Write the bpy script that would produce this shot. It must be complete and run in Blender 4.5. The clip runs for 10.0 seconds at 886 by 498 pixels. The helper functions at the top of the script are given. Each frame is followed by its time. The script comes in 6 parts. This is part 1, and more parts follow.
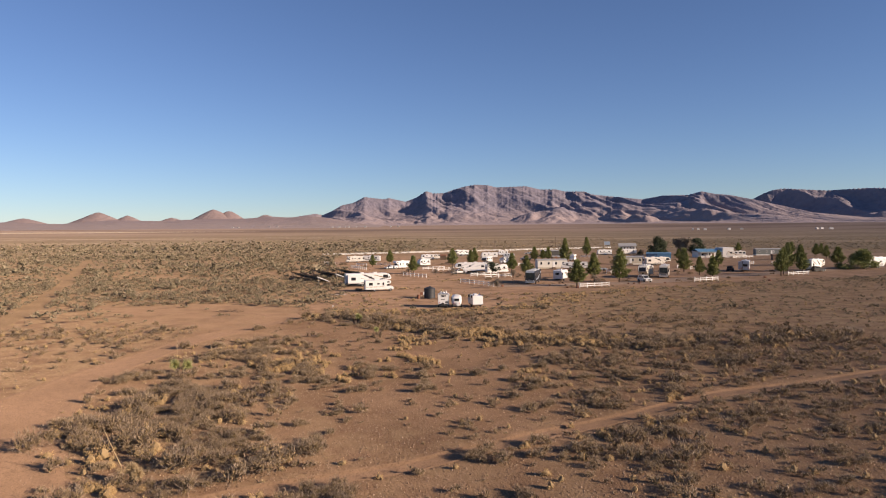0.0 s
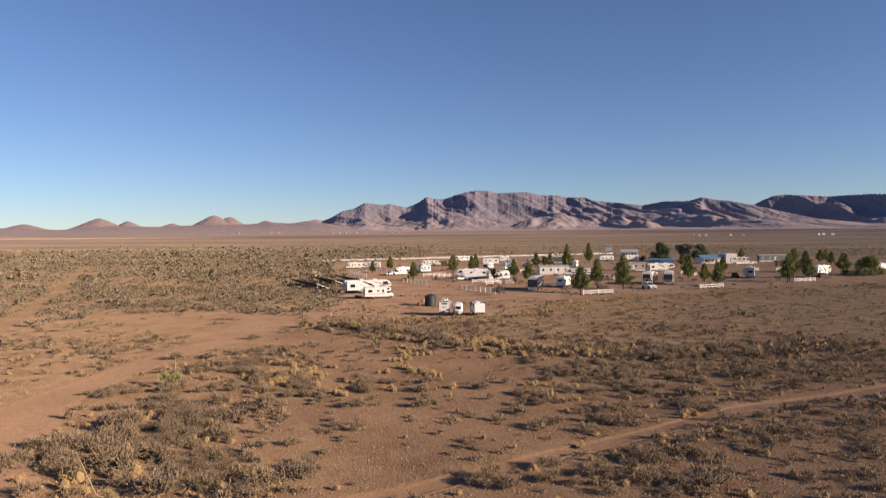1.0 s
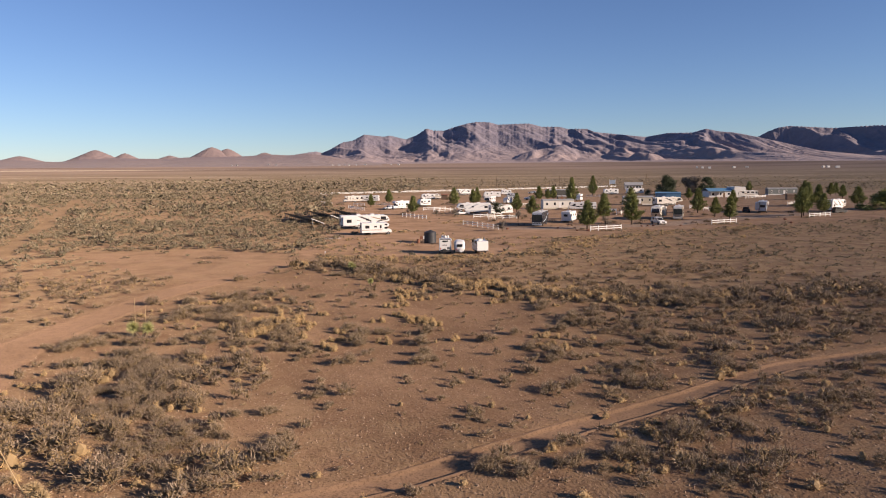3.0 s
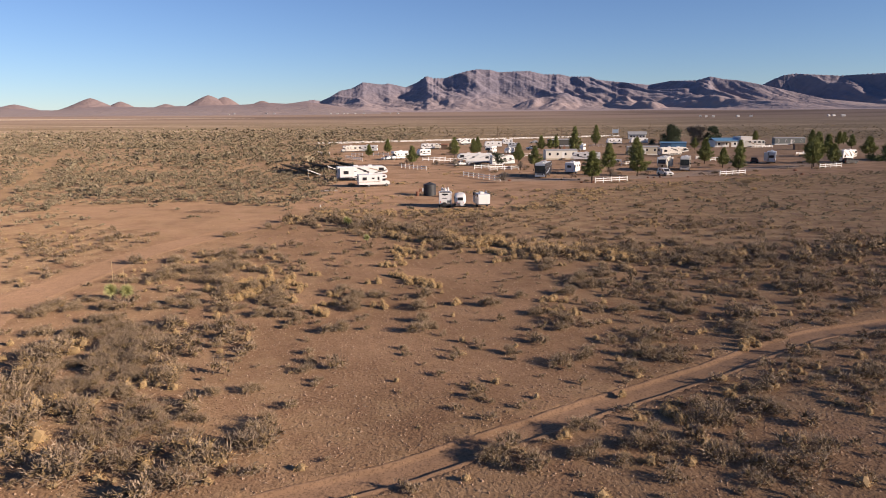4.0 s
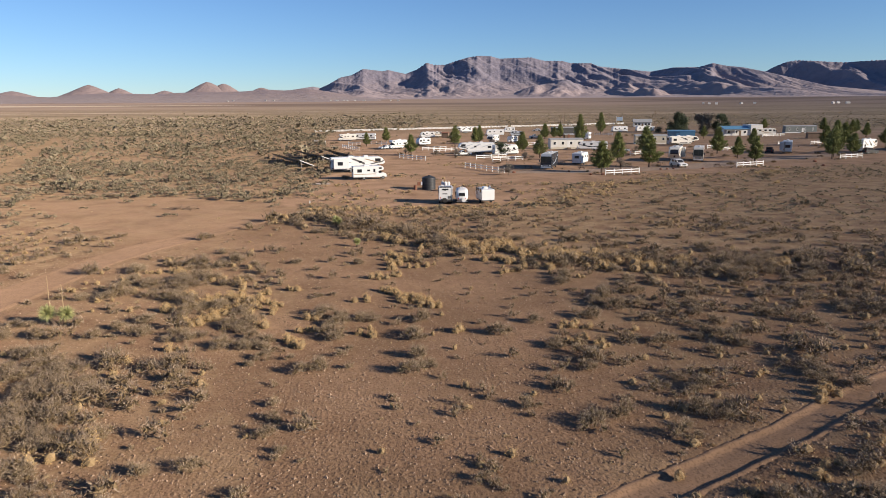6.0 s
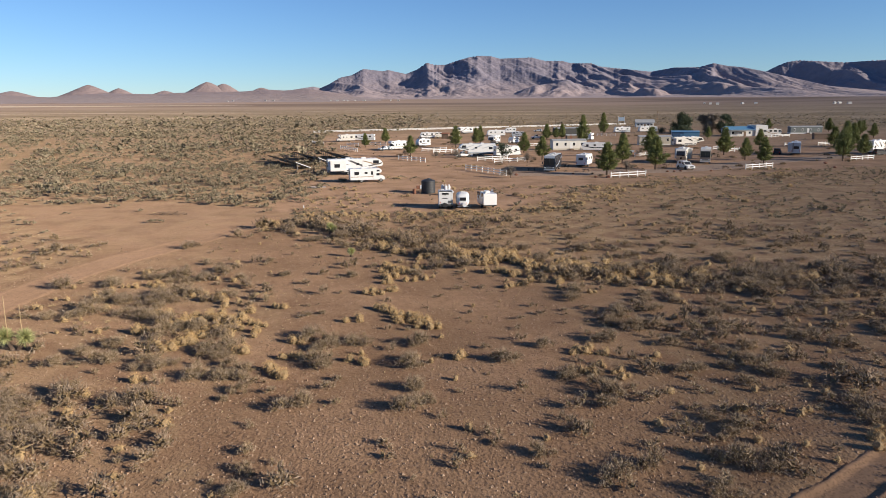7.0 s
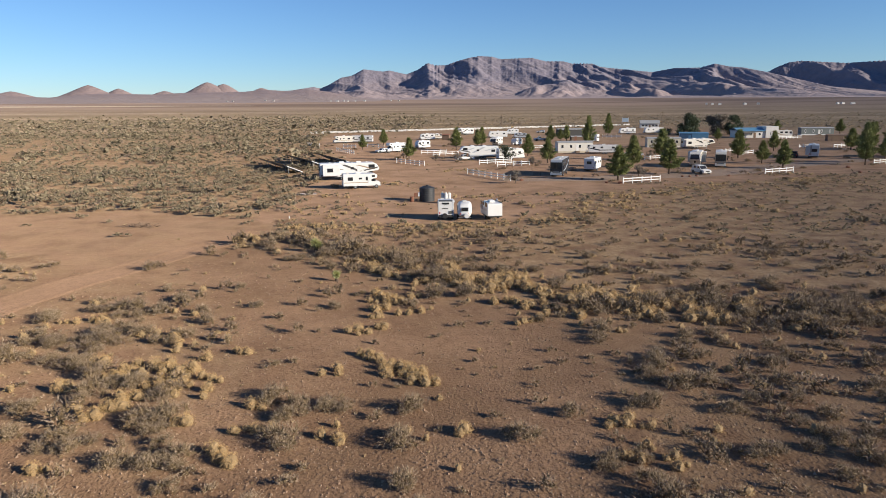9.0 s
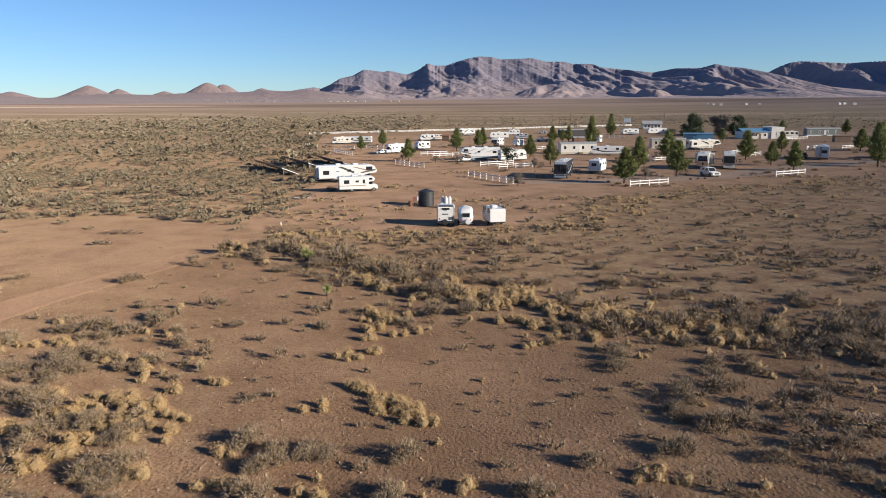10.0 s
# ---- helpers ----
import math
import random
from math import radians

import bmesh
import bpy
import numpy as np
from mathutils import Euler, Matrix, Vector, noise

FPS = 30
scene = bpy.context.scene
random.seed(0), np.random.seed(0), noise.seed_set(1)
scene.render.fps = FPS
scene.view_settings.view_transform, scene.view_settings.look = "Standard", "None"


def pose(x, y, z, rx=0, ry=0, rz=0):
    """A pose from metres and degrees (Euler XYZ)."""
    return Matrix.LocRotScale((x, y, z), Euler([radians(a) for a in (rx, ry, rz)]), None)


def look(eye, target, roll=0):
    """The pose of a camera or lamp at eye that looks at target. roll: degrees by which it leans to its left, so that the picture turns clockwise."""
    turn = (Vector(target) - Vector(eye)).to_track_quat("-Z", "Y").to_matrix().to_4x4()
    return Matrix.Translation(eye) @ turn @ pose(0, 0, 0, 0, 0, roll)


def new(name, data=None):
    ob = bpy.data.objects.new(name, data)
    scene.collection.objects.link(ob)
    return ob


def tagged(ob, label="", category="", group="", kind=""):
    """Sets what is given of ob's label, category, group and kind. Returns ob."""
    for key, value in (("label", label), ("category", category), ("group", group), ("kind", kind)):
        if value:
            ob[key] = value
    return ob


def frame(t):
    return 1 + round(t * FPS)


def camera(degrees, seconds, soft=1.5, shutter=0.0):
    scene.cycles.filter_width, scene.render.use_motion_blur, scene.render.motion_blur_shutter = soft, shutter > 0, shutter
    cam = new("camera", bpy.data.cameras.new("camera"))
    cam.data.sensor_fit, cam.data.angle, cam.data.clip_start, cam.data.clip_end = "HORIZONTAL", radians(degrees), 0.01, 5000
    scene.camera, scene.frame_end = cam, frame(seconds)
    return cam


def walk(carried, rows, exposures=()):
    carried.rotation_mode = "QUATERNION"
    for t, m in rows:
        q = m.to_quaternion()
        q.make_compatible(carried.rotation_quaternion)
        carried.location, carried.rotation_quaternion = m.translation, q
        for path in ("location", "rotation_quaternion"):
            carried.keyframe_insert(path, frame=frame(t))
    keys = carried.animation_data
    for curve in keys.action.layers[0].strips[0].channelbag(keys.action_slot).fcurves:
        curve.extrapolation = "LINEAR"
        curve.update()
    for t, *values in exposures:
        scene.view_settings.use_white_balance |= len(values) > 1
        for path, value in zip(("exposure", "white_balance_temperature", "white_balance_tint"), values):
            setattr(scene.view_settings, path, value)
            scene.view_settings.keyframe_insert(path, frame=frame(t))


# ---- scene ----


def flown(x, y, z, tilt, turn, roll):
    """The drone's pose: tilt from straight down, heading and roll in degrees."""
    return pose(x, y, z, tilt, 0, turn) @ pose(0, 0, 0, 0, 0, roll)


# ---- camera ----
cam = camera(65.0, 10.0, soft=0.55, shutter=0.4)
PATH = [
    (0, flown(0.682, 2.557, 14.646, 88.475, 1.253, -0.487)),
    (0.2, flown(0.650, 3.130, 14.650, 89.330, 1.262, -0.485)),
    (0.5, flown(0.602, 4.047, 14.659, 90.413, 1.275, -0.482)),
    (0.8, flown(0.557, 5.026, 14.670, 90.220, 1.287, -0.480)),
    (1, flown(0.528, 5.712, 14.679, 88.959, 1.295, -0.478)),
    (1.2, flown(0.500, 6.423, 14.689, 87.360, 1.302, -0.476)),
    (1.5, flown(0.459, 7.532, 14.705, 85.425, 1.313, -0.473)),
    (2, flown(0.396, 9.486, 14.736, 84.417, 1.331, -0.468)),
    (2.5, flown(0.337, 11.553, 14.770, 84.390, 1.347, -0.464)),
    (2.7, flown(0.315, 12.408, 14.785, 84.240, 1.353, -0.462)),
    (3.8, flown(0.203, 17.331, 14.870, 79.870, 1.384, -0.451)),
    (4, flown(0.184, 18.259, 14.886, 79.276, 1.389, -0.450)),
    (4.5, flown(0.139, 20.609, 14.925, 78.367, 1.402, -0.445)),
    (5, flown(0.097, 22.993, 14.963, 78.233, 1.413, -0.440)),
    (5.5, flown(0.057, 25.401, 14.998, 78.243, 1.425, -0.436)),
    (5.7, flown(0.041, 26.368, 15.010, 78.243, 1.429, -0.434)),
    (6.8, flown(-0.042, 31.713, 15.068, 78.250, 1.451, -0.423)),
    (7, flown(-0.057, 32.686, 15.075, 78.249, 1.455, -0.421)),
    (7.5, flown(-0.094, 35.120, 15.089, 78.299, 1.465, -0.417)),
    (8, flown(-0.131, 37.555, 15.094, 78.289, 1.475, -0.412)),
    (8.5, flown(-0.169, 39.994, 15.090, 78.288, 1.484, -0.407)),
    (9, flown(-0.208, 42.443, 15.076, 78.284, 1.494, -0.403)),
    (9.5, flown(-0.249, 44.910, 15.051, 78.286, 1.504, -0.398)),
    (10, flown(-0.292, 47.408, 15.013, 78.314, 1.514, -0.393)),
]
EXPOSURES = [(0, 0.67, 7450, 20), (2.0, 0.67, 7450, 20), (2.7, 0.68, 7300, 20), (4.5, 0.71, 6950, 18), (5.5, 0.73, 6670, 12.5), (7, 0.73, 6410, 9), (10, 0.73, 6370, 8)]
walk(cam, PATH, EXPOSURES)

# ---- light ----
SUN_AZIMUTH, SUN_ELEVATION = 113.0, 17.8
world = bpy.data.worlds.new("desert_sky")
scene.world = world
world.use_nodes = True
sky = world.node_tree.nodes.new("ShaderNodeTexSky")
sky.sky_type, sky.sun_disc = "NISHITA", False
sky.sun_elevation, sky.sun_rotation = radians(SUN_ELEVATION), radians(SUN_AZIMUTH)
sky.altitude, sky.air_density, sky.dust_density, sky.ozone_density = 1200, 1.0, 0.0, 3.0
tint = world.node_tree.nodes.new("ShaderNodeMix")
tint.data_type, tint.blend_type = "RGBA", "MULTIPLY"
tint.inputs[0].default_value, tint.inputs[7].default_value = 1.0, (0.785, 0.968, 1.25, 1)
world.node_tree.links.new(sky.outputs[0], tint.inputs[6])
world.node_tree.links.new(tint.outputs[2], world.node_tree.nodes["Background"].inputs[0])
world.node_tree.nodes["Background"].inputs[1].default_value = 0.0617
sun = new("sun", bpy.data.lights.new("sun", "SUN"))
sun.data.energy, sun.data.angle, sun.data.color = 5.0, radians(0.53), (1.0, 0.87, 0.72)
toward_sun = Vector((math.sin(radians(SUN_AZIMUTH)) * math.cos(radians(SUN_ELEVATION)), math.cos(radians(SUN_AZIMUTH)) * math.cos(radians(SUN_ELEVATION)), math.sin(radians(SUN_ELEVATION))))
sun.matrix_world = look(toward_sun * 100, (0, 0, 0))

# ---- materials ----


def material(name, colour, other=None, rough=0.8, metal=0.0, scale=4.0, fine=40.0, bump=0.0, per="", amount=0.5, sheen=0.0):
    """A surface that wavers between two colours at two scales, with relief. per: "object" or "island" adds a shift of its own to each piece."""
    m = bpy.data.materials.new(name)
    m.use_nodes = True
    nodes, links = m.node_tree.nodes, m.node_tree.links
    out = nodes["Principled BSDF"]
    out.inputs["Roughness"].default_value, out.inputs["Metallic"].default_value = rough, metal
    out.inputs["Diffuse Roughness"].default_value = 0.6 if rough > 0.75 else 0.0
    other = other or [c * 0.8 for c in colour]
    place = nodes.new("ShaderNodeTexCoord").outputs["Object"]
    parts = []
    for size, detail in ((scale, 3), (fine, 4)):
        n = nodes.new("ShaderNodeTexNoise")
        n.inputs["Scale"].default_value, n.inputs["Detail"].default_value = size, detail
        links.new(place, n.inputs["Vector"])
        parts.append(n.outputs["Fac"])
    mean = nodes.new("ShaderNodeMath")
    mean.operation = "MULTIPLY_ADD"
    links.new(parts[0], mean.inputs[0])
    mean.inputs[1].default_value = 0.55
    half = nodes.new("ShaderNodeMath")
    half.operation = "MULTIPLY"
    links.new(parts[1], half.inputs[0])
    half.inputs[1].default_value = 0.45
    links.new(half.outputs[0], mean.inputs[2])
    value = mean.outputs[0]
    if per:
        info = nodes.new("ShaderNodeObjectInfo" if per == "object" else "ShaderNodeNewGeometry")
        mix = nodes.new("ShaderNodeMix")
        mix.inputs[0].default_value = amount
        links.new(value, mix.inputs[2])
        links.new(info.outputs["Random" if per == "object" else "Random Per Island"], mix.inputs[3])
        value = mix.outputs[0]
    ramp = nodes.new("ShaderNodeMapRange")
    ramp.inputs[1].default_value, ramp.inputs[2].default_value = (0.3, 0.7) if not per else (0.1, 0.9)
    links.new(value, ramp.inputs[0])
    mix = nodes.new("ShaderNodeMix")
    mix.data_type = "RGBA"
    mix.inputs[6].default_value, mix.inputs[7].default_value = (*colour, 1), (*other, 1)
    links.new(ramp.outputs[0], mix.inputs[0])
    links.new(mix.outputs[2], out.inputs["Base Color"])
    if bump:
        b = nodes.new("ShaderNodeBump")
        b.inputs["Strength"].default_value, b.inputs["Distance"].default_value = 1.0, bump
        links.new(parts[1], b.inputs["Height"])
        links.new(b.outputs[0], out.inputs["Normal"])
    return m


def soil_material(name, light, dark, stones, cover=0.0, lumps=0.09):
    """Desert soil: broad drifts, fine grit, pale and dark pebbles; cover: how much far scrub tints it with distance from the camp."""
    m = bpy.data.materials.new(name)
    m.use_nodes = True
    nodes, links = m.node_tree.nodes, m.node_tree.links
    out = nodes["Principled BSDF"]
    out.inputs["Roughness"].default_value = 0.95
    out.inputs["Specular IOR Level"].default_value = 0.1
    out.inputs["Diffuse Roughness"].default_value = 0.8
    place = nodes.new("ShaderNodeTexCoord").outputs["Object"]

    def noisy(size, detail=3, stretch=None):
        n = nodes.new("ShaderNodeTexNoise")
        n.inputs["Scale"].default_value, n.inputs["Detail"].default_value = size, detail
        if stretch:
            s = nodes.new("ShaderNodeMapping")
            s.inputs["Scale"].default_value = stretch
            links.new(place, s.inputs[0])
            links.new(s.outputs[0], n.inputs["Vector"])
        else:
            links.new(place, n.inputs["Vector"])
        return n.outputs["Fac"]

    def ranged(value, low, high):
        r = nodes.new("ShaderNodeMapRange")
        r.inputs[1].default_value, r.inputs[2].default_value = low, high
        links.new(value, r.inputs[0])
        return r.outputs[0]

    def mixed(fac, a, b):
        x = nodes.new("ShaderNodeMix")
        x.data_type = "RGBA"
        links.new(fac, x.inputs[0])
        for c, n in ((a, 6), (b, 7)):
            if isinstance(c, tuple):
                x.inputs[n].default_value = (*c, 1)
            else:
                links.new(c, x.inputs[n])
        return x.outputs[2]

    def times(a, b):
        x = nodes.new("ShaderNodeMath")
        x.operation = "MULTIPLY"
        for c, n in ((a, 0), (b, 1)):
            if isinstance(c, float):
                x.inputs[n].default_value = c
            else:
                links.new(c, x.inputs[n])
        return x.outputs[0]

    colour = mixed(ranged(noisy(0.11, 4), 0.35, 0.65), dark, light)
    colour = mixed(times(ranged(noisy(1.3, 4), 0.4, 0.75), 0.45), colour, tuple(c * 0.72 for c in dark))
    grit = noisy(8.0, 9)
    colour = mixed(times(ranged(grit, 0.5, 0.66), 0.7), colour, tuple(c * 0.5 for c in dark))
    pebble = nodes.new("ShaderNodeTexVoronoi")
    pebble.inputs["Scale"].default_value = 5.0
    links.new(place, pebble.inputs["Vector"])
    near = nodes.new("ShaderNodeMapRange")
    near.inputs[1].default_value, near.inputs[2].default_value, near.inputs[3].default_value, near.inputs[4].default_value = 0.12, 0.2, 1.0, 0.0
    links.new(pebble.outputs["Distance"], near.inputs[0])
    colour = mixed(times(times(near.outputs[0], ranged(noisy(0.35, 2), 0.45, 0.6)), stones), colour, tuple(min(0.6, c * 1.45) for c in light))
    if cover:
        away = nodes.new("ShaderNodeVectorMath")
        away.operation = "LENGTH"
        links.new(place, away.inputs[0])
        litter = nodes.new("ShaderNodeAttribute")
        litter.attribute_name = "litter"
        straw = mixed(ranged(noisy(2.2, 4), 0.35, 0.65), (0.242, 0.16, 0.0881), (0.334, 0.235, 0.14))
        colour = mixed(times(litter.outputs["Fac"], ranged(noisy(0.35, 6), 0.38, 0.6)), colour, straw)
        trodden = nodes.new("ShaderNodeAttribute")
        trodden.attribute_name = "trodden"
        colour = mixed(times(trodden.outputs["Fac"], ranged(noisy(0.2, 6), 0.3, 0.6)), colour, (0.341, 0.219, 0.141))
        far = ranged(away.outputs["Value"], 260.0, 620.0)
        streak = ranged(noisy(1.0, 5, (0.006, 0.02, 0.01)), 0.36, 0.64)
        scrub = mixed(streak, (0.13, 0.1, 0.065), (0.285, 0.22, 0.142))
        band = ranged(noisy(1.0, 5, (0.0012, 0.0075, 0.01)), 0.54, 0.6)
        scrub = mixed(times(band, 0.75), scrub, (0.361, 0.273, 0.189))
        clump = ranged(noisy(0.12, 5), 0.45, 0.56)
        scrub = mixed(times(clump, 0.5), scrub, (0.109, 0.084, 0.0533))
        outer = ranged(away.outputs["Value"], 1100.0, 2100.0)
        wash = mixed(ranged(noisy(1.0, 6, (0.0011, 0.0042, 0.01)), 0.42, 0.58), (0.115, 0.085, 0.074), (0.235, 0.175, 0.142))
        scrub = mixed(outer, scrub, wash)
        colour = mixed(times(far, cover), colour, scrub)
    links.new(colour, out.inputs["Base Color"])
    b = nodes.new("ShaderNodeBump")
    b.inputs["Strength"].default_value, b.inputs["Distance"].default_value = 1.0, lumps
    links.new(noisy(5.5, 10), b.inputs["Height"])
    b2 = nodes.new("ShaderNodeBump")
    b2.inputs["Strength"].default_value, b2.inputs["Distance"].default_value = 0.8, 0.03
    links.new(near.outputs[0], b2.inputs["Height"])
    links.new(b.outputs[0], b2.inputs["Normal"])
    links.new(b2.outputs[0], out.inputs["Normal"])
    return m


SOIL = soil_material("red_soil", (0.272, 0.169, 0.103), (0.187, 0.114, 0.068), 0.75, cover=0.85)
TRACK = soil_material("track_dust", (0.287, 0.181, 0.114), (0.243, 0.153, 0.0949), 0.08, lumps=0.025)

OLD_TRACK = soil_material("overgrown_track", (0.29, 0.196, 0.114), (0.217, 0.143, 0.0824), 0.4)
GRAVEL = soil_material("grey_gravel", (0.339, 0.249, 0.186), (0.27, 0.195, 0.142), 0.5)
PALE_ROAD = soil_material("pale_graded_dust", (0.409, 0.335, 0.253), (0.335, 0.265, 0.198), 0.2)


def rock_material(name, rock, cliff, apron, foot, top, rough=7.0):
    """Bare rock over a paler fan of washed-down soil."""
    m = material(name, rock, cliff, rough=0.95, scale=0.012, fine=0.04, bump=rough)
    nodes, links = m.node_tree.nodes, m.node_tree.links
    out = nodes["Principled BSDF"]
    out.inputs["Diffuse Roughness"].default_value = 0.2
    under = out.inputs["Base Color"].links[0].from_socket
    place = nodes.new("ShaderNodeTexCoord").outputs["Object"]
    parts = nodes.new("ShaderNodeSeparateXYZ")
    links.new(place, parts.inputs[0])
    n = nodes.new("ShaderNodeTexNoise")
    n.inputs["Scale"].default_value, n.inputs["Detail"].default_value = 0.006, 4
    links.new(place, n.inputs["Vector"])
    lift = nodes.new("ShaderNodeMath")
    lift.operation = "MULTIPLY_ADD"
    links.new(n.outputs["Fac"], lift.inputs[0])
    lift.inputs[1].default_value = (top - foot) * 1.2
    links.new(parts.outputs["Z"], lift.inputs[2])
    r = nodes.new("ShaderNodeMapRange")
    r.inputs[1].default_value, r.inputs[2].default_value = foot + (top - foot) * 0.6, top + (top - foot) * 0.6
    links.new(lift.outputs[0], r.inputs[0])
    mix = nodes.new("ShaderNodeMix")
    mix.data_type = "RGBA"
    links.new(r.outputs[0], mix.inputs[0])
    mix.inputs[6].default_value = (*apron, 1)
    links.new(under, mix.inputs[7])
    links.new(mix.outputs[2], out.inputs["Base Color"])
    return m


# distance haze is put into the rock colour as a purple-blue tint
HAZY_ROCK = rock_material("hazy_mountain_rock", (0.251, 0.222, 0.261), (0.145, 0.133, 0.16), (0.29, 0.231, 0.228), 60, 170)
# haze tint again, in a tone set for the shaded ridge
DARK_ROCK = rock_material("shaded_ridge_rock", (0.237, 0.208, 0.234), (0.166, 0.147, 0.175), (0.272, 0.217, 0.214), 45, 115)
HILL = rock_material("cinder_hill", (0.248, 0.189, 0.18), (0.194, 0.147, 0.144), (0.261, 0.204, 0.184), 40, 75, 7.0)


# ---- ground ----


def swell(x, y):
    """Height of the ground: a faint swell near by, a slow rise of the plain far off."""
    r = np.hypot(x, y)
    low = 0.05 * np.sin(x * 0.31 + 1.7 * np.sin(y * 0.13)) + 0.05 * np.sin(y * 0.27 + 1.3 * np.sin(x * 0.17))
    low = low * np.clip((150 - y) / 30, 0, 1)
    s = np.clip((r - 900) / 2600, 0, 1)
    return low + np.where(y > 0, 40 * s * s * (3 - 2 * s), 0)


def grid_mesh(name, points, material, closed=False):
    """A sheet from an array of rows and columns of points."""
    rows, cols = points.shape[:2]
    a = np.arange(rows * cols).reshape(rows, cols)
    if closed:
        a = np.concatenate([a, a[:, :1]], 1)
    quads = np.stack([a[:-1, :-1], a[:-1, 1:], a[1:, 1:], a[1:, :-1]], -1).reshape(-1, 4)
    mesh = bpy.data.meshes.new(name)
    mesh.from_pydata(points.reshape(-1, 3).tolist(), [], quads.tolist())
    mesh.polygons.foreach_set("use_smooth", np.ones(len(quads), bool))
    mesh.materials.append(material)
    return new(name, mesh)


ahead = np.radians(np.arange(-45, 45, 0.36))
behind = np.radians(np.arange(45, 315, 5.0))
angles = np.concatenate([ahead, behind])
radii = np.sort(np.concatenate([[0.05], 6 * 1.021 ** np.arange(0, 322), np.arange(38, 84, 0.5)]))
rr, aa = np.meshgrid(radii, angles, indexing="ij")
gx, gy = rr * np.sin(aa), rr * np.cos(aa)
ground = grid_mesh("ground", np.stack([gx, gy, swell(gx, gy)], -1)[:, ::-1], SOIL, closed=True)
tagged(ground, "flat reddish-brown desert soil with gravel and pebbles", "ground", kind="structure")


def smooth_line(points, step=0.8):
    """A rounded line through points, at even steps."""
    p = np.array(points, float)
    p = np.concatenate([[2 * p[0] - p[1]], p, [2 * p[-1] - p[-2]]])
    out = []
    for a, b, c, d in zip(p, p[1:], p[2:], p[3:]):
        n = max(2, int(np.linalg.norm(c - b) / step))
        for u in np.arange(n) / n:
            out.append(0.5 * (2 * b + (c - a) * u + (2 * a - 5 * b + 4 * c - d) * u**2 + (3 * b - a - 3 * c + d) * u**3))
    return np.array(out + [p[-2]])


def wobble(s, seed):
    return np.sin(s * 0.9 + seed) * 0.5 + np.sin(s * 2.3 + seed * 3) * 0.3 + np.sin(s * 5.1 + seed * 7) * 0.2


def dirt_road(points, widths, label, berm=0.02, surface=None, step=0.8, sunk=0.0):
    """A driven strip: worn floor with faint ruts between two ragged shoulders of pushed-up soil that sink into the ground."""
    line = smooth_line(points, step)
    way = np.gradient(line, axis=0)
    way /= np.linalg.norm(way, axis=1)[:, None]
    side = np.stack([way[:, 1], -way[:, 0]], -1)
    s = np.arange(len(line)) * step
    width = np.interp(np.linspace(0, 1, len(line)), np.linspace(0, 1, len(widths)), widths)
    across = np.array([-1.42, -1.2, -1.06, -0.97, -0.88, -0.6, -0.3, 0, 0.3, 0.6, 0.88, 0.97, 1.06, 1.2, 1.42])
    half = [-0.05, 0.03 + berm * 0.5, 0.03 + berm, 0.03 + berm * 0.5 - sunk * 0.25, 0.03 - sunk, 0.018 - sunk, 0.026 - sunk]
    height = np.array([*half, 0.034 - sunk, *half[::-1]])
    rows = []
    for k, (a, h) in enumerate(zip(across, height)):
        ragged = wobble(s, 1.0 if a < 0 else 4.0) * 0.08 * abs(a) * min(1, 2.2 / width.mean() + 0.3)
        p = line + side * ((a + np.sign(a) * ragged) * width / 2)[:, None]
        heap = (1 + 0.35 * wobble(s * 2.1, 2.0 + np.sign(a))) if abs(a) > 0.9 and h > 0 else 1.0
        z = swell(p[:, 0], p[:, 1]) + h * heap + 0.008 * wobble(s * 1.7, k)
        rows.append(np.column_stack([p, z]))
    ob = grid_mesh("dirt_road", np.array(rows)[::-1], surface or TRACK)
    return tagged(ob, label, "dirt road", kind="structure"), line


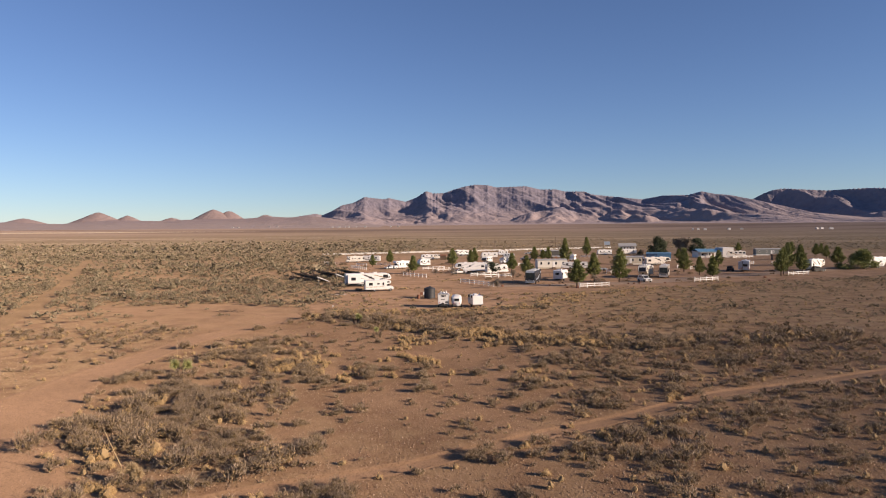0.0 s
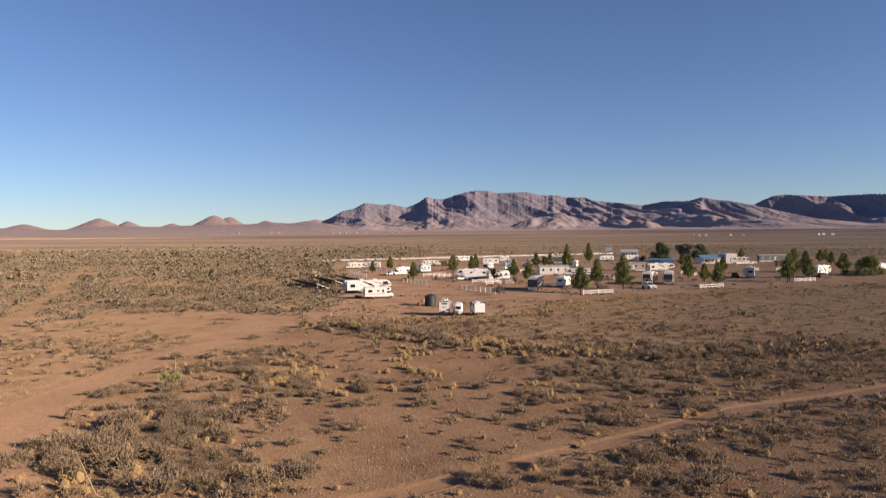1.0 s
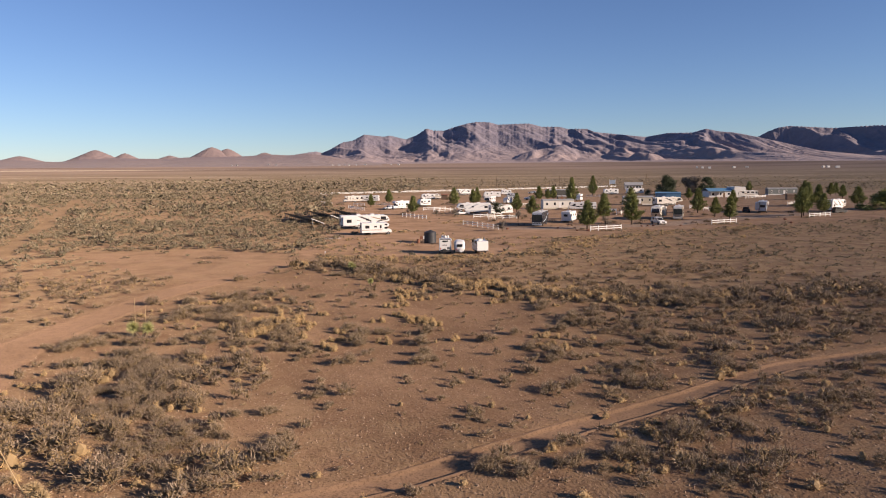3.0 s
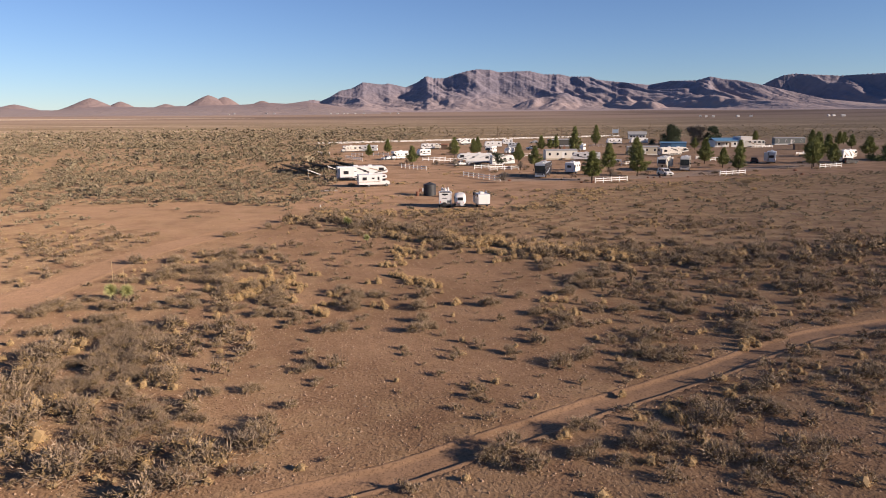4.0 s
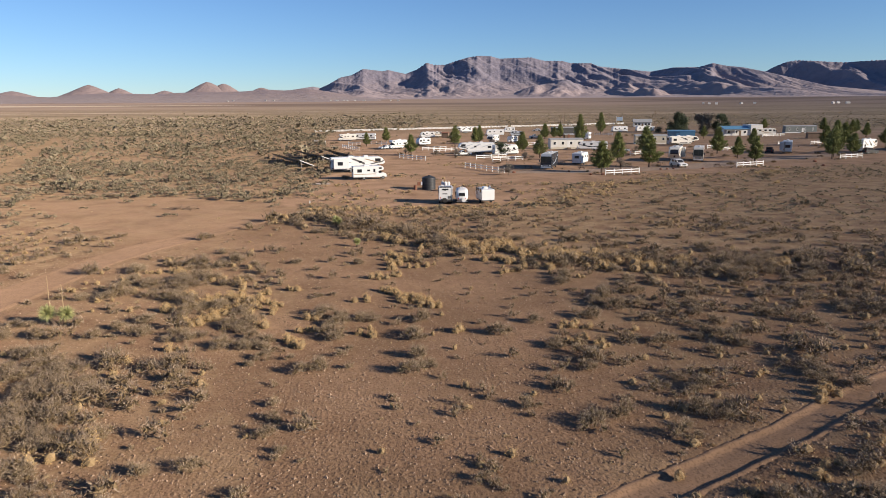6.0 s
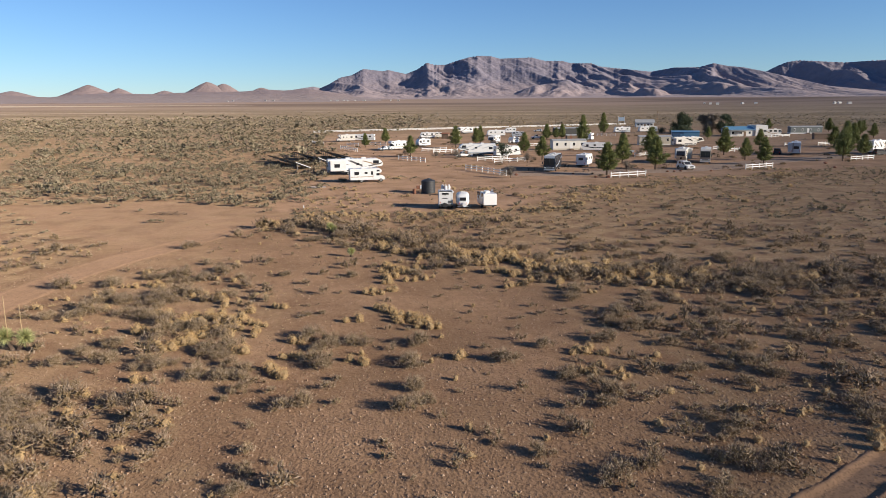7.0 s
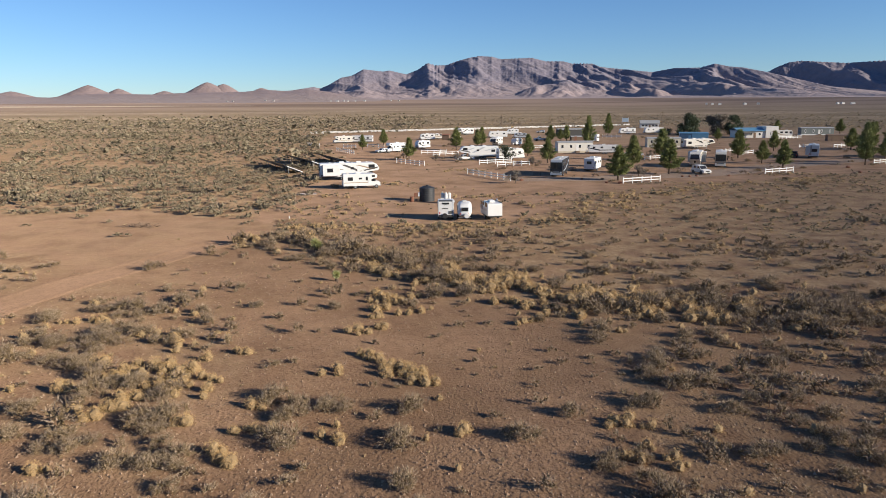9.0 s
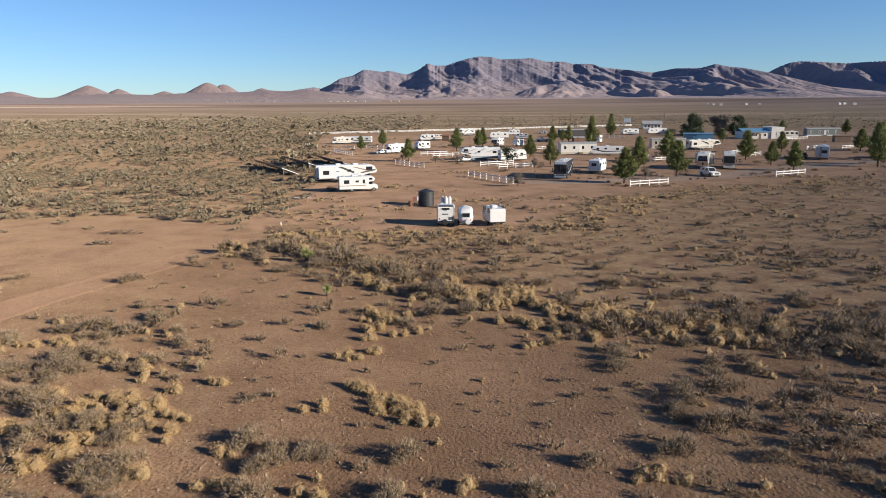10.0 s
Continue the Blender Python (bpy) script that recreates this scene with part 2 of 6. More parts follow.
ROADS = [
    (dirt_road([(-19, 30), (-26.5, 41), (-31.6, 50), (-34.6, 57), (-36.6, 64), (-37.0, 70), (-36.8, 77), (-36.5, 84), (-36.0, 91), (-34.6, 98), (-33.0, 104), (-30.6, 110.5), (-27.4, 118), (-24.5, 126)], [6.6, 6.6, 6.6, 6.8, 6.6, 5.2, 4.0, 3.6, 3.5, 3.4, 3.2, 3.2, 3.0, 2.0], "graded dirt road of pale red dust", 0.05)[1], 2.3),
    (dirt_road([(-30, 29), (-20, 35.3), (-11.8, 40.6), (-7.0, 43.3), (-3.2, 45.3), (0.3, 47.5), (3.65, 49.7), (7.75, 52.9), (11.2, 55.3), (14.35, 57.4), (17.9, 60.0), (22, 63.1), (25.2, 65.1), (29.3, 66.9), (36.5, 70.0), (46, 74.4), (70, 85)], [1.65, 1.65], "narrow dirt track worn in between raised sandy shoulders", 0.008, step=0.4, sunk=0.11)[1], 1.15),
    (dirt_road([(-62, 84), (-74.1, 113.7), (-84.2, 139.1), (-107.1, 188.7), (-148.9, 272.9), (-198.7, 373.2)], [3.0, 4.0, 6.0], "old two-rut track running off through the scrub", 0.0, OLD_TRACK)[1], 2.0),
    (dirt_road([(-300, 300), (-225, 340), (-157.8, 380), (-84, 417), (30, 484)], [6, 6, 5], "pale straight dirt road along the white fence")[1], 2.8),
    (dirt_road([(8, 186), (14.0, 184.7), (22.0, 185.5), (29.0, 186.4), (37.2, 190.6), (46.7, 192.4), (60.5, 200.0), (81.2, 216.5), (100.9, 227.6), (125, 243)], [4.5, 7.5, 7.5, 6.5, 6.0], "grey gravel lane along the trailer sites", 0.0, GRAVEL)[1], 3.2),
    (dirt_road([(-1010, 1080), (-620, 1240), (-330, 1330), (-120, 1420)], [10, 8, 5], "pale graded road far out on the plain", 0.1, PALE_ROAD, 6.0)[1], 8.0),
    (dirt_road([(-1600, 1450), (-1150, 1720), (-820, 1880), (-560, 1960)], [40, 120, 90, 10], "bare pale flat far out on the plain", 0.0, PALE_ROAD, 12.0)[1], 60.0),
]


# ---- mountains ----


def fractal(u, v, seed, octaves=5, ridged=True, gain_step=0.5):
    """Layered noise on arrays."""
    total, size, gain = np.zeros(u.shape), 1.0, 1.0
    rng = np.random.default_rng(seed)
    for _ in range(octaves):
        g = rng.random((256, 256))
        x, y = u * size, v * size
        i, j = np.floor(x).astype(int), np.floor(y).astype(int)
        fx, fy = x - i, y - j
        fx, fy = fx * fx * (3 - 2 * fx), fy * fy * (3 - 2 * fy)
        at = lambda a, b: g[a % 256, b % 256]
        n = (at(i, j) * (1 - fx) + at(i + 1, j) * fx) * (1 - fy) + (at(i, j + 1) * (1 - fx) + at(i + 1, j + 1) * fx) * fy
        total += gain * ((1 - np.abs(2 * n - 1)) if ridged else n)
        size, gain = size * 2.03, gain * gain_step
    return total / 2


def mountain_range(name, crest, depth, width, seed, step, label, rock, spur=0.62, size=340.0, slant=35, rows=110, hills=0.15):
    """A range seen from the plain: crest gives bearing and rise in degrees; steep broken spurs run slantwise from the crest to foothills and a smooth apron."""
    bearings, rises = np.array([c[0] for c in crest]), np.array([c[1] for c in crest])
    az = np.arange(bearings[0], bearings[-1], step)
    deep = np.concatenate([np.linspace(0, 1.0, rows, endpoint=False), np.linspace(1.0, 1.3, 12)])
    A, D = np.meshgrid(az, deep, indexing="ij")
    depth = np.interp(A, np.linspace(az[0], az[-1], len(depth)), depth)
    distance = depth + (D - 1) * width
    x, y = distance * np.sin(np.radians(A)), distance * np.cos(np.radians(A))
    u, v = np.radians(A) * depth, (D - 1) * width
    warp = (fractal(u / 900 + 60, v / 900 + 60, seed + 1, 3, False) - 0.5) * 480
    warp2 = (fractal(u / 700 + 20, v / 700 + 90, seed + 8, 3, False) - 0.5) * 480
    lean = u + v * math.tan(radians(slant)) + warp
    broken = fractal(lean / size + 40, (v + warp2) / (size * 2.6) + 40, seed, 5, gain_step=0.44)
    low, high = np.percentile(broken, 3), np.percentile(broken, 97)
    broken = np.clip((broken - low) / (high - low), 0, 1)
    crags = fractal((u + warp2) / 95 + 11, v / 130 + 23, seed + 5, 4, gain_step=0.6)
    crags = (crags - crags.mean()) / crags.std()
    knolls = fractal((u + warp) / 260 + 5, (v + warp2) / 210 + 9, seed + 4, 4, False)
    knolls = np.clip((knolls / np.percentile(knolls, 98) - 0.62) / 0.38, 0, 1)
    up = np.clip(D, 0, 1)
    steep = np.clip((up - 0.36) / 0.64, 0, 1)
    apron = 0.09 * np.clip(up / 0.6, 0, 1) ** 1.8
    rocky = np.clip((up - 0.3) / 0.22, 0, 1)
    climb = apron + 0.91 * steep ** 1.35
    h = climb * (1 - spur * rocky * np.interp(A, [4, 14], [1.0, 1.35]) * (1 - broken) * (1 - 0.7 * steep ** 3)) + hills * np.interp(A, [2, 12], [1.0, 1.5]) * knolls * np.clip((up - 0.2) / 0.2, 0, 1) * (1 - steep) ** 1.3
    h = h + 0.008 * crags * rocky * (1 - 0.5 * steep)
    h = h * np.clip(1 - ((D - 1) / 0.35) ** 2 * (D > 1), 0, 1)
    rise = np.interp(A, bearings, rises)
    z = h * np.tan(np.radians(rise)) * depth
    wide = max(3, 2 * int(0.2 / step) + 1)
    for _ in range(5):
        fix = rise[:, 0] / np.maximum(np.degrees(np.arctan2(z, distance)).max(1), 0.05)
        calm = np.convolve(np.pad(fix, wide // 2, mode="edge"), np.ones(wide) / wide, "valid")
        z = z * (1 + (calm[:, None] - 1) * np.clip(steep * 1.6, 0, 1))
    z = swell(x, y) * (1 - steep) + z + 15 * steep - 30 * np.clip(0.04 - D, 0, 1) / 0.04 - 1
    ob = grid_mesh(name, np.stack([x, y, z], -1)[::-1], rock)
    return tagged(ob, label, "mountain", kind="structure")


CENTRE = [(-19.0, 0.1), (-15.5, 0.7), (-13.1, 1.22), (-11.6, 1.45), (-11.03, 1.34), (-10.36, 1.62), (-9.45, 2.14), (-8.56, 2.31), (-7.65, 2.79), (-6.09, 2.61), (-5.64, 2.7), (-4.29, 2.39), (-3.39, 2.73), (-2.61, 3.25), (-2.03, 3.07), (-1.13, 3.07), (-0.31, 3.36), (0.68, 3.62), (1.48, 3.74), (2.47, 3.69), (3.14, 3.5), (5.59, 3.56), (6.7, 3.28), (8.02, 3.26), (8.69, 3.08), (10.25, 3.05), (10.86, 2.79), (13.43, 2.49), (14.7, 2.34), (16.34, 2.6), (18.16, 2.6), (19.13, 2.86), (20.13, 2.63), (21.1, 2.53), (22.73, 2.16), (24.54, 1.68), (26.75, 1.1), (30, 0.7), (34, 0.5)]
RIGHT = [(19.0, 0.6), (20.8, 1.36), (22.73, 2.16), (23.37, 2.51), (24.08, 2.8), (24.8, 2.89), (26.24, 2.77), (27.65, 2.65), (28.66, 2.69), (30.24, 2.74), (33, 2.6), (37, 1.8)]
mountain_range("mountain_centre", CENTRE, (4450, 4450, 4350, 4000, 3350), 1250, 3, 0.075, "rugged desert mountain range with ridges and gullies", HAZY_ROCK)
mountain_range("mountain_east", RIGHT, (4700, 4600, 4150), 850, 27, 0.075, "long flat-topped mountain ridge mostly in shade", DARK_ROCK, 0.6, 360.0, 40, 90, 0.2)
WEST = [(-60, 0.3), (-40, 0.75), (-34.5, 0.78), (-33, 0.86), (-31.4, 0.74), (-30, 0.7), (-28.4, 0.86), (-26.4, 0.98), (-24.6, 0.93), (-23, 0.9), (-21.6, 1.0), (-20.2, 1.04), (-18.4, 1.06), (-16.8, 1.1), (-15.2, 1.24), (-13.8, 1.16), (-12, 1.27), (-10.5, 1.1), (-9, 0.8), (-6, 0.4)]
mountain_range("mountain_west", WEST, (3500, 3700), 1500, 33, 0.25, "low smooth rise of the far plain", HILL, 0.12, 500.0, 20, 50, 0.05)


def cinder_hill(bearing, rise, spread, lean, seed):
    """A lone smooth hill on the far plain."""
    distance = 3850.0
    cx, cy = distance * math.sin(radians(bearing)), distance * math.cos(radians(bearing))
    top = distance * math.tan(radians(rise)) + 15
    wide = distance * math.tan(radians(spread * 1.5))
    a = np.radians(np.arange(0, 360, 5.0))
    r = np.linspace(0, 1, 26)
    R, A = np.meshgrid(r, a, indexing="ij")
    n = fractal(np.cos(A) * 1.5 * R + 5, np.sin(A) * 1.5 * R + 5, seed, 5, False) - 0.5
    shape = (0.6 * np.exp(-(R * 3.0) ** (lean + 0.6)) + 0.4 * np.exp(-(R * 2.4) ** 1.25)) * (1 - R ** 6)
    x, y = cx + wide * R * np.cos(A), cy + wide * 0.9 * R * np.sin(A)
    z = shape * (top - 30) * (1 + 0.35 * n * np.sin(np.pi * R)) + 30 - 12 * R ** 4
    ob = grid_mesh("cinder_hill", np.stack([x, y, z], -1), HILL, closed=True)
    return tagged(ob, "low rounded reddish volcanic hill on the plain", "hill", group="far hills", kind="structure")


for hill in ((-32.3, 1.1, 4.2, 1.15, 1), (-27.55, 1.55, 4.0, 1.12, 2), (-25.6, 1.32, 3.0, 1.1, 3), (-22.5, 1.15, 3.6, 1.1, 4), (-19.45, 1.79, 4.0, 1.05, 5), (-18.3, 1.66, 3.2, 1.2, 6), (-15.5, 1.37, 3.2, 1.1, 7), (-12.4, 1.28, 4.2, 1.2, 8)):
    cinder_hill(*hill)


# ---- building blocks ----
WHITE = material("white_gelcoat", (0.665, 0.665, 0.65), (0.605, 0.598, 0.582), rough=0.35, scale=0.8, fine=9)
CREAM = material("cream_gelcoat", (0.605, 0.582, 0.529), (0.529, 0.507, 0.454), rough=0.4, scale=0.8, fine=9)
SILVER = material("silver_paint", (0.46, 0.49, 0.52), (0.38, 0.40, 0.43), rough=0.35, metal=0.3, scale=0.8, fine=9)
BRONZE = material("tan_coach_paint", (0.30, 0.255, 0.205), (0.23, 0.195, 0.16), rough=0.3, scale=0.7, fine=8)
NAVY = material("dark_coach_paint", (0.030, 0.036, 0.048), (0.02, 0.024, 0.03), rough=0.25, scale=0.7, fine=8)
GLASS = material("tinted_glass", (0.020, 0.022, 0.025), (0.03, 0.03, 0.034), rough=0.08, scale=0.5, fine=4)
FRAME = material("window_frame", (0.10, 0.10, 0.10), rough=0.5)
GRAPHIC = material("grey_graphic", (0.06, 0.058, 0.06), (0.10, 0.095, 0.09), rough=0.4)
TAN_STRIPE = material("tan_graphic", (0.33, 0.25, 0.17), (0.28, 0.21, 0.14), rough=0.4)
RUBBER = material("tyre_rubber", (0.025, 0.025, 0.026), rough=0.85)
STEEL = material("dull_steel", (0.30, 0.30, 0.30), (0.2, 0.2, 0.2), rough=0.5, metal=0.7)
CHASSIS = material("black_chassis", (0.03, 0.03, 0.03), rough=0.7)
LENS_RED = material("red_lens", (0.45, 0.03, 0.02), rough=0.3)
LENS_CLEAR = material("headlight_glass", (0.65, 0.66, 0.66), rough=0.15)
VINYL = material("white_vinyl", (0.634, 0.634, 0.619), (0.572, 0.565, 0.542), rough=0.5, scale=1.5, fine=12)
BEIGE = material("beige_siding", (0.576, 0.554, 0.504), (0.518, 0.497, 0.446), rough=0.7, scale=0.6, fine=6)
TAN = material("tan_siding", (0.451, 0.41, 0.328), (0.385, 0.344, 0.271), rough=0.7, scale=0.6, fine=6)
SLATE = material("grey_green_siding", (0.16, 0.18, 0.17), (0.12, 0.135, 0.13), rough=0.7, scale=0.6, fine=6)
BLUE = material("blue_steel", (0.10, 0.235, 0.36), (0.08, 0.19, 0.3), rough=0.45, scale=0.6, fine=6)
# darker copy of the blue steel for walls in shade
SHADED_BLUE = material("shaded_blue_steel", (0.06, 0.13, 0.22), (0.05, 0.10, 0.17), rough=0.5)
ROOF_GREY = material("grey_metal_roof", (0.36, 0.36, 0.35), (0.28, 0.28, 0.27), rough=0.55, scale=0.8, fine=8)
STUCCO = material("white_stucco", (0.65, 0.634, 0.604), (0.589, 0.572, 0.542), rough=0.9, scale=1.0, fine=14, bump=0.01)
WOOD = material("weathered_wood", (0.22, 0.15, 0.10), (0.15, 0.10, 0.07), rough=0.9, scale=2, fine=30)
RUST = material("rust_brown_paint", (0.24, 0.10, 0.055), (0.17, 0.07, 0.04), rough=0.8)
POLY = material("black_polyethylene", (0.022, 0.024, 0.028), (0.035, 0.037, 0.04), rough=0.55, scale=1.5, fine=10)
SOLAR = material("solar_cells", (0.012, 0.016, 0.03), (0.018, 0.022, 0.04), rough=0.18, scale=1.0, fine=6)
PALE_SIGN = material("pale_sign_paint", (0.42, 0.5, 0.58), (0.34, 0.42, 0.5), rough=0.5)


def part(name, bm, material, parent, label="", at=None):
    """Links a bmesh (or a mesh made before) as one mesh object under a thing or a part."""
    if isinstance(bm, bmesh.types.BMesh):
        bmesh.ops.recalc_face_normals(bm, faces=bm.faces)
        mesh = bpy.data.meshes.new(name)
        bm.to_mesh(mesh)
        bm.free()
        mesh.materials.append(material)
    else:
        mesh = bm
    ob = new(name, mesh)
    ob.parent = parent
    if at is not None:
        ob.location = at
    if label:
        ob["label"] = label
    return ob


def thing(name, label, category, group="", kind=""):
    return tagged(new(name), label, category, group, kind)


def cuboid(x0, x1, y0, y1, z0, z1, bevel=0.0, bm=None):
    bm = bm or bmesh.new()
    made = bmesh.ops.create_cube(bm, size=1, matrix=Matrix.Translation(((x0 + x1) / 2, (y0 + y1) / 2, (z0 + z1) / 2)) @ Matrix.Diagonal((x1 - x0, y1 - y0, z1 - z0, 1)))
    if bevel:
        edges = list({e for v in made["verts"] for e in v.link_edges})
        bmesh.ops.bevel(bm, geom=edges, offset=bevel, segments=2, affect="EDGES", profile=0.6)
    return bm


def prism(outline, y0, y1, bevel=0.0, bm=None):
    """A side view (x, z) drawn out across y."""
    bm = bm or bmesh.new()
    near = [bm.verts.new((x, y0, z)) for x, z in outline]
    far = [bm.verts.new((x, y1, z)) for x, z in outline]
    faces = [bm.faces.new(near), bm.faces.new(far[::-1])]
    for i in range(len(outline)):
        j = (i + 1) % len(outline)
        faces.append(bm.faces.new((near[j], near[i], far[i], far[j])))
    if bevel:
        bmesh.ops.bevel(bm, geom=list({e for f in faces for e in f.edges}), offset=bevel, segments=2, affect="EDGES", profile=0.6)
    return bm


def tube(radius, length, axis="y", sides=16, bevel=0.0, top=None, bm=None):
    """A round bar about the origin; top: a second radius."""
    bm = bm or bmesh.new()
    turn = {"x": Matrix.Rotation(radians(90), 4, "Y"), "y": Matrix.Rotation(radians(-90), 4, "X"), "z": Matrix.Identity(4)}[axis]
    made = bmesh.ops.create_cone(bm, cap_ends=True, segments=sides, radius1=radius, radius2=radius if top is None else top, depth=length, matrix=turn)
    if bevel:
        rim = [e for e in {e for v in made["verts"] for e in v.link_edges} if len(e.link_faces) == 2 and any(len(f.verts) > 4 for f in e.link_faces)]
        bmesh.ops.bevel(bm, geom=rim, offset=bevel, segments=2, affect="EDGES", profile=0.6)
    return bm


def shared(name, bm, material):
    bmesh.ops.recalc_face_normals(bm, faces=bm.faces)
    mesh = bpy.data.meshes.new(name)
    bm.to_mesh(mesh)
    bm.free()
    mesh.materials.append(material)
    return mesh


TYRE = shared("wheel", tube(0.36, 0.24, "y", 20, 0.05), RUBBER)
RIM = shared("rim", tube(0.21, 0.26, "y", 14, 0.02), STEEL)


def wheels(parent, spots, size=1.0):
    for x, y in spots:
        w = part("wheel", TYRE, None, parent, "black rubber tyre", (x, y, 0.36 * size))
        w.scale = (size, 1, size)
        part("rim", RIM, None, w, "dull steel rim")


def panel(parent, name, mat, face, u, z, w, h, deep=0.04, label=""):
    """A flat piece set on a side: face is ("x" or "y", where)."""
    axis, where = face
    if axis == "y":
        bm = cuboid(u - w / 2, u + w / 2, where - deep / 2, where + deep / 2, z - h / 2, z + h / 2, 0.012)
    else:
        bm = cuboid(where - deep / 2, where + deep / 2, u - w / 2, u + w / 2, z - h / 2, z + h / 2, 0.012)
    return part(name, bm, mat, parent, label)


def window(parent, face, u, z, w, h, frame_mat=None):
    f = panel(parent, "window", frame_mat or FRAME, face, u, z, w, h, 0.05)
    panel(f, "pane", GLASS, face, u, z, w - 0.1, h - 0.1, 0.075, "dark tinted pane")


def slash(parent, face, points, mat, label):
    """A painted swoosh: an outline on a long side, a few millimetres proud."""
    where = face[1]
    part("stripe", prism(points, where - 0.012, where + 0.012), mat, parent, label)


def roof_kit(root, L, H, units=(0.0,), vents=(-0.3, 0.3)):
    for x in units:
        part("air_conditioner", cuboid(x - 0.5, x + 0.5, -0.35, 0.35, H - 0.02, H + 0.28, 0.09), WHITE, root, "white rooftop air conditioner")
    for x in vents:
        part("roof_vent", cuboid(x * L - 0.2, x * L + 0.2, 0.25, 0.65, H - 0.02, H + 0.1, 0.03), CREAM, root)


def travel_trailer(label, L=7.0, W=2.4, H=2.95, body=None, stripe=None, group="", slide=False, axles=2, rear="window", cooled=True, lit=True):
    """Front along +x."""
    body, stripe = body or WHITE, stripe or GRAPHIC
    root = thing("travel_trailer", label, "travel trailer", group)
    a, y = L / 2, W / 2
    part("body", prism([(-a, 0.55), (-a, H - 0.1), (-a + 0.12, H), (a - 0.7, H), (a - 0.1, H - 0.75), (a, 1.3), (a - 0.35, 0.55)], -y, y, 0.07), body, root)
    part("chassis", cuboid(-a + 0.2, a - 0.3, -y * 0.8, y * 0.8, 0.38, 0.6), CHASSIS, root)
    for s in (-1, 1):
        part("hitch", prism([(a - 0.4, 0.42), (a + 1.0, 0.42), (a + 1.0, 0.52), (a - 0.4, 0.52)], s * 0.35 - 0.05, s * 0.35 + 0.05), CHASSIS, root)
        face = ("y", s * (y + 0.005))
        slash(root, face, [(-a + 0.1, 1.25), (a * 0.3, 1.1), (a - 0.25, 1.75), (a - 0.2, 1.95), (a * 0.2, 1.35), (-a + 0.1, 1.42)], stripe, "dark swoosh graphic")
        window(root, face, -a * 0.62, 2.0, 0.9, 0.6)
        window(root, face, a * 0.12, 2.05, 0.7, 0.5)
        window(root, face, a * 0.62, 2.0, 0.75, 0.55)
        if lit:
            panel(root, "tail_light", LENS_RED, ("x", -a - 0.005), s * (y - 0.25), 1.0, 0.12, 0.3, 0.03, "red tail light")
        step = 0.42 if axles > 1 else 0
        wheels(root, [(-0.35 + k * 0.85 - step, s * (y - 0.14)) for k in range(axles)])
    d = panel(root, "door", body, ("y", -y - 0.012), a * 0.38, 1.62, 0.66, 1.8, 0.04)
    panel(d, "handle", CHASSIS, ("y", -y - 0.04), a * 0.38 + 0.25, 1.55, 0.08, 0.14, 0.03)
    if rear == "window":
        window(root, ("x", -a - 0.005), 0, 2.0, 1.1, 0.65)
    part("bumper", cuboid(-a - 0.18, -a - 0.04, -y * 0.9, y * 0.9, 0.45, 0.58, 0.02), CHASSIS, root)
    part("awning", tube(0.07, L * 0.55, "x", 10), VINYL, root, "rolled white awning", (0, -y - 0.09, H - 0.2))
    part("propane_cover", cuboid(a + 0.1, a + 0.5, -0.32, 0.32, 0.5, 1.1, 0.08), body, root)
    if slide:
        part("slide_out", cuboid(-a * 0.5, a * 0.1, -y - 0.7, -y, 0.85, H - 0.25, 0.04), body, root)
        window(root, ("y", -y - 0.705), -a * 0.2, 2.0, 0.9, 0.55)
    roof_kit(root, L, H, (0.0,) if cooled else ())
    return root


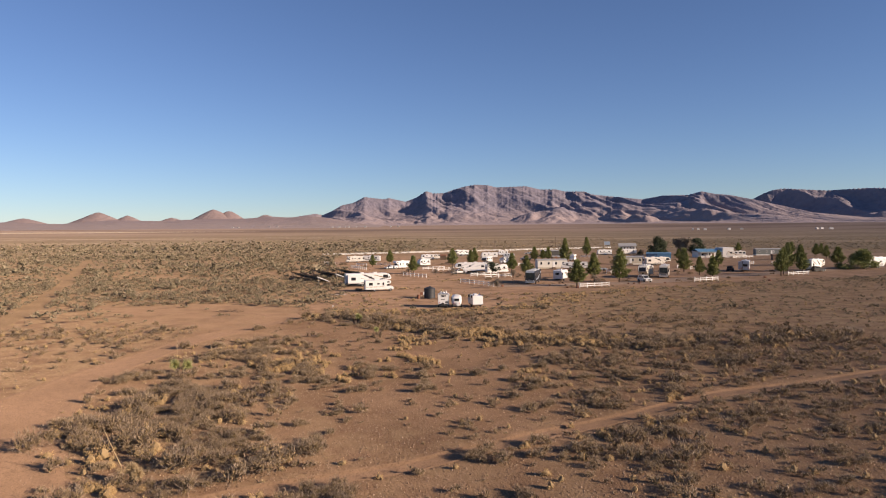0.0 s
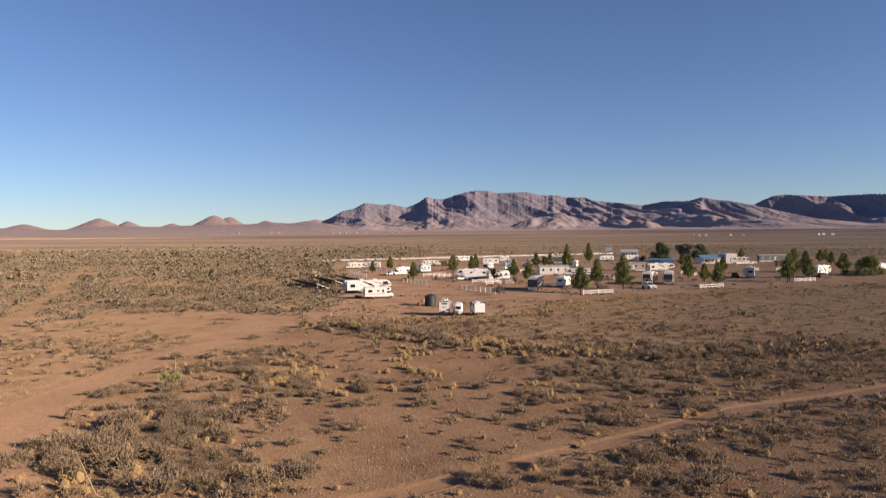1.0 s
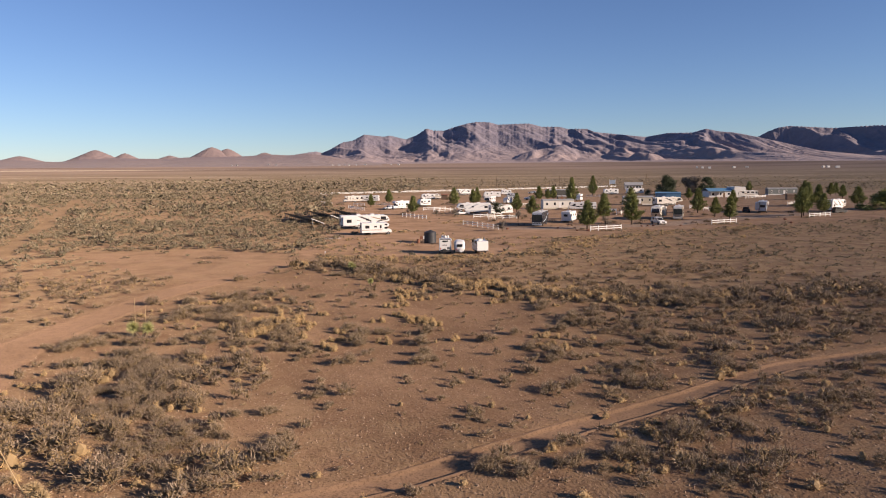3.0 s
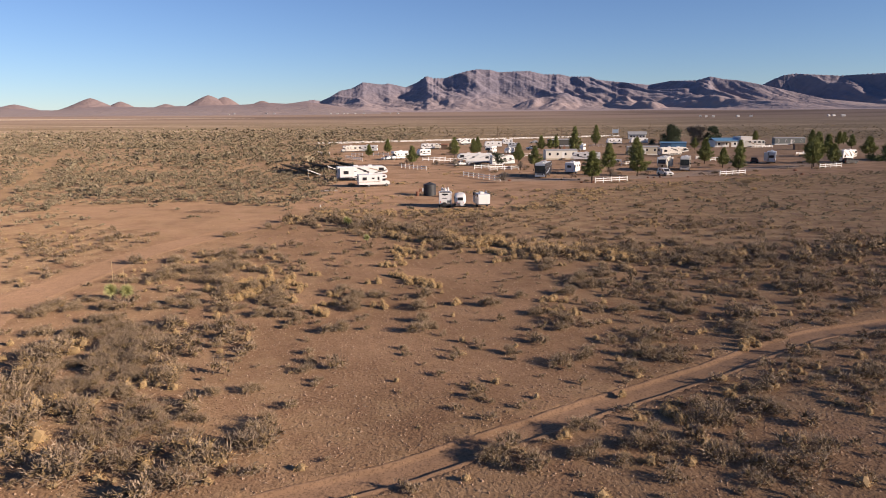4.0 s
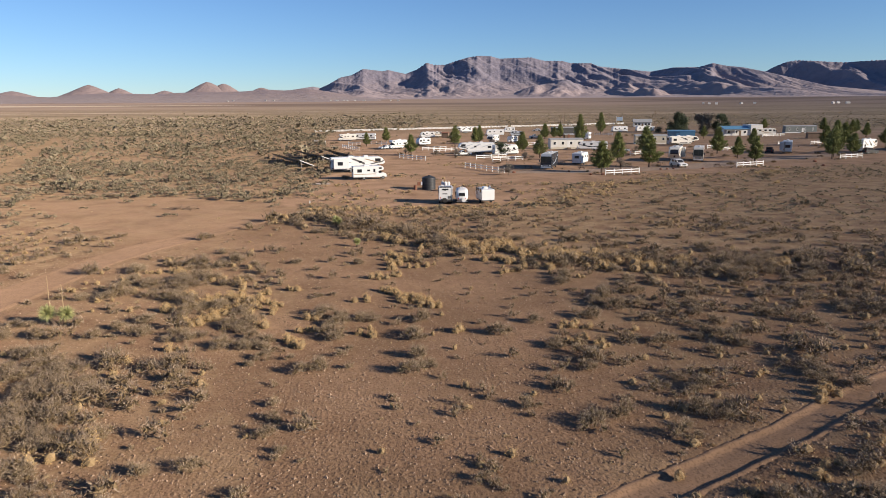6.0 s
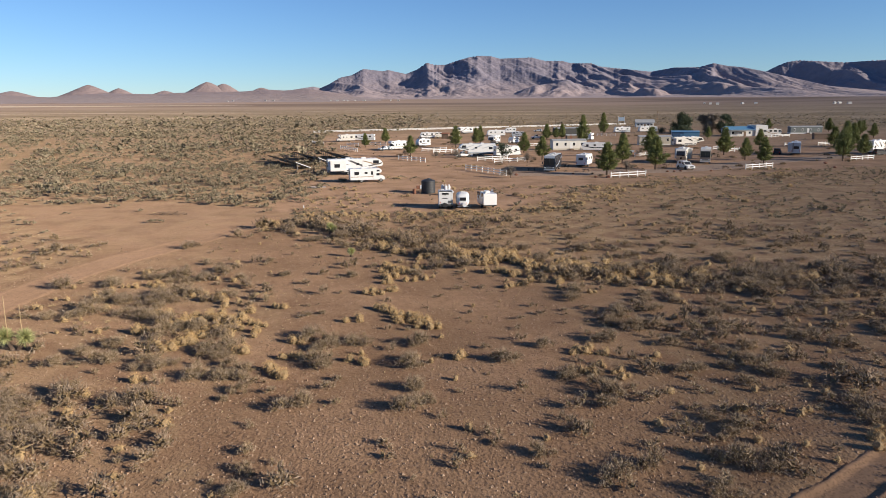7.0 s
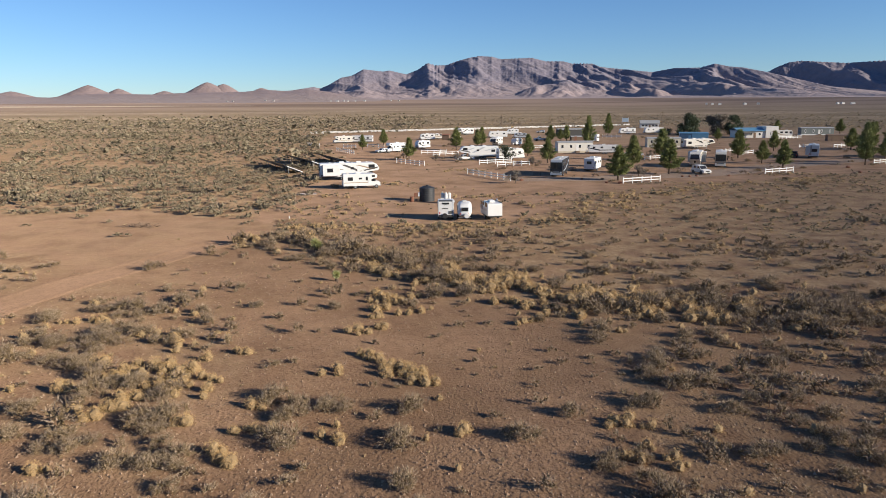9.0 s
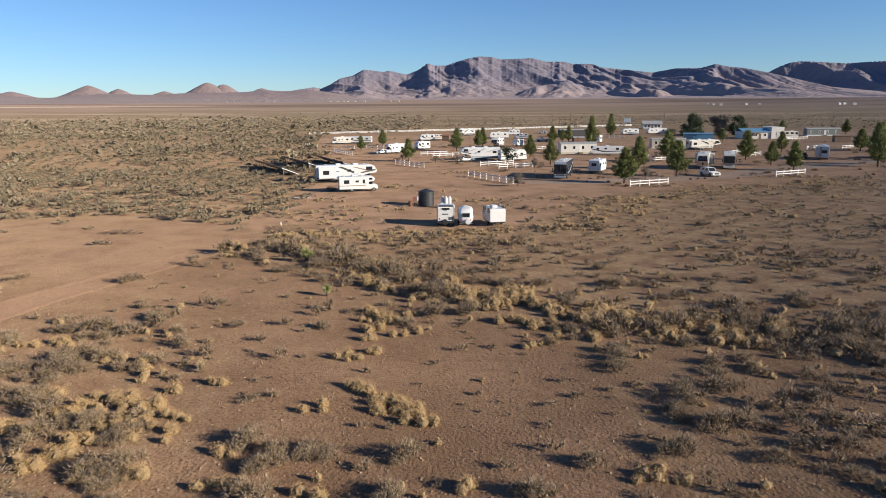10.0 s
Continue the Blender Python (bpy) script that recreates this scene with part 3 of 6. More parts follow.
def fifth_wheel(label, L=11.5, W=2.5, H=3.55, body=None, stripe=None, group="", slides=(-1,), cap=None, wheels_under=True):
    """Front with the raised nose along +x."""
    body, stripe = body or WHITE, stripe or GRAPHIC
    root = thing("fifth_wheel_trailer", label, "fifth-wheel trailer", group)
    a, y = L / 2, W / 2
    part("body", prism([(-a, 0.7), (-a, H - 0.05), (-a + 0.1, H), (a - 1.2, H), (a - 0.5, H - 0.35), (a - 0.08, H - 1.0), (a, H - 1.4), (a - 0.35, 1.78), (a - 2.5, 1.62), (a - 2.9, 0.65)], -y, y, 0.08), body, root)
    if cap:
        part("nose_cap", prism([(a - 0.92, H - 0.2), (a - 0.5, H - 0.36), (a - 0.05, H - 1.0), (a + 0.04, H - 1.4), (a - 0.3, 1.9), (a - 0.55, 1.95)], -y * 0.78, y * 0.78, 0.02), cap, root, "dark glossy nose cap")
    part("chassis", cuboid(-a + 0.2, a - 3.0, -y * 0.8, y * 0.8, 0.42, 0.72), CHASSIS, root)
    part("pin_box", prism([(a - 2.0, 1.3), (a - 1.3, 1.15), (a - 1.2, 1.65), (a - 2.1, 1.62)], -0.2, 0.2, 0.02), CHASSIS, root)
    for s in (-1, 1):
        face = ("y", s * (y + 0.005))
        slash(root, face, [(-a + 0.3, H - 0.35), (-a * 0.35, 2.15), (-a * 0.2, 2.15), (-a + 0.9, H - 0.35)], stripe, "grey swoosh graphic")
        slash(root, face, [(-a * 0.3, H - 0.3), (a * 0.25, 1.7), (a * 0.4, 1.75), (-a * 0.15, H - 0.3)], stripe, "grey swoosh graphic")
        slash(root, face, [(a * 0.2, H - 0.45), (a * 0.75, 2.05), (a * 0.88, 2.1), (a * 0.3, H - 0.4)], TAN_STRIPE if stripe is GRAPHIC else stripe, "tan swoosh graphic")
        slash(root, face, [(-a + 0.1, 0.85), (a - 3.0, 0.85), (a - 3.0, 1.12), (-a + 0.1, 1.12)], stripe, "dark lower band")
        slash(root, face, [(a * 0.5, 1.75), (a * 0.93, 2.25), (a * 0.97, 2.6), (a * 0.45, 1.95)], GRAPHIC, "grey swoosh graphic")
        window(root, face, -a * 0.72, 2.2, 1.1, 0.7)
        window(root, face, a * 0.08, 2.35, 0.7, 0.5)
        window(root, face, a * 0.74, H - 0.75, 1.3, 0.7)
        part("landing_leg", cuboid(a - 2.75, a - 2.63, s * 0.85 - 0.05, s * 0.85 + 0.05, 0.0, 0.8), STEEL, root)
        panel(root, "tail_light", LENS_RED, ("x", -a - 0.005), s * (y - 0.2), 1.3, 0.12, 0.4, 0.03, "red tail light")
        wheels(root, [(-a * 0.28, s * (y - 0.14)), (-a * 0.28 + 0.92, s * (y - 0.14))])
    for s in slides:
        y0, y1 = sorted((s * y, s * (y + 0.8)))
        part("slide_out", cuboid(-a * 0.92, -a * 0.35, y0, y1, 0.95, H - 0.3, 0.04), body, root)
        window(root, ("y", s * (y + 0.805)), -a * 0.68, 2.1, 1.2, 0.8)
    d = panel(root, "door", body, ("y", -y - 0.012), a * 0.3, 1.75, 0.7, 1.95, 0.04)
    panel(d, "handle", CHASSIS, ("y", -y - 0.04), a * 0.3 + 0.26, 1.65, 0.08, 0.14, 0.03)
    window(root, ("x", -a - 0.005), 0, 2.25, 1.6, 0.85)
    part("ladder", cuboid(-a - 0.12, -a - 0.07, y * 0.45, y * 0.75, 0.9, H, 0.0), STEEL, root)
    part("bumper", cuboid(-a - 0.2, -a - 0.04, -y * 0.9, y * 0.9, 0.55, 0.68, 0.02), CHASSIS, root)
    roof_kit(root, L, H, (-1.6, 1.9), (-0.33, 0.05, 0.3))
    return root


def class_c(label, L=6.8, W=2.3, H=2.85, body=None, stripe=None):
    """A motorhome on a van cab, front along +x."""
    body, stripe = body or WHITE, stripe or TAN_STRIPE
    root = thing("motorhome", label, "motorhome")
    a, y = L / 2, W / 2
    part("body", prism([(-a, 0.55), (-a, H), (a - 1.5, H), (a - 0.75, H - 0.12), (a - 0.55, H - 0.5), (a - 0.7, H - 0.85), (a - 1.75, H - 0.95), (a - 1.75, 0.5)], -y, y, 0.06), body, root)
    part("cab", prism([(a - 1.8, 0.5), (a - 1.8, H - 0.9), (a - 1.45, H - 0.92), (a - 0.85, 1.35), (a - 0.1, 1.18), (a, 1.0), (a, 0.48)], -y * 0.84, y * 0.84, 0.05), body, root)
    part("windshield", prism([(a - 1.40, H - 1.02), (a - 0.88, 1.42), (a - 0.84, 1.42), (a - 1.35, H - 0.99)], -y * 0.72, y * 0.72), GLASS, root, "tinted windshield")
    part("bumper", cuboid(a - 0.05, a + 0.12, -y * 0.82, y * 0.82, 0.42, 0.62, 0.03), STEEL, root)
    part("grille", cuboid(a - 0.02, a + 0.03, -0.45, 0.45, 0.68, 0.98, 0.01), CHASSIS, root)
    for s in (-1, 1):
        panel(root, "headlight", LENS_CLEAR, ("x", a + 0.01), s * 0.68, 0.84, 0.26, 0.18, 0.04, "clear headlight")
        panel(root, "tail_light", LENS_RED, ("x", -a - 0.005), s * (y - 0.22), 0.9, 0.14, 0.3, 0.03, "red tail light")
        face = ("y", s * (y + 0.005))
        window(root, face, -a * 0.62, 1.85, 0.95, 0.65)
        window(root, face, -a * 0.08, 1.9, 0.6, 0.35)
        window(root, face, a * 0.26, 1.85, 0.4, 0.7)
        window(root, face, a * 0.62, H - 0.45, 0.6, 0.35)
        panel(root, "cab_window", GLASS, ("y", s * (y * 0.84 + 0.006)), a - 1.35, 1.55, 0.62, 0.45, 0.03, "dark cab window")
        slash(root, face, [(-a + 0.1, 1.1), (a - 1.85, 1.1), (a - 1.85, 1.22), (-a + 0.1, 1.22)], stripe, "thin tan stripe")
        wheels(root, [(-a * 0.36, s * (y - 0.14)), (a - 0.75, s * (y * 0.84 - 0.1))])
        part("mirror", cuboid(a - 1.0, a - 0.9, s * y * 0.84 + (0.05 if s > 0 else -0.3), s * y * 0.84 + (0.3 if s > 0 else -0.05), 1.4, 1.7, 0.02), CHASSIS, root)
    d = panel(root, "door", body, ("y", -y - 0.012), a * 0.42, 1.5, 0.6, 1.75, 0.04)
    panel(d, "handle", CHASSIS, ("y", -y - 0.04), a * 0.42 - 0.2, 1.4, 0.07, 0.14, 0.03)
    window(root, ("x", -a - 0.005), 0, 1.9, 1.2, 0.6)
    roof_kit(root, L, H, (-0.6,), (-0.35, 0.12))
    return root


def coach(label, L=10.5, W=2.55, H=3.6, body=None, stripe=None):
    """A flat-fronted motor coach, front along +x."""
    body, stripe = body or NAVY, stripe or SILVER
    root = thing("motor_coach", label, "motorhome")
    a, y = L / 2, W / 2
    part("body", prism([(-a, 0.45), (-a, H - 0.1), (-a + 0.15, H), (a - 0.3, H), (a - 0.08, H - 0.35), (a, 1.4), (a - 0.05, 0.42)], -y, y, 0.09), body, root)
    part("roof", cuboid(-a + 0.15, a - 0.35, -y * 0.93, y * 0.93, H - 0.03, H + 0.04, 0.02), CREAM, root, "pale roof membrane")
    part("windshield", prism([(a - 0.04, 1.55), (a + 0.03, 1.55), (a - 0.02, H - 0.55), (a - 0.10, H - 0.55)], -y * 0.9, y * 0.9), GLASS, root, "wide dark windshield")
    part("bumper", cuboid(a - 0.08, a + 0.1, -y * 0.96, y * 0.96, 0.35, 0.75, 0.06), stripe, root)
    part("grille", cuboid(a - 0.03, a + 0.05, -0.6, 0.6, 0.85, 1.15, 0.01), STEEL, root)
    part("front_cap", prism([(a - 0.28, H - 0.5), (a - 0.02, H - 0.5), (a - 0.06, H - 0.3), (a - 0.28, H + 0.03)], -y * 0.93, y * 0.93, 0.02), stripe, root, "pale cap over the windshield")
    part("windshield_divider", cuboid(a - 0.04, a + 0.06, -0.03, 0.03, 1.56, H - 0.56), CHASSIS, root)
    for s in (-1, 1):
        part("wiper", cuboid(a + 0.02, a + 0.06, s * 0.15, s * 0.95, 1.6, 1.64), CHASSIS, root)
        panel(root, "headlight", LENS_CLEAR, ("x", a + 0.03), s * 0.95, 0.98, 0.4, 0.22, 0.06, "clear headlight")
        panel(root, "tail_light", LENS_RED, ("x", -a - 0.005), s * (y - 0.22), 1.1, 0.16, 0.5, 0.03, "red tail light")
        face = ("y", s * (y + 0.005))
        for x, w in ((a * 0.82, 0.9), (a * 0.42, 1.2), (-a * 0.02, 1.1), (-a * 0.55, 1.0)):
            window(root, face, x, 2.35, w, 0.75)
        slash(root, face, [(-a + 0.3, 2.9), (-a * 0.1, 1.3), (a * 0.6, 1.0), (a * 0.6, 1.2), (0, 1.5), (-a + 0.8, 3.0)], stripe, "silver swoosh graphic")
        wheels(root, [(-a * 0.42, s * (y - 0.14)), (a * 0.58, s * (y - 0.14))], 1.3)
        part("mirror", cuboid(a - 0.1, a + 0.15, s * y + (0.1 if s > 0 else -0.32), s * y + (0.32 if s > 0 else -0.1), 1.8, 2.3, 0.03), CHASSIS, root)
    roof_kit(root, L, H, (-2.2, 2.2), (-0.35, 0.05, 0.34))
    return root


def vehicle(name, label, category, L=4.9, W=1.9, H=1.75, body=None, bed=False):
    """A car, SUV or pickup, front along +x."""
    body = body or WHITE
    root = thing(name, label, category)
    a, y, deck = L / 2, W / 2, H * 0.58
    part("body", prism([(-a + 0.08, 0.36), (-a, 0.6), (-a + 0.03, deck - 0.08), (-a + 0.15, deck), (a - 1.3, deck + 0.02), (a - 0.55, deck - 0.04), (a - 0.12, deck - 0.16), (a, deck - 0.42), (a - 0.02, 0.45), (a - 0.12, 0.34)], -y, y, 0.1), body, root)
    for s in (-1, 1):
        for x in (-a * 0.58, a * 0.6):
            part("wheel_arch", tube(0.45, 0.06, "y", 20), CHASSIS, root, "black wheel arch", (x, s * (y - 0.02), 0.4))
        part("mirror", cuboid(a - 1.75, a - 1.6, s * (y - 0.08) - 0.1, s * (y - 0.08) + 0.1, deck + 0.05, deck + 0.22, 0.03), CHASSIS, root)
    part("sill", cuboid(-a * 0.4, a * 0.42, -y - 0.01, y + 0.01, 0.34, 0.46, 0.02), CHASSIS, root, "black sill")
    back = -0.25 if bed else -a + 0.15
    part("cabin", prism([(back, deck - 0.05), (back + 0.12, H - 0.25), (back + 0.32, H - 0.02), ((back + a - 2.15) / 2, H + 0.03), (a - 2.2, H - 0.03), (a - 1.95, H - 0.14), (a - 1.3, deck - 0.03)], -y * 0.86, y * 0.86, 0.07), body, root)
    part("windshield", prism([(a - 2.08, H - 0.1), (a - 1.42, deck + 0.05), (a - 1.36, deck + 0.07), (a - 2.02, H - 0.07)], -y * 0.74, y * 0.74), GLASS, root, "dark windshield")
    panel(root, "rear_window", GLASS, ("x", back + 0.08), 0, (deck + H) / 2 + 0.04, y * 1.3, (H - deck) * 0.6, 0.05, "dark rear window")
    if bed:
        part("cargo_bed", cuboid(-a + 0.12, back - 0.05, -y * 0.85, y * 0.85, deck - 0.02, deck + 0.02), CHASSIS, root, "dark open cargo bed")
    for s in (-1, 1):
        for x, w in (((back + a - 2.1) / 2 - 0.1, 0.9), (a - 2.25, 0.7)):
            panel(root, "side_window", GLASS, ("y", s * (y * 0.86 + 0.004)), x, (deck + H) / 2 + 0.02, w * 0.8, (H - deck) * 0.62, 0.03, "dark side window")
        panel(root, "headlight", LENS_CLEAR, ("x", a + 0.005), s * y * 0.72, deck - 0.28, 0.34, 0.18, 0.05, "clear headlight")
        panel(root, "tail_light", LENS_RED, ("x", -a - 0.005), s * y * 0.82, deck - 0.25, 0.18, 0.34, 0.04, "red tail light")
        wheels(root, [(-a * 0.58, s * (y - 0.12)), (a * 0.6, s * (y - 0.12))], 0.98)
    part("grille", cuboid(a - 0.01, a + 0.03, -y * 0.5, y * 0.5, 0.58, deck - 0.2, 0.01), CHASSIS, root)
    part("bumper", cuboid(a - 0.05, a + 0.08, -y * 0.92, y * 0.92, 0.36, 0.54, 0.03), STEEL, root)
    return root


def put(root, x, y, heading, z=0.0):
    root.matrix_world = pose(x, y, z, 0, 0, heading)
    return root


# ---- the three small trailers by the tank ----
put(travel_trailer("white boxy camper trailer with spare wheel and rear hatch", 3.6, 2.1, 2.55, WHITE, GRAPHIC, axles=1, rear="", cooled=False), -2.25, 135.6, 92)
camper = bpy.data.objects["travel_trailer"]
panel(camper, "rear_hatch", FRAME, ("x", -1.81), -0.62, 1.05, 0.55, 0.4, 0.05, "dark open storage hatch")
panel(camper, "badge", GRAPHIC, ("x", -1.805), 0.1, 1.6, 0.75, 0.14, 0.02, "grey painted emblem bar")
panel(camper, "badge", GRAPHIC, ("x", -1.805), 0.1, 2.1, 0.4, 0.06, 0.02, "grey painted emblem bar")
panel(camper, "rear_window", GLASS, ("x", -1.812), 0.02, 2.28, 0.95, 0.24, 0.05, "dark rear window strip")
panel(camper, "lower_trim", CHASSIS, ("x", -1.81), 0, 0.66, 1.9, 0.16, 0.04, "black lower trim")
part("spare_wheel", tube(0.36, 0.2, "x", 20, 0.05), RUBBER, camper, "black spare wheel", (-1.92, 0.12, 0.62))
part("rear_rack", cuboid(-1.75, -0.9, -0.9, 0.9, 2.53, 2.66, 0.03), FRAME, camper, "dark roof rack")
for s in (-1, 1):
    panel(camper, "corner_trim", SILVER, ("x", -1.805), s * 0.97, 1.65, 0.07, 2.0, 0.03)


def egg_trailer(label):
    """A rounded fibreglass trailer, rear along -x."""
    root = thing("fibreglass_trailer", label, "travel trailer")
    bm = bmesh.new()
    sections = []
    for k in range(15):
        u = -1 + 2 * k / 14
        swell_ = (1 - abs(u) ** 3.2) ** 0.42 if abs(u) < 1 else 0.0
        half, top, low = 0.55 + 0.43 * swell_, 1.15 + 1.2 * swell_, 0.75 - 0.32 * swell_
        ring = []
        for j in range(18):
            t = 2 * math.pi * j / 18
            c, s_ = math.cos(t), math.sin(t)
            ring.append(bm.verts.new((u * 2.0, half * math.copysign(abs(c) ** 0.5, c), (top + low) / 2 + (top - low) / 2 * math.copysign(abs(s_) ** 0.55, s_))))
        sections.append(ring)
    for r0, r1 in zip(sections, sections[1:]):
        for j in range(18):
            bm.faces.new((r0[j], r0[(j + 1) % 18], r1[(j + 1) % 18], r1[j]))
    bm.faces.new(sections[0][::-1])
    bm.faces.new(sections[-1])
    for f in bm.faces:
        f.smooth = True
    part("shell", bm, WHITE, root)
    window(root, ("x", -1.99), 0, 1.55, 1.0, 0.55, SILVER)
    part("belt_line", cuboid(-1.7, 1.7, -0.99, 0.99, 1.12, 1.16, 0.01), SILVER, root)
    part("spare_wheel_cover", tube(0.34, 0.22, "x", 20, 0.05), WHITE, root, "white spare wheel cover", (-2.1, -0.25, 0.72))
    part("bumper", cuboid(-2.12, -1.95, -0.85, 0.85, 0.42, 0.52, 0.02), STEEL, root)
    part("hitch", cuboid(1.9, 3.0, -0.06, 0.06, 0.4, 0.52), CHASSIS, root)
    part("roof_vent", cuboid(-0.2, 0.35, -0.28, 0.28, 2.3, 2.48, 0.05), CREAM, root)
    for s in (-1, 1):
        window(root, ("y", s * 0.985), -0.9, 1.6, 0.7, 0.5)
        window(root, ("y", s * 0.985), 0.7, 1.6, 0.6, 0.45)
        wheels(root, [(-0.1, s * 0.85)], 0.9)
        panel(root, "tail_light", LENS_RED, ("x", -2.0), s * 0.55, 0.95, 0.12, 0.16, 0.05, "red tail light")
    return root


put(egg_trailer("small rounded white fibreglass trailer with rear window"), 0.3, 135.3, 91)

compact = put(travel_trailer("short white box trailer with rounded front", 3.7, 2.05, 2.2, WHITE, CREAM, axles=1, rear="", lit=False), 3.9, 135.8, 104)
window(compact, ("y", 1.03), 0.9, 1.45, 0.55, 0.5)

# ---- water and gas tanks ----
tank = thing("water_tank", "black ribbed plastic water tank on bare soil", "water tank")
bm = tube(1.2, 2.12, "z", 36)
bmesh.ops.translate(bm, verts=bm.verts, vec=(0, 0, 1.06))
part("barrel", bm, POLY, tank)
bm = tube(1.2, 0.3, "z", 36, top=0.45)
bmesh.ops.translate(bm, verts=bm.verts, vec=(0, 0, 2.27))
part("domed_top", bm, POLY, tank)
for k in range(7):
    bm = tube(1.225, 0.1, "z", 36, 0.03)
    bmesh.ops.translate(bm, verts=bm.verts, vec=(0, 0, 0.25 + k * 0.29))
    part("rib", bm, POLY, tank)
bm = tube(0.3, 0.14, "z", 20, 0.03)
bmesh.ops.translate(bm, verts=bm.verts, vec=(0.1, 0, 2.46))
part("lid", bm, POLY, tank, "round screw lid")
put(tank, -5.6, 153.3, 0)
for x, y in ((-3.05, 150.4), (-2.52, 150.0), (-1.98, 150.2)):
    bottle = thing("gas_cylinder", "tall white painted gas cylinder standing on soil", "gas cylinder", "gas cylinders")
    bm = tube(0.27, 1.5, "z", 20, 0.07)
    bmesh.ops.translate(bm, verts=bm.verts, vec=(0, 0, 0.83))
    part("vessel", bm, WHITE, bottle)
    bm = tube(0.24, 0.1, "z", 18)
    bmesh.ops.translate(bm, verts=bm.verts, vec=(0, 0, 0.05))
    part("foot_ring", bm, STEEL, bottle)
    bm = tube(0.15, 0.22, "z", 14, 0.02)
    bmesh.ops.translate(bm, verts=bm.verts, vec=(0, 0, 1.68))
    part("valve_collar", bm, CREAM, bottle)
    put(bottle, x, y, 20)
for x, w, h0, mat, label in ((-7.35, 0.55, 0.75, RUST, "rust-red meter box on a post"), (-6.85, 0.3, 0.8, WHITE, "small white meter box on a post")):
    box_ = thing("meter_box", label, "meter box")
    part("case", cuboid(-w / 2, w / 2, -0.12, 0.12, h0, h0 + 0.6, 0.02), mat, box_)
    for s in (-1, 1):
        part("post", cuboid(s * w * 0.35 - 0.04, s * w * 0.35 + 0.04, -0.04, 0.04, 0, h0 + 0.02), WOOD, box_)
    put(box_, x, 152.6, 10)
barrel = thing("barrel", "dull brown steel drum beside the tank", "barrel")
bm = tube(0.3, 0.86, "z", 18, 0.02)
bmesh.ops.translate(bm, verts=bm.verts, vec=(0, 0, 0.43))
part("drum", bm, RUST, barrel)
for z in (0.3, 0.58):
    bm = tube(0.315, 0.03, "z", 18)
    bmesh.ops.translate(bm, verts=bm.verts, vec=(0, 0, z))
    part("hoop", bm, RUST, barrel)
put(barrel, -7.95, 152.0, 0)

marker = thing("marker_post", "short white plastic marker post in bare soil", "post")
part("stake", cuboid(-0.13, 0.13, -0.08, 0.08, -0.05, 0.72, 0.03), VINYL, marker)
part("cap", cuboid(-0.15, 0.15, -0.1, 0.1, 0.7, 0.8, 0.03), VINYL, marker)
put(marker, -23.4, 135.0, 15)
marker.scale = (0.6, 0.6, 0.6)

# ---- large motorhome and fifth-wheel by the solar rows ----
put(class_c("white class C motorhome with over-cab bunk", 6.9, 2.3, 2.75), -18.7, 171.1, 17)
put(fifth_wheel("long white fifth-wheel trailer with dark swoosh graphics", 12.2, 2.5, 3.45, slides=(-1,)), -23.4, 187.2, 16)


def solar_row(x0, y0, x1, y1, high=1.78, low=0.3, wide=3.5):
    """A tilted row of panels on posts; it slopes down to the east."""
    L = math.hypot(x1 - x0, y1 - y0)
    root = thing("solar_array", "long row of dark tilted solar panels on steel posts", "solar panels", "solar rows")
    n = int(L / 1.15)
    step = L / n
    drop = high - low
    slab = shared("solar_panel", prism([(0, high), (wide, low), (wide, low + 0.18), (0, high + 0.18)], 0.015, step - 0.015), SOLAR)
    # frames and purlins are coloured dark for the shade under the panels
    frame_ = shared("panel_frame", prism([(0.0, high - 0.045), (wide, low - 0.045), (wide, low - 0.004), (0.0, high - 0.004)], 0.0, 0.06), FRAME)
    for k in range(n):
        p = part("solar_panel", slab, None, root, "", (0, k * step, 0))
        part("panel_frame", frame_, None, p)
    for x, z in ((0.3, high - drop * 0.3 / wide), (wide - 0.3, low + drop * 0.3 / wide)):
        part("purlin", cuboid(x - 0.05, x + 0.05, 0, L, z - 0.17, z - 0.06), FRAME, root)
        post = shared("post", cuboid(-0.06, 0.06, -0.06, 0.06, 0, z - 0.1), STEEL)
        for k in range(0, n + 1, 2):
            part("post", post, None, root, "", (x, min(k * step + 0.1, L - 0.1), 0))
    for y in (0.0, L):
        part("end_rail", prism([(-0.05, high - 0.05), (wide + 0.05, low - 0.05), (wide + 0.05, low + 0.12), (-0.05, high + 0.12)], y - 0.05, y + 0.05), VINYL if y == 0.0 else FRAME, root, "pale end rail" if y == 0.0 else "dark end rail")
    root.matrix_world = pose(x0, y0, 0, 0, 0, math.degrees(math.atan2(y1 - y0, x1 - x0)) - 90)
    return root


solar_row(-39.2, 198.4, -52.7, 223.0)
solar_row(-36.6, 212.6, -48.5, 235.1)
solar_row(-28.3, 213.0, -42.0, 242.4)

# ---- white rail fences ----
POST = shared("post", cuboid(-0.07, 0.07, -0.07, 0.07, -0.1, 1.25, 0.015), VINYL)
CAP = shared("post_cap", tube(0.12, 0.09, "z", 4, top=0.02), VINYL)


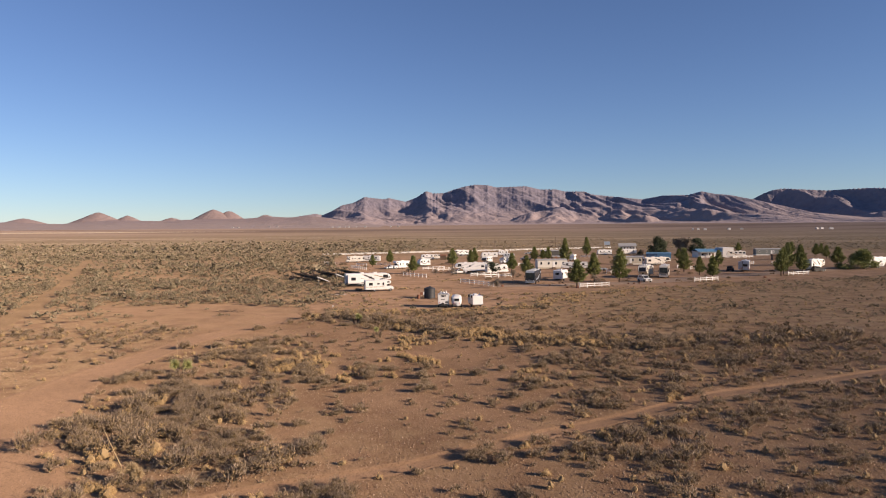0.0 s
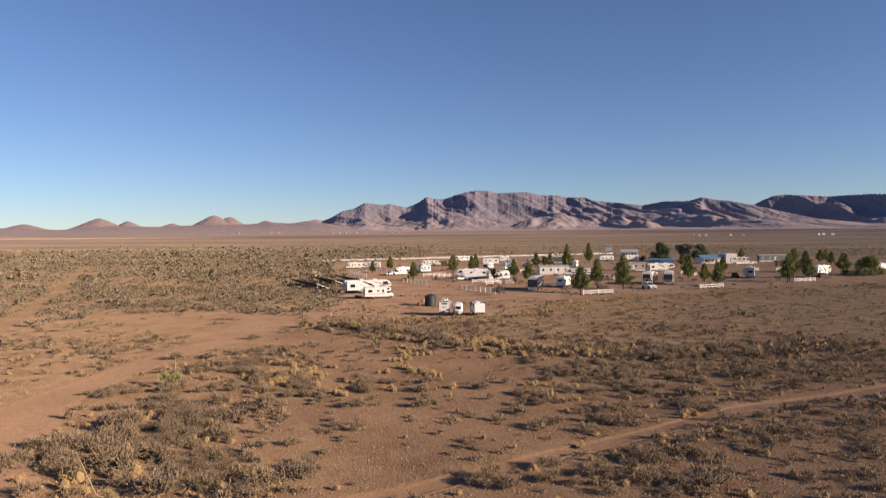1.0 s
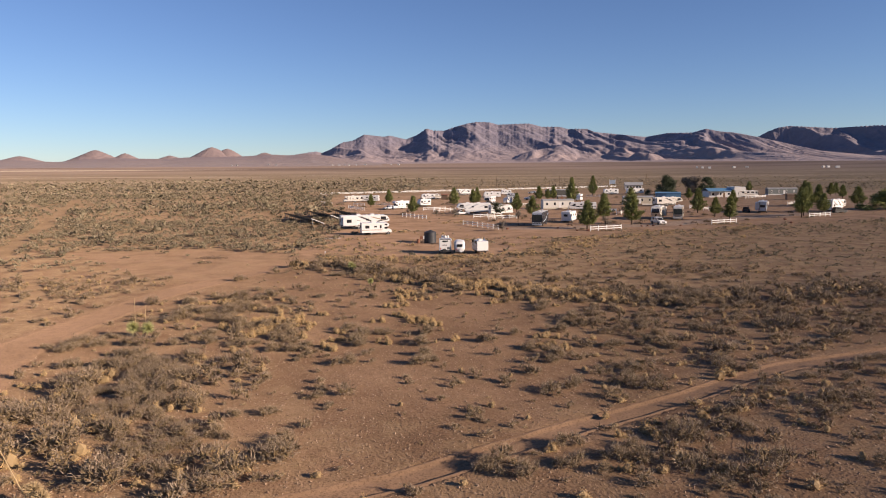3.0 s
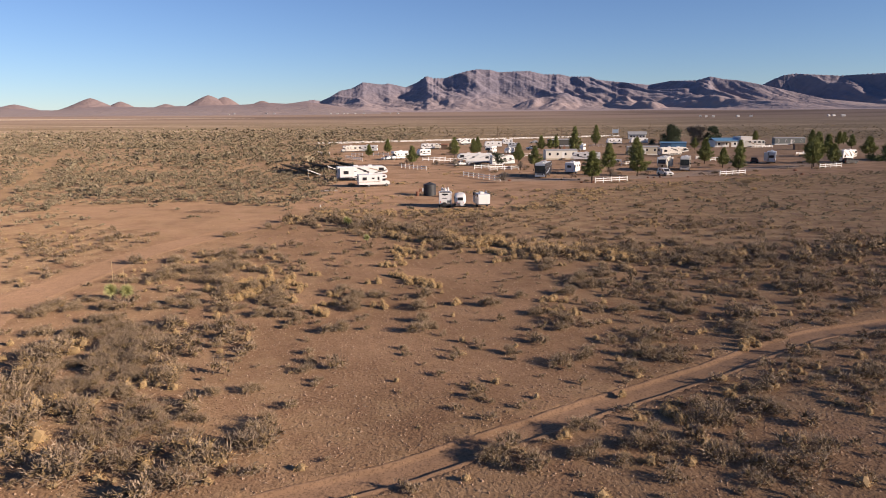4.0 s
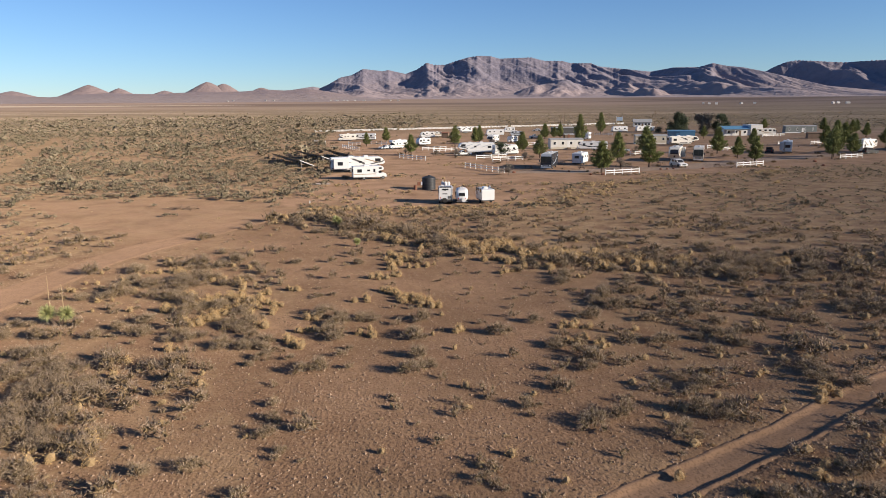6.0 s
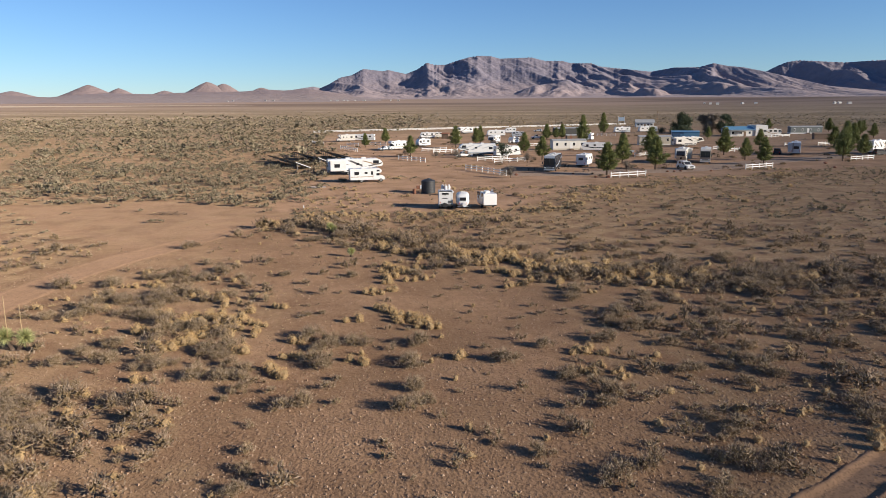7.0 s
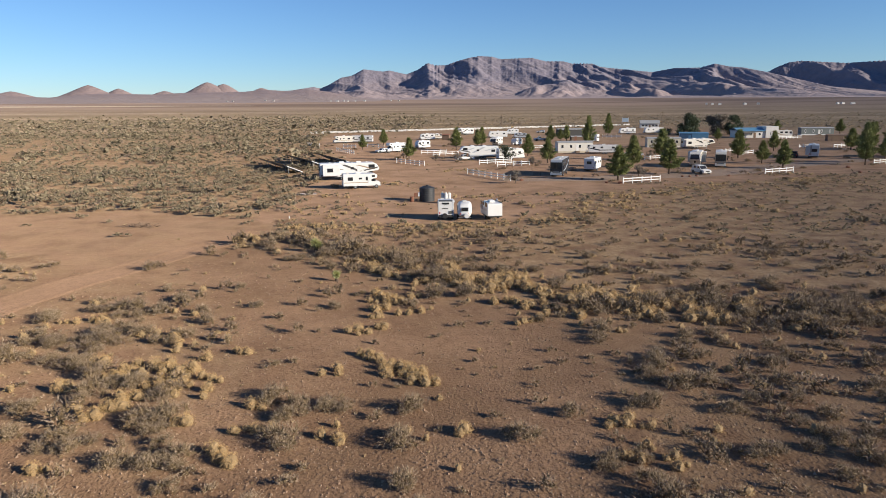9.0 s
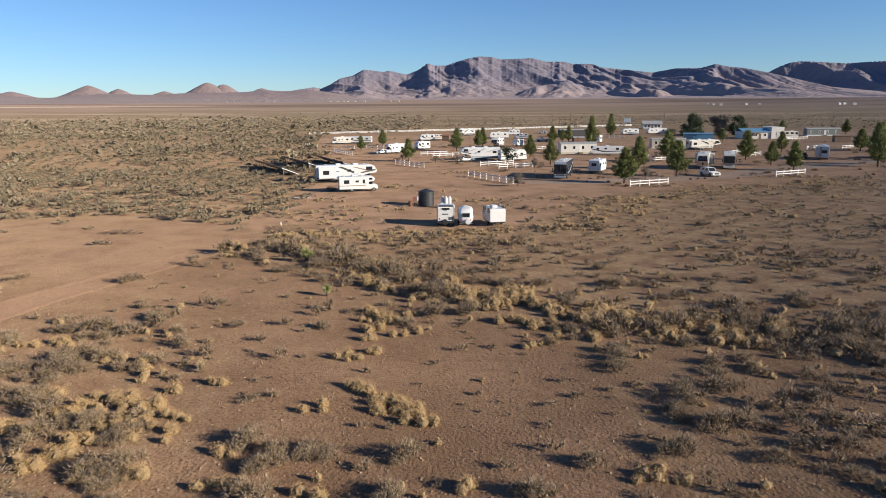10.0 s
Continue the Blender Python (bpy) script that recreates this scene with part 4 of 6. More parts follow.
def rail_fence(x0, y0, x1, y1, rails=(0.5, 1.0), bay=2.3):
    root = thing("rail_fence", "white vinyl post-and-rail fence on bare soil", "fence", "white rail fences")
    L = math.hypot(x1 - x0, y1 - y0)
    n = max(2, round(L / bay))
    step = L / n
    beam = shared("rail", cuboid(0.03, step - 0.03, -0.03, 0.03, -0.08, 0.08, 0.012 if len(rails) < 3 else 0.0), VINYL)
    for k in range(n + 1):
        p = part("post", POST, None, root, "", (k * step, 0, 0))
        part("post_cap", CAP, None, p, "", (0, 0, 1.29))
        if k < n:
            for z in rails:
                part("rail", beam, None, root, "", (k * step, 0, z))
    root.matrix_world = pose(x0, y0, 0, 0, 0, math.degrees(math.atan2(y1 - y0, x1 - x0)))
    return root


for run in ((30.9, 176.2, 39.0, 180.2), (65.2, 193.7, 73.1, 197.9), (101.2, 216.4, 109.6, 220.9), (1.3, 197.0, 9.8, 182.0), (-17.3, 228.7, -9.3, 217.6), (-59.4, 313.5, -52.6, 302.2), (-42.0, 278.2, -33.7, 261.8),
            (-42.7, 296.4, -37.7, 292.7), (-34.3, 298.9, -27.8, 295.1), (-12.5, 261.0, -4.6, 264.7), (-8.5, 253.1, -0.9, 257.2), (4.6, 221.6, 13.1, 226.5), (8.8, 214.3, 17.2, 219.2)):
    rail_fence(*run)
for run in ((113.0, 280.0, 119.2, 284.0), (125.5, 282.0, 130.8, 285.0), (25.0, 284.4, 29.5, 287.5), (49.6, 233.0, 54.9, 236.2), (81.5, 260.9, 85.5, 264.0), (83.1, 251.3, 87.4, 254.5), (64.5, 366.0, 72.1, 361.3), (132.9, 340.0, 145.5, 347.3)):
    rail_fence(*run)
rail_fence(-81.5, 423.0, 31.5, 489.0, rails=(0.35, 0.7, 1.05), bay=2.4)
rail_fence(33.5, 490.2, 118.0, 540.0, rails=(0.35, 0.7, 1.05), bay=2.4)

# ---- the trailer park ----
park = [
    (class_c("far white motorhome parked by dark bushes", 7.5, 2.4, 2.9, CREAM), -48.3, 328.0, 200),
    (travel_trailer("long white travel trailer in the back row", 9.5, 2.45, 2.9, WHITE, GRAPHIC), -41.0, 331.0, 175),
    (class_c("white class C motorhome facing a blue car", 6.8, 2.3, 3.05), -21.5, 271.0, 215),
    (travel_trailer("white trailer with dark swoosh in the back row", 6.5, 2.4, 2.7, WHITE, NAVY), -14.8, 351.0, 190),
    (travel_trailer("short pale trailer behind a wooden shed", 4.5, 2.4, 2.4, CREAM, TAN_STRIPE, axles=1), -10.5, 356.0, 190),
    (travel_trailer("small white trailer beside a pine", 5.0, 2.4, 2.8, WHITE, NAVY, axles=1), -13.6, 289.5, 210),
    (fifth_wheel("white fifth-wheel near the back fence", 8.5, 2.5, 3.4, WHITE, NAVY), 2.2, 399.0, 200),
    (travel_trailer("long white trailer with small windows", 8.5, 2.4, 3.0, WHITE, CREAM), 17.0, 367.0, 185),
    (fifth_wheel("white fifth-wheel with dark nose facing the lane", 8.5, 2.5, 3.2, WHITE, GRAPHIC, cap=NAVY), 13.0, 302.5, 250),
    (fifth_wheel("large white fifth-wheel with a slide-out open", 11.0, 2.5, 3.5, WHITE, SILVER, slides=(-1,)), 5.0, 242.8, 187),
    (travel_trailer("white toy-hauler trailer behind a round tree", 7.5, 2.45, 3.1, WHITE, GRAPHIC), 13.6, 238.0, 18),
    (coach("dark blue motor coach with silver swooshes", 10.8, 2.55, 3.55), 21.4, 195.0, 254),
    (travel_trailer("white trailer with a wide rear window", 7.0, 2.4, 3.0, WHITE, CREAM), 30.3, 204.4, 66),
    (travel_trailer("white trailer with black graphics along its side", 9.2, 2.4, 2.75, WHITE, NAVY), 43.5, 258.2, 172),
    (travel_trailer("far white trailer by the back fence", 8.0, 2.4, 3.0, WHITE, GRAPHIC), 83.7, 399.5, 184),
    (travel_trailer("far white trailer before a grey-roofed house", 9.5, 2.4, 3.0, WHITE, CREAM), 98.2, 404.5, 184),
    (fifth_wheel("pale fifth-wheel with dark nose facing the lane", 10.5, 2.5, 3.7, CREAM, GRAPHIC, slides=(1, -1), cap=GLASS), 56.8, 213.2, 248),
    (coach("tan motor coach with a dark front facing the lane", 10.0, 2.5, 3.6, BRONZE, CREAM), 63.2, 214.6, 250),
    (fifth_wheel("long cream fifth-wheel parked before a blue shed", 11.0, 2.5, 3.3, CREAM, GRAPHIC, slides=(-1,)), 79.8, 281.5, 8),
    (travel_trailer("small white trailer far back", 5.5, 2.4, 2.8, WHITE, SILVER), 26.3, 401.0, 185),
    (travel_trailer("weathered grey trailer far back", 5.6, 2.4, 2.4, SILVER, GRAPHIC), 26.7, 360.5, 180),
    (travel_trailer("short white trailer standing upright", 3.2, 2.5, 3.1, WHITE, CREAM, axles=1), 53.5, 325.0, 240),
    (travel_trailer("small white trailer with rounded nose", 4.2, 2.3, 2.5, WHITE, GRAPHIC, axles=1), 20.7, 305.5, 230),
    (fifth_wheel("grey-blue fifth-wheel with dark rear windows", 9.5, 2.5, 3.65, SILVER, GRAPHIC, slides=(1,)), 97.8, 239.6, 65),
    (fifth_wheel("white fifth-wheel hitched beside a black jeep", 9.5, 2.5, 3.9, WHITE, GRAPHIC, slides=(1,)), 121.6, 241.0, 38),
    (fifth_wheel("white fifth-wheel at the park's far end", 9.5, 2.5, 3.8, WHITE, SILVER, slides=(1,)), 150.5, 254.5, 20),
    (coach("white coach beside the stucco building", 9.0, 2.5, 3.1, CREAM, TAN_STRIPE), 139.5, 353.5, 355),
    (vehicle("car", "light blue car beside a motorhome", "car", 4.4, 1.8, 1.45, SILVER), -25.6, 268.6, 220),
    (vehicle("suv", "white SUV parked on the gravel lane", "car", 4.9, 1.95, 1.85, WHITE), 52.0, 195.2, 285),
    (vehicle("car", "silver car far back in the park", "car", 4.5, 1.8, 1.5, SILVER), 42.5, 419.0, 180),
    (vehicle("pickup", "white pickup truck far back in the park", "pickup truck", 5.6, 1.95, 1.9, WHITE, True), 33.4, 339.0, 178),
    (vehicle("pickup", "pale grey pickup parked between pines", "pickup truck", 5.5, 1.95, 1.75, SILVER, True), 50.3, 248.2, 172),
    (vehicle("jeep", "black off-road car behind a trailer", "car", 4.2, 1.85, 1.8, CHASSIS), 119.8, 235.2, 10),
    (vehicle("jeep", "dark off-road car beside a grey trailer", "car", 4.2, 1.85, 1.8, CHASSIS), 93.0, 240.5, 60),
    (vehicle("car", "white hatchback by dark bushes", "car", 4.2, 1.8, 1.5, WHITE), -2.0, 353.5, 185),
    (vehicle("pickup", "small white pickup with open bed", "pickup truck", 5.2, 1.9, 1.6, WHITE, True), 0.9, 236.2, 200),
]
for root, x, y, heading in park:
    put(root, x, y, heading)


def mobile_home(label, L, W, H, wall, skirt, windows=4, ovals=False, roof=None):
    """A single-wide home: long side along x."""
    root = thing("mobile_home", label, "mobile home")
    a, y = L / 2, W / 2
    part("wall", cuboid(-a, a, -y, y, 0.55, H, 0.03), wall, root)
    part("skirting", cuboid(-a + 0.05, a - 0.05, -y + 0.05, y - 0.05, 0.0, 0.58), skirt, root)
    part("roof", prism([(-y - 0.15, H - 0.02), (0, H + 0.42), (y + 0.15, H - 0.02), (y + 0.15, H - 0.1), (-y - 0.15, H - 0.1)], -a - 0.15, a + 0.15), roof or ROOF_GREY, root).rotation_euler = (0, 0, radians(90))
    for s in (-1, 1):
        face = ("y", s * (y + 0.005))
        for k in range(windows):
            u = -a + L * (k + 0.5) / windows
            if ovals:
                bm = tube(0.62, 0.05, "y", 24)
                bmesh.ops.scale(bm, verts=bm.verts, vec=(0.62, 1, 1.25))
                f = part("window", bm, VINYL, root, "white oval window frame", (u, s * (y + 0.01), 1.9))
                bm = tube(0.42, 0.08, "y", 24)
                bmesh.ops.scale(bm, verts=bm.verts, vec=(0.55, 1, 1.25))
                part("pane", bm, GLASS, f, "dark pane")
            else:
                window(root, face, u, 1.95, 0.8, 1.0, VINYL)
        for k in range(int(L / 0.6)):
            panel(root, "siding_seam", wall, face, -a + 0.3 + k * 0.6, (H + 0.6) / 2, 0.04, H - 0.7, 0.03)
    d = panel(root, "door", VINYL, ("y", -y - 0.015), a * 0.1, 1.55, 0.9, 2.0, 0.05)
    panel(d, "handle", STEEL, ("y", -y - 0.05), a * 0.1 + 0.35, 1.5, 0.08, 0.12, 0.04)
    part("step", cuboid(a * 0.1 - 0.6, a * 0.1 + 0.6, -y - 1.0, -y - 0.02, 0.0, 0.5), WOOD, root)
    window(root, ("x", a + 0.005), 0, 1.95, 1.0, 1.0, VINYL)
    return root


put(mobile_home("beige single-wide mobile home with pale skirting", 11.2, 4.0, 3.2, BEIGE, TAN), 35.8, 266.5, 6)
put(mobile_home("tan mobile home half hidden by pines", 11.5, 4.0, 3.1, TAN, BEIGE), 71.0, 291.5, -4)
put(mobile_home("grey-green mobile home with white oval windows", 14.5, 4.2, 3.3, SLATE, VINYL, 4, True), 166.5, 377.5, -5)


def metal_shed(label, L, W, H, wall, end, roof, ribs=True, name="metal_shed"):
    root = thing(name, label, "shed")
    a, y = L / 2, W / 2
    part("wall", cuboid(-a, a, -y, y, 0, H, 0.02), wall, root)
    part("roof", prism([(-y - 0.2, H + 0.02), (0, H + 0.45), (y + 0.2, H + 0.02), (y + 0.2, H - 0.06), (-y - 0.2, H - 0.06)], -a - 0.2, a + 0.2), roof, root).rotation_euler = (0, 0, radians(90))
    part("end_wall", cuboid(a + 0.003, a + 0.06, -y + 0.02, y - 0.02, 0, H - 0.08), end, root)
    if ribs:
        for k in range(int(L / 0.9)):
            panel(root, "rib", wall, ("y", -y - 0.01), -a + 0.45 + k * 0.9, H / 2, 0.07, H - 0.1, 0.05)
    panel(root, "door", end, ("y", -y - 0.02), -a * 0.3, 1.05, 1.0, 2.1, 0.05)
    return root


# two blues stand for the shed's shaded walls and its sunlit end and front
blue_shed = put(metal_shed("blue steel shed, walls coloured as shaded, end coloured as sunlit", 11.0, 8.0, 2.9, SHADED_BLUE, BLUE, BLUE), 96.5, 337.5, -14)
part("lit_front_panels", cuboid(-0.8, 5.45, -4.07, -4.003, 0, 2.85, 0.0), BLUE, blue_shed, "blue front panels coloured as sunlit")
put(metal_shed("small brown wooden shed", 3.0, 2.6, 2.2, WOOD, WOOD, RUST, False, "garden_shed"), -6.6, 349.0, -10)
put(metal_shed("long dark open-sided shed", 12.0, 5.0, 3.2, CHASSIS, WOOD, ROOF_GREY, False), 52.0, 381.0, 10)
put(metal_shed("low brown shed with a flat roof", 5.5, 3.0, 2.3, WOOD, WOOD, WOOD, False), 147.0, 323.5, -8)
put(metal_shed("small dark shed under pines", 4.8, 3.0, 1.8, WOOD, RUST, ROOF_GREY, False), 47.6, 334.0, 5)
house = thing("house", "long white house with a grey metal gable roof", "house")
part("wall", cuboid(-5.5, 5.5, -4, 4, 0, 2.9, 0.02), STUCCO, house)
part("roof", prism([(-4.6, 2.75), (0, 4.6), (4.6, 2.75), (4.6, 2.9), (0, 4.78), (-4.6, 2.9)], -6.0, 6.0), ROOF_GREY, house).rotation_euler = (0, 0, radians(90))
part("gable", prism([(-4.0, 2.9), (4.0, 2.9), (0, 4.5)], 5.35, 5.5), STUCCO, house).rotation_euler = (0, 0, radians(-90))
for u in (-4, -2, 2, 4):
    window(house, ("y", -4.01), u, 1.6, 1.3, 1.1, VINYL)
panel(house, "door", WOOD, ("y", -4.02), 0, 1.05, 1.0, 2.1, 0.06)
put(house, 118.0, 488.0, -10)
hall = thing("office_building", "white stucco building with a blue metal roof", "building")
part("wall", cuboid(-8, 4, -4, 4, 0, 3.0, 0.02), STUCCO, hall)
part("roof", prism([(-4.6, 2.95), (0, 4.2), (4.6, 2.95), (4.6, 3.08), (0, 4.33), (-4.6, 3.08)], -4.1, 8.4), BLUE, hall, "blue metal roof").rotation_euler = (0, 0, radians(90))
part("parapet", cuboid(4.02, 9.5, -4.6, 4.2, 0, 4.9, 0.03), STUCCO, hall, "tall white stucco block")
part("porch_roof", prism([(-7.8, 2.5), (0.2, 2.5), (0.2, 2.62), (-7.8, 2.62)], -6.4, -4.02), ROOF_GREY, hall)
for u in (-7.6, -3.8, 0.0):
    part("porch_post", cuboid(u - 0.08, u + 0.08, -6.3, -6.14, 0, 2.5), VINYL, hall)
for u in (-6, -2.5, 1.5):
    window(hall, ("y", -4.01), u, 1.6, 1.2, 1.1, VINYL)
panel(hall, "door", WOOD, ("y", -4.02), -0.6, 1.05, 1.0, 2.1, 0.06)
window(hall, ("y", -4.61), 6.6, 1.8, 1.3, 1.1, VINYL)
put(hall, 128.5, 357.0, 3)

for x, y, h, arm in ((29.1, 548.8, 8.6, 0), (75.6, 539.4, 9.0, 0), (68.3, 540.8, 5.0, 0), (140.2, 539.3, 9.4, 1.6)):
    pole = thing("utility_pole", "bare wooden utility pole on the plain", "utility pole", "utility poles")
    bm = tube(0.16, h, "z", 10, top=0.11)
    bmesh.ops.translate(bm, verts=bm.verts, vec=(0, 0, h / 2))
    part("shaft", bm, WOOD, pole)
    if arm:
        part("crossarm", cuboid(-arm / 2, arm / 2, -0.08, 0.08, h - 0.7, h - 0.55), WOOD, pole)
    put(pole, x, y, 30)
gate_beam = thing("gate_beam", "timber crossbeam between two gate poles", "beam")
part("beam", tube(0.12, 7.4, "x", 8), WOOD, gate_beam)
gate_beam.matrix_world = pose(71.95, 540.1, 4.8, 0, 0, math.degrees(math.atan2(-1.4, 7.3)))
sign = thing("sign_board", "pale blue-grey sign board on two posts", "sign")
part("board", cuboid(-2.0, 2.0, -0.08, 0.08, 2.2, 4.9, 0.02), PALE_SIGN, sign)
for s in (-1, 1):
    part("post", cuboid(s * 2.2 - 0.12, s * 2.2 + 0.12, -0.1, 0.1, 0, 5.6), VINYL, sign)
put(sign, 118.0, 553.0, -12)

def picnic_table(x, y, turn):
    """A timber table with two benches on crossed legs."""
    root = thing("picnic_table", "weathered brown timber picnic table on bare soil", "picnic table", "picnic tables")
    for k in range(5):
        part("plank", cuboid(-0.95, 0.95, -0.37 + k * 0.15, -0.23 + k * 0.15, 0.71, 0.75), WOOD, root)
    for s in (-1, 1):
        part("bench", cuboid(-0.95, 0.95, s * 0.72 - 0.14, s * 0.72 + 0.14, 0.42, 0.46, 0.01), WOOD, root)
    for u in (-0.7, 0.7):
        part("crossbar", cuboid(u - 0.03, u + 0.03, -0.8, 0.8, 0.34, 0.42), WOOD, root)
        for s in (-1, 1):
            leg = part("leg", cuboid(u - 0.035, u + 0.035, -0.045, 0.045, 0, 0.82), WOOD, root)
            leg.matrix_local = pose(0, s * 0.58, 0, s * 26, 0, 0)
    put(root, x, y, turn)


for x, y, turn in ((16.3, 193.3, 0), (25.6, 204.1, 37), (28.4, 190.6, 74), (50.2, 202.9, 21), (61.6, 196.1, 58), (11.7, 213.1, 5)):
    picnic_table(x, y, turn)

# ---- far houses on the plain ----
far_rng = np.random.default_rng(8)
for bearing, far in ((-10.2, 2600), (-9.7, 2590), (-9.2, 2620), (-8.9, 2580), (-8.3, 2600), (-7.6, 2610), (-5.5, 2610), (-4.9, 2580), (-18.0, 2620), (-17.6, 2650), (-15.2, 2700), (-14.6, 2680), (-27.2, 2750), (-26.9, 2760), (18.5, 1800), (18.9, 1780), (19.4, 1760), (21.1, 1790), (22.0, 1800), (27.0, 1780), (27.3, 1790), (27.9, 1770)):
    hut = thing("far_house", "tiny pale house far out on the plain", "house", "far houses")
    w, d, h = far_rng.uniform(4, 8), far_rng.uniform(4, 6), far_rng.uniform(2.0, 2.8)
    part("wall", cuboid(-w / 2, w / 2, -d / 2, d / 2, -1, h), STUCCO, hut)
    part("roof", prism([(-d / 2 - 0.4, h - 0.1), (0, h + 1.6), (d / 2 + 0.4, h - 0.1)], -w / 2 - 0.3, w / 2 + 0.3), ROOF_GREY, hut).rotation_euler = (0, 0, radians(90))
    hx, hy = far * math.sin(radians(bearing)), far * math.cos(radians(bearing))
    put(hut, hx, hy, far_rng.uniform(-25, 25), float(swell(hx, hy)) + 0.3)

# ---- brush heaps, a slab and a soil mound ----
def stick_heap(name, x, y, r, n, seed, label):
    """Cut branches thrown in a low heap."""
    rng = np.random.default_rng(seed)
    root = thing(name, label, "brush pile")
    for _ in range(n):
        a = rng.uniform(0, 2 * np.pi)
        off = rng.normal(0, 0.4, 2) * r
        bm = tube(0.03, rng.uniform(0.6, 1.6), "x", 5, top=0.012)
        ob = part("branch", bm, WOOD, root)
        ob.matrix_local = pose(off[0], off[1] * 0.6, rng.uniform(0.05, 0.45) * (1 - min(1, np.hypot(*off) / r / 1.3)) + 0.05, 0, rng.uniform(-28, 28), math.degrees(a))
    put(root, x, y, 0)


stick_heap("brush_pile", -41.5, 129.5, 2.6, 60, 3, "heap of dry dark branches on bare soil")
stick_heap("brush_pile", -27.5, 163.5, 1.6, 30, 4, "small heap of dry branches behind a motorhome")
CONCRETE = material("dusty_concrete", (0.44, 0.37, 0.31), (0.34, 0.28, 0.23), rough=0.9, scale=1.5, fine=20, bump=0.01)
slab = thing("concrete_slab", "pale broken concrete slab lying on soil", "slab")
part("slab", prism([(-1.6, 0.0), (1.5, 0.0), (1.7, 0.12), (-1.4, 0.14)], -0.9, 1.0, 0.03), CONCRETE, slab)
put(slab, -26.9, 162.0, 20)

# ---- clusters of stones by the sites ----
rng = np.random.default_rng(12)
for cx, cy in ((28.0, 177.5), (30.5, 177.0), (46.0, 188.5), (47.6, 188.9), (49.2, 189.5), (56.0, 189.8), (12.0, 182.5), (24.5, 184.5), (86.5, 196.0), (90.5, 208.0)):
    stone = tagged(new("boulder", bpy.data.meshes.new("boulder")), "rounded red-brown rock edging a site", "rock", "site rocks")
    bm = bmesh.new()
    bmesh.ops.create_icosphere(bm, subdivisions=2, radius=rng.uniform(0.28, 0.5))
    for v in bm.verts:
        v.co *= 1 + 0.35 * noise.noise(v.co * 2.5 + Vector((cx, cy, 0)))
        v.co.z *= 0.7
    bm.to_mesh(stone.data)
    bm.free()
    stone.data.materials.append(RUST)
    stone.location = (cx, cy, 0.16)


# ---- trees ----
BARK = material("pine_bark", (0.12, 0.08, 0.055), (0.08, 0.055, 0.04), rough=0.95, scale=3, fine=25)
NEEDLE = material("pine_needles", (0.07, 0.092, 0.022), (0.205, 0.215, 0.06), rough=0.75, per="island", amount=0.75)
DARK_LEAF = material("dark_foliage", (0.03, 0.045, 0.02), (0.065, 0.085, 0.038), rough=0.7, per="island", amount=0.75)
GREY_LEAF = material("bare_grey_twigs", (0.16, 0.13, 0.10), (0.24, 0.20, 0.15), rough=0.8, per="island", amount=0.75)


def soup(name, tris, mat, inner=None):
    """A mesh from loose triangles, an array of n x 3 x 3; a fourth number of 1 marks the inner twigs, coloured as
    shaded.
    """
    marks, tris = (tris[:, 0, 3] if tris.shape[-1] == 4 else None), tris[..., :3]
    n = len(tris)
    mesh = bpy.data.meshes.new(name)
    mesh.vertices.add(3 * n)
    mesh.vertices.foreach_set("co", np.ascontiguousarray(tris, dtype=np.float32).ravel())
    mesh.loops.add(3 * n)
    mesh.loops.foreach_set("vertex_index", np.arange(3 * n, dtype=np.int32))
    mesh.polygons.add(n)
    mesh.polygons.foreach_set("loop_start", np.arange(0, 3 * n, 3, dtype=np.int32))
    mesh.materials.append(mat)
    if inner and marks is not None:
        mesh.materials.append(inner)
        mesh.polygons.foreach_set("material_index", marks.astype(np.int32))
    mesh.update()
    mesh.validate()
    return mesh


def blades(centres, ways, length, width, rng):
    """Pointed leaves at centres, along ways."""
    n = len(centres)
    ways = ways / np.maximum(np.linalg.norm(ways, axis=1), 1e-6)[:, None]
    other = rng.normal(size=(n, 3))
    side = np.cross(ways, other)
    side /= np.maximum(np.linalg.norm(side, axis=1), 1e-6)[:, None]
    L, W = np.asarray(length)[:, None], np.asarray(width)[:, None]
    return np.stack([centres - ways * L * 0.45 + side * W / 2, centres - ways * L * 0.45 - side * W / 2, centres + ways * L * 0.55], 1)


def pine_crown(rng, fullness=1.0, shape=0.85, low=0.14):
    """Needle sprays on whorls of limbs, for a tree one metre tall and about half a metre wide."""
    centres, ways, limbs = [], [], []
    z = low
    while z < 0.97:
        reach = 0.31 * (1 - (z - low) / (1.02 - low)) ** shape * rng.uniform(0.75, 1.15) * min(1, 0.55 + (z - low) * 4) + 0.015
        for a in rng.uniform(0, 2 * np.pi) + np.arange(5) * 2 * np.pi / 5 + rng.normal(0, 0.25, 5):
            r = reach * rng.uniform(0.7, 1.2)
            tip = np.array([np.cos(a) * r, np.sin(a) * r, z + r * 0.35])
            limbs.append((np.array([0, 0, z - 0.01]), tip))
            m = int(26 * fullness * (0.4 + r * 3))
            u = rng.uniform(0.25, 1.05, m) ** 0.7
            c = np.array([0, 0, z]) + u[:, None] * (tip - np.array([0, 0, z])) + rng.normal(0, 0.022, (m, 3))
            centres.append(c)
            ways.append((tip - np.array([0, 0, z]))[None] / max(r, 1e-3) * 0.7 + rng.normal(0, 0.55, (m, 3)) + np.array([0, 0, 0.35]))
        z += rng.uniform(0.035, 0.055)
    centres, ways = np.concatenate(centres), np.concatenate(ways)
    n = len(centres)
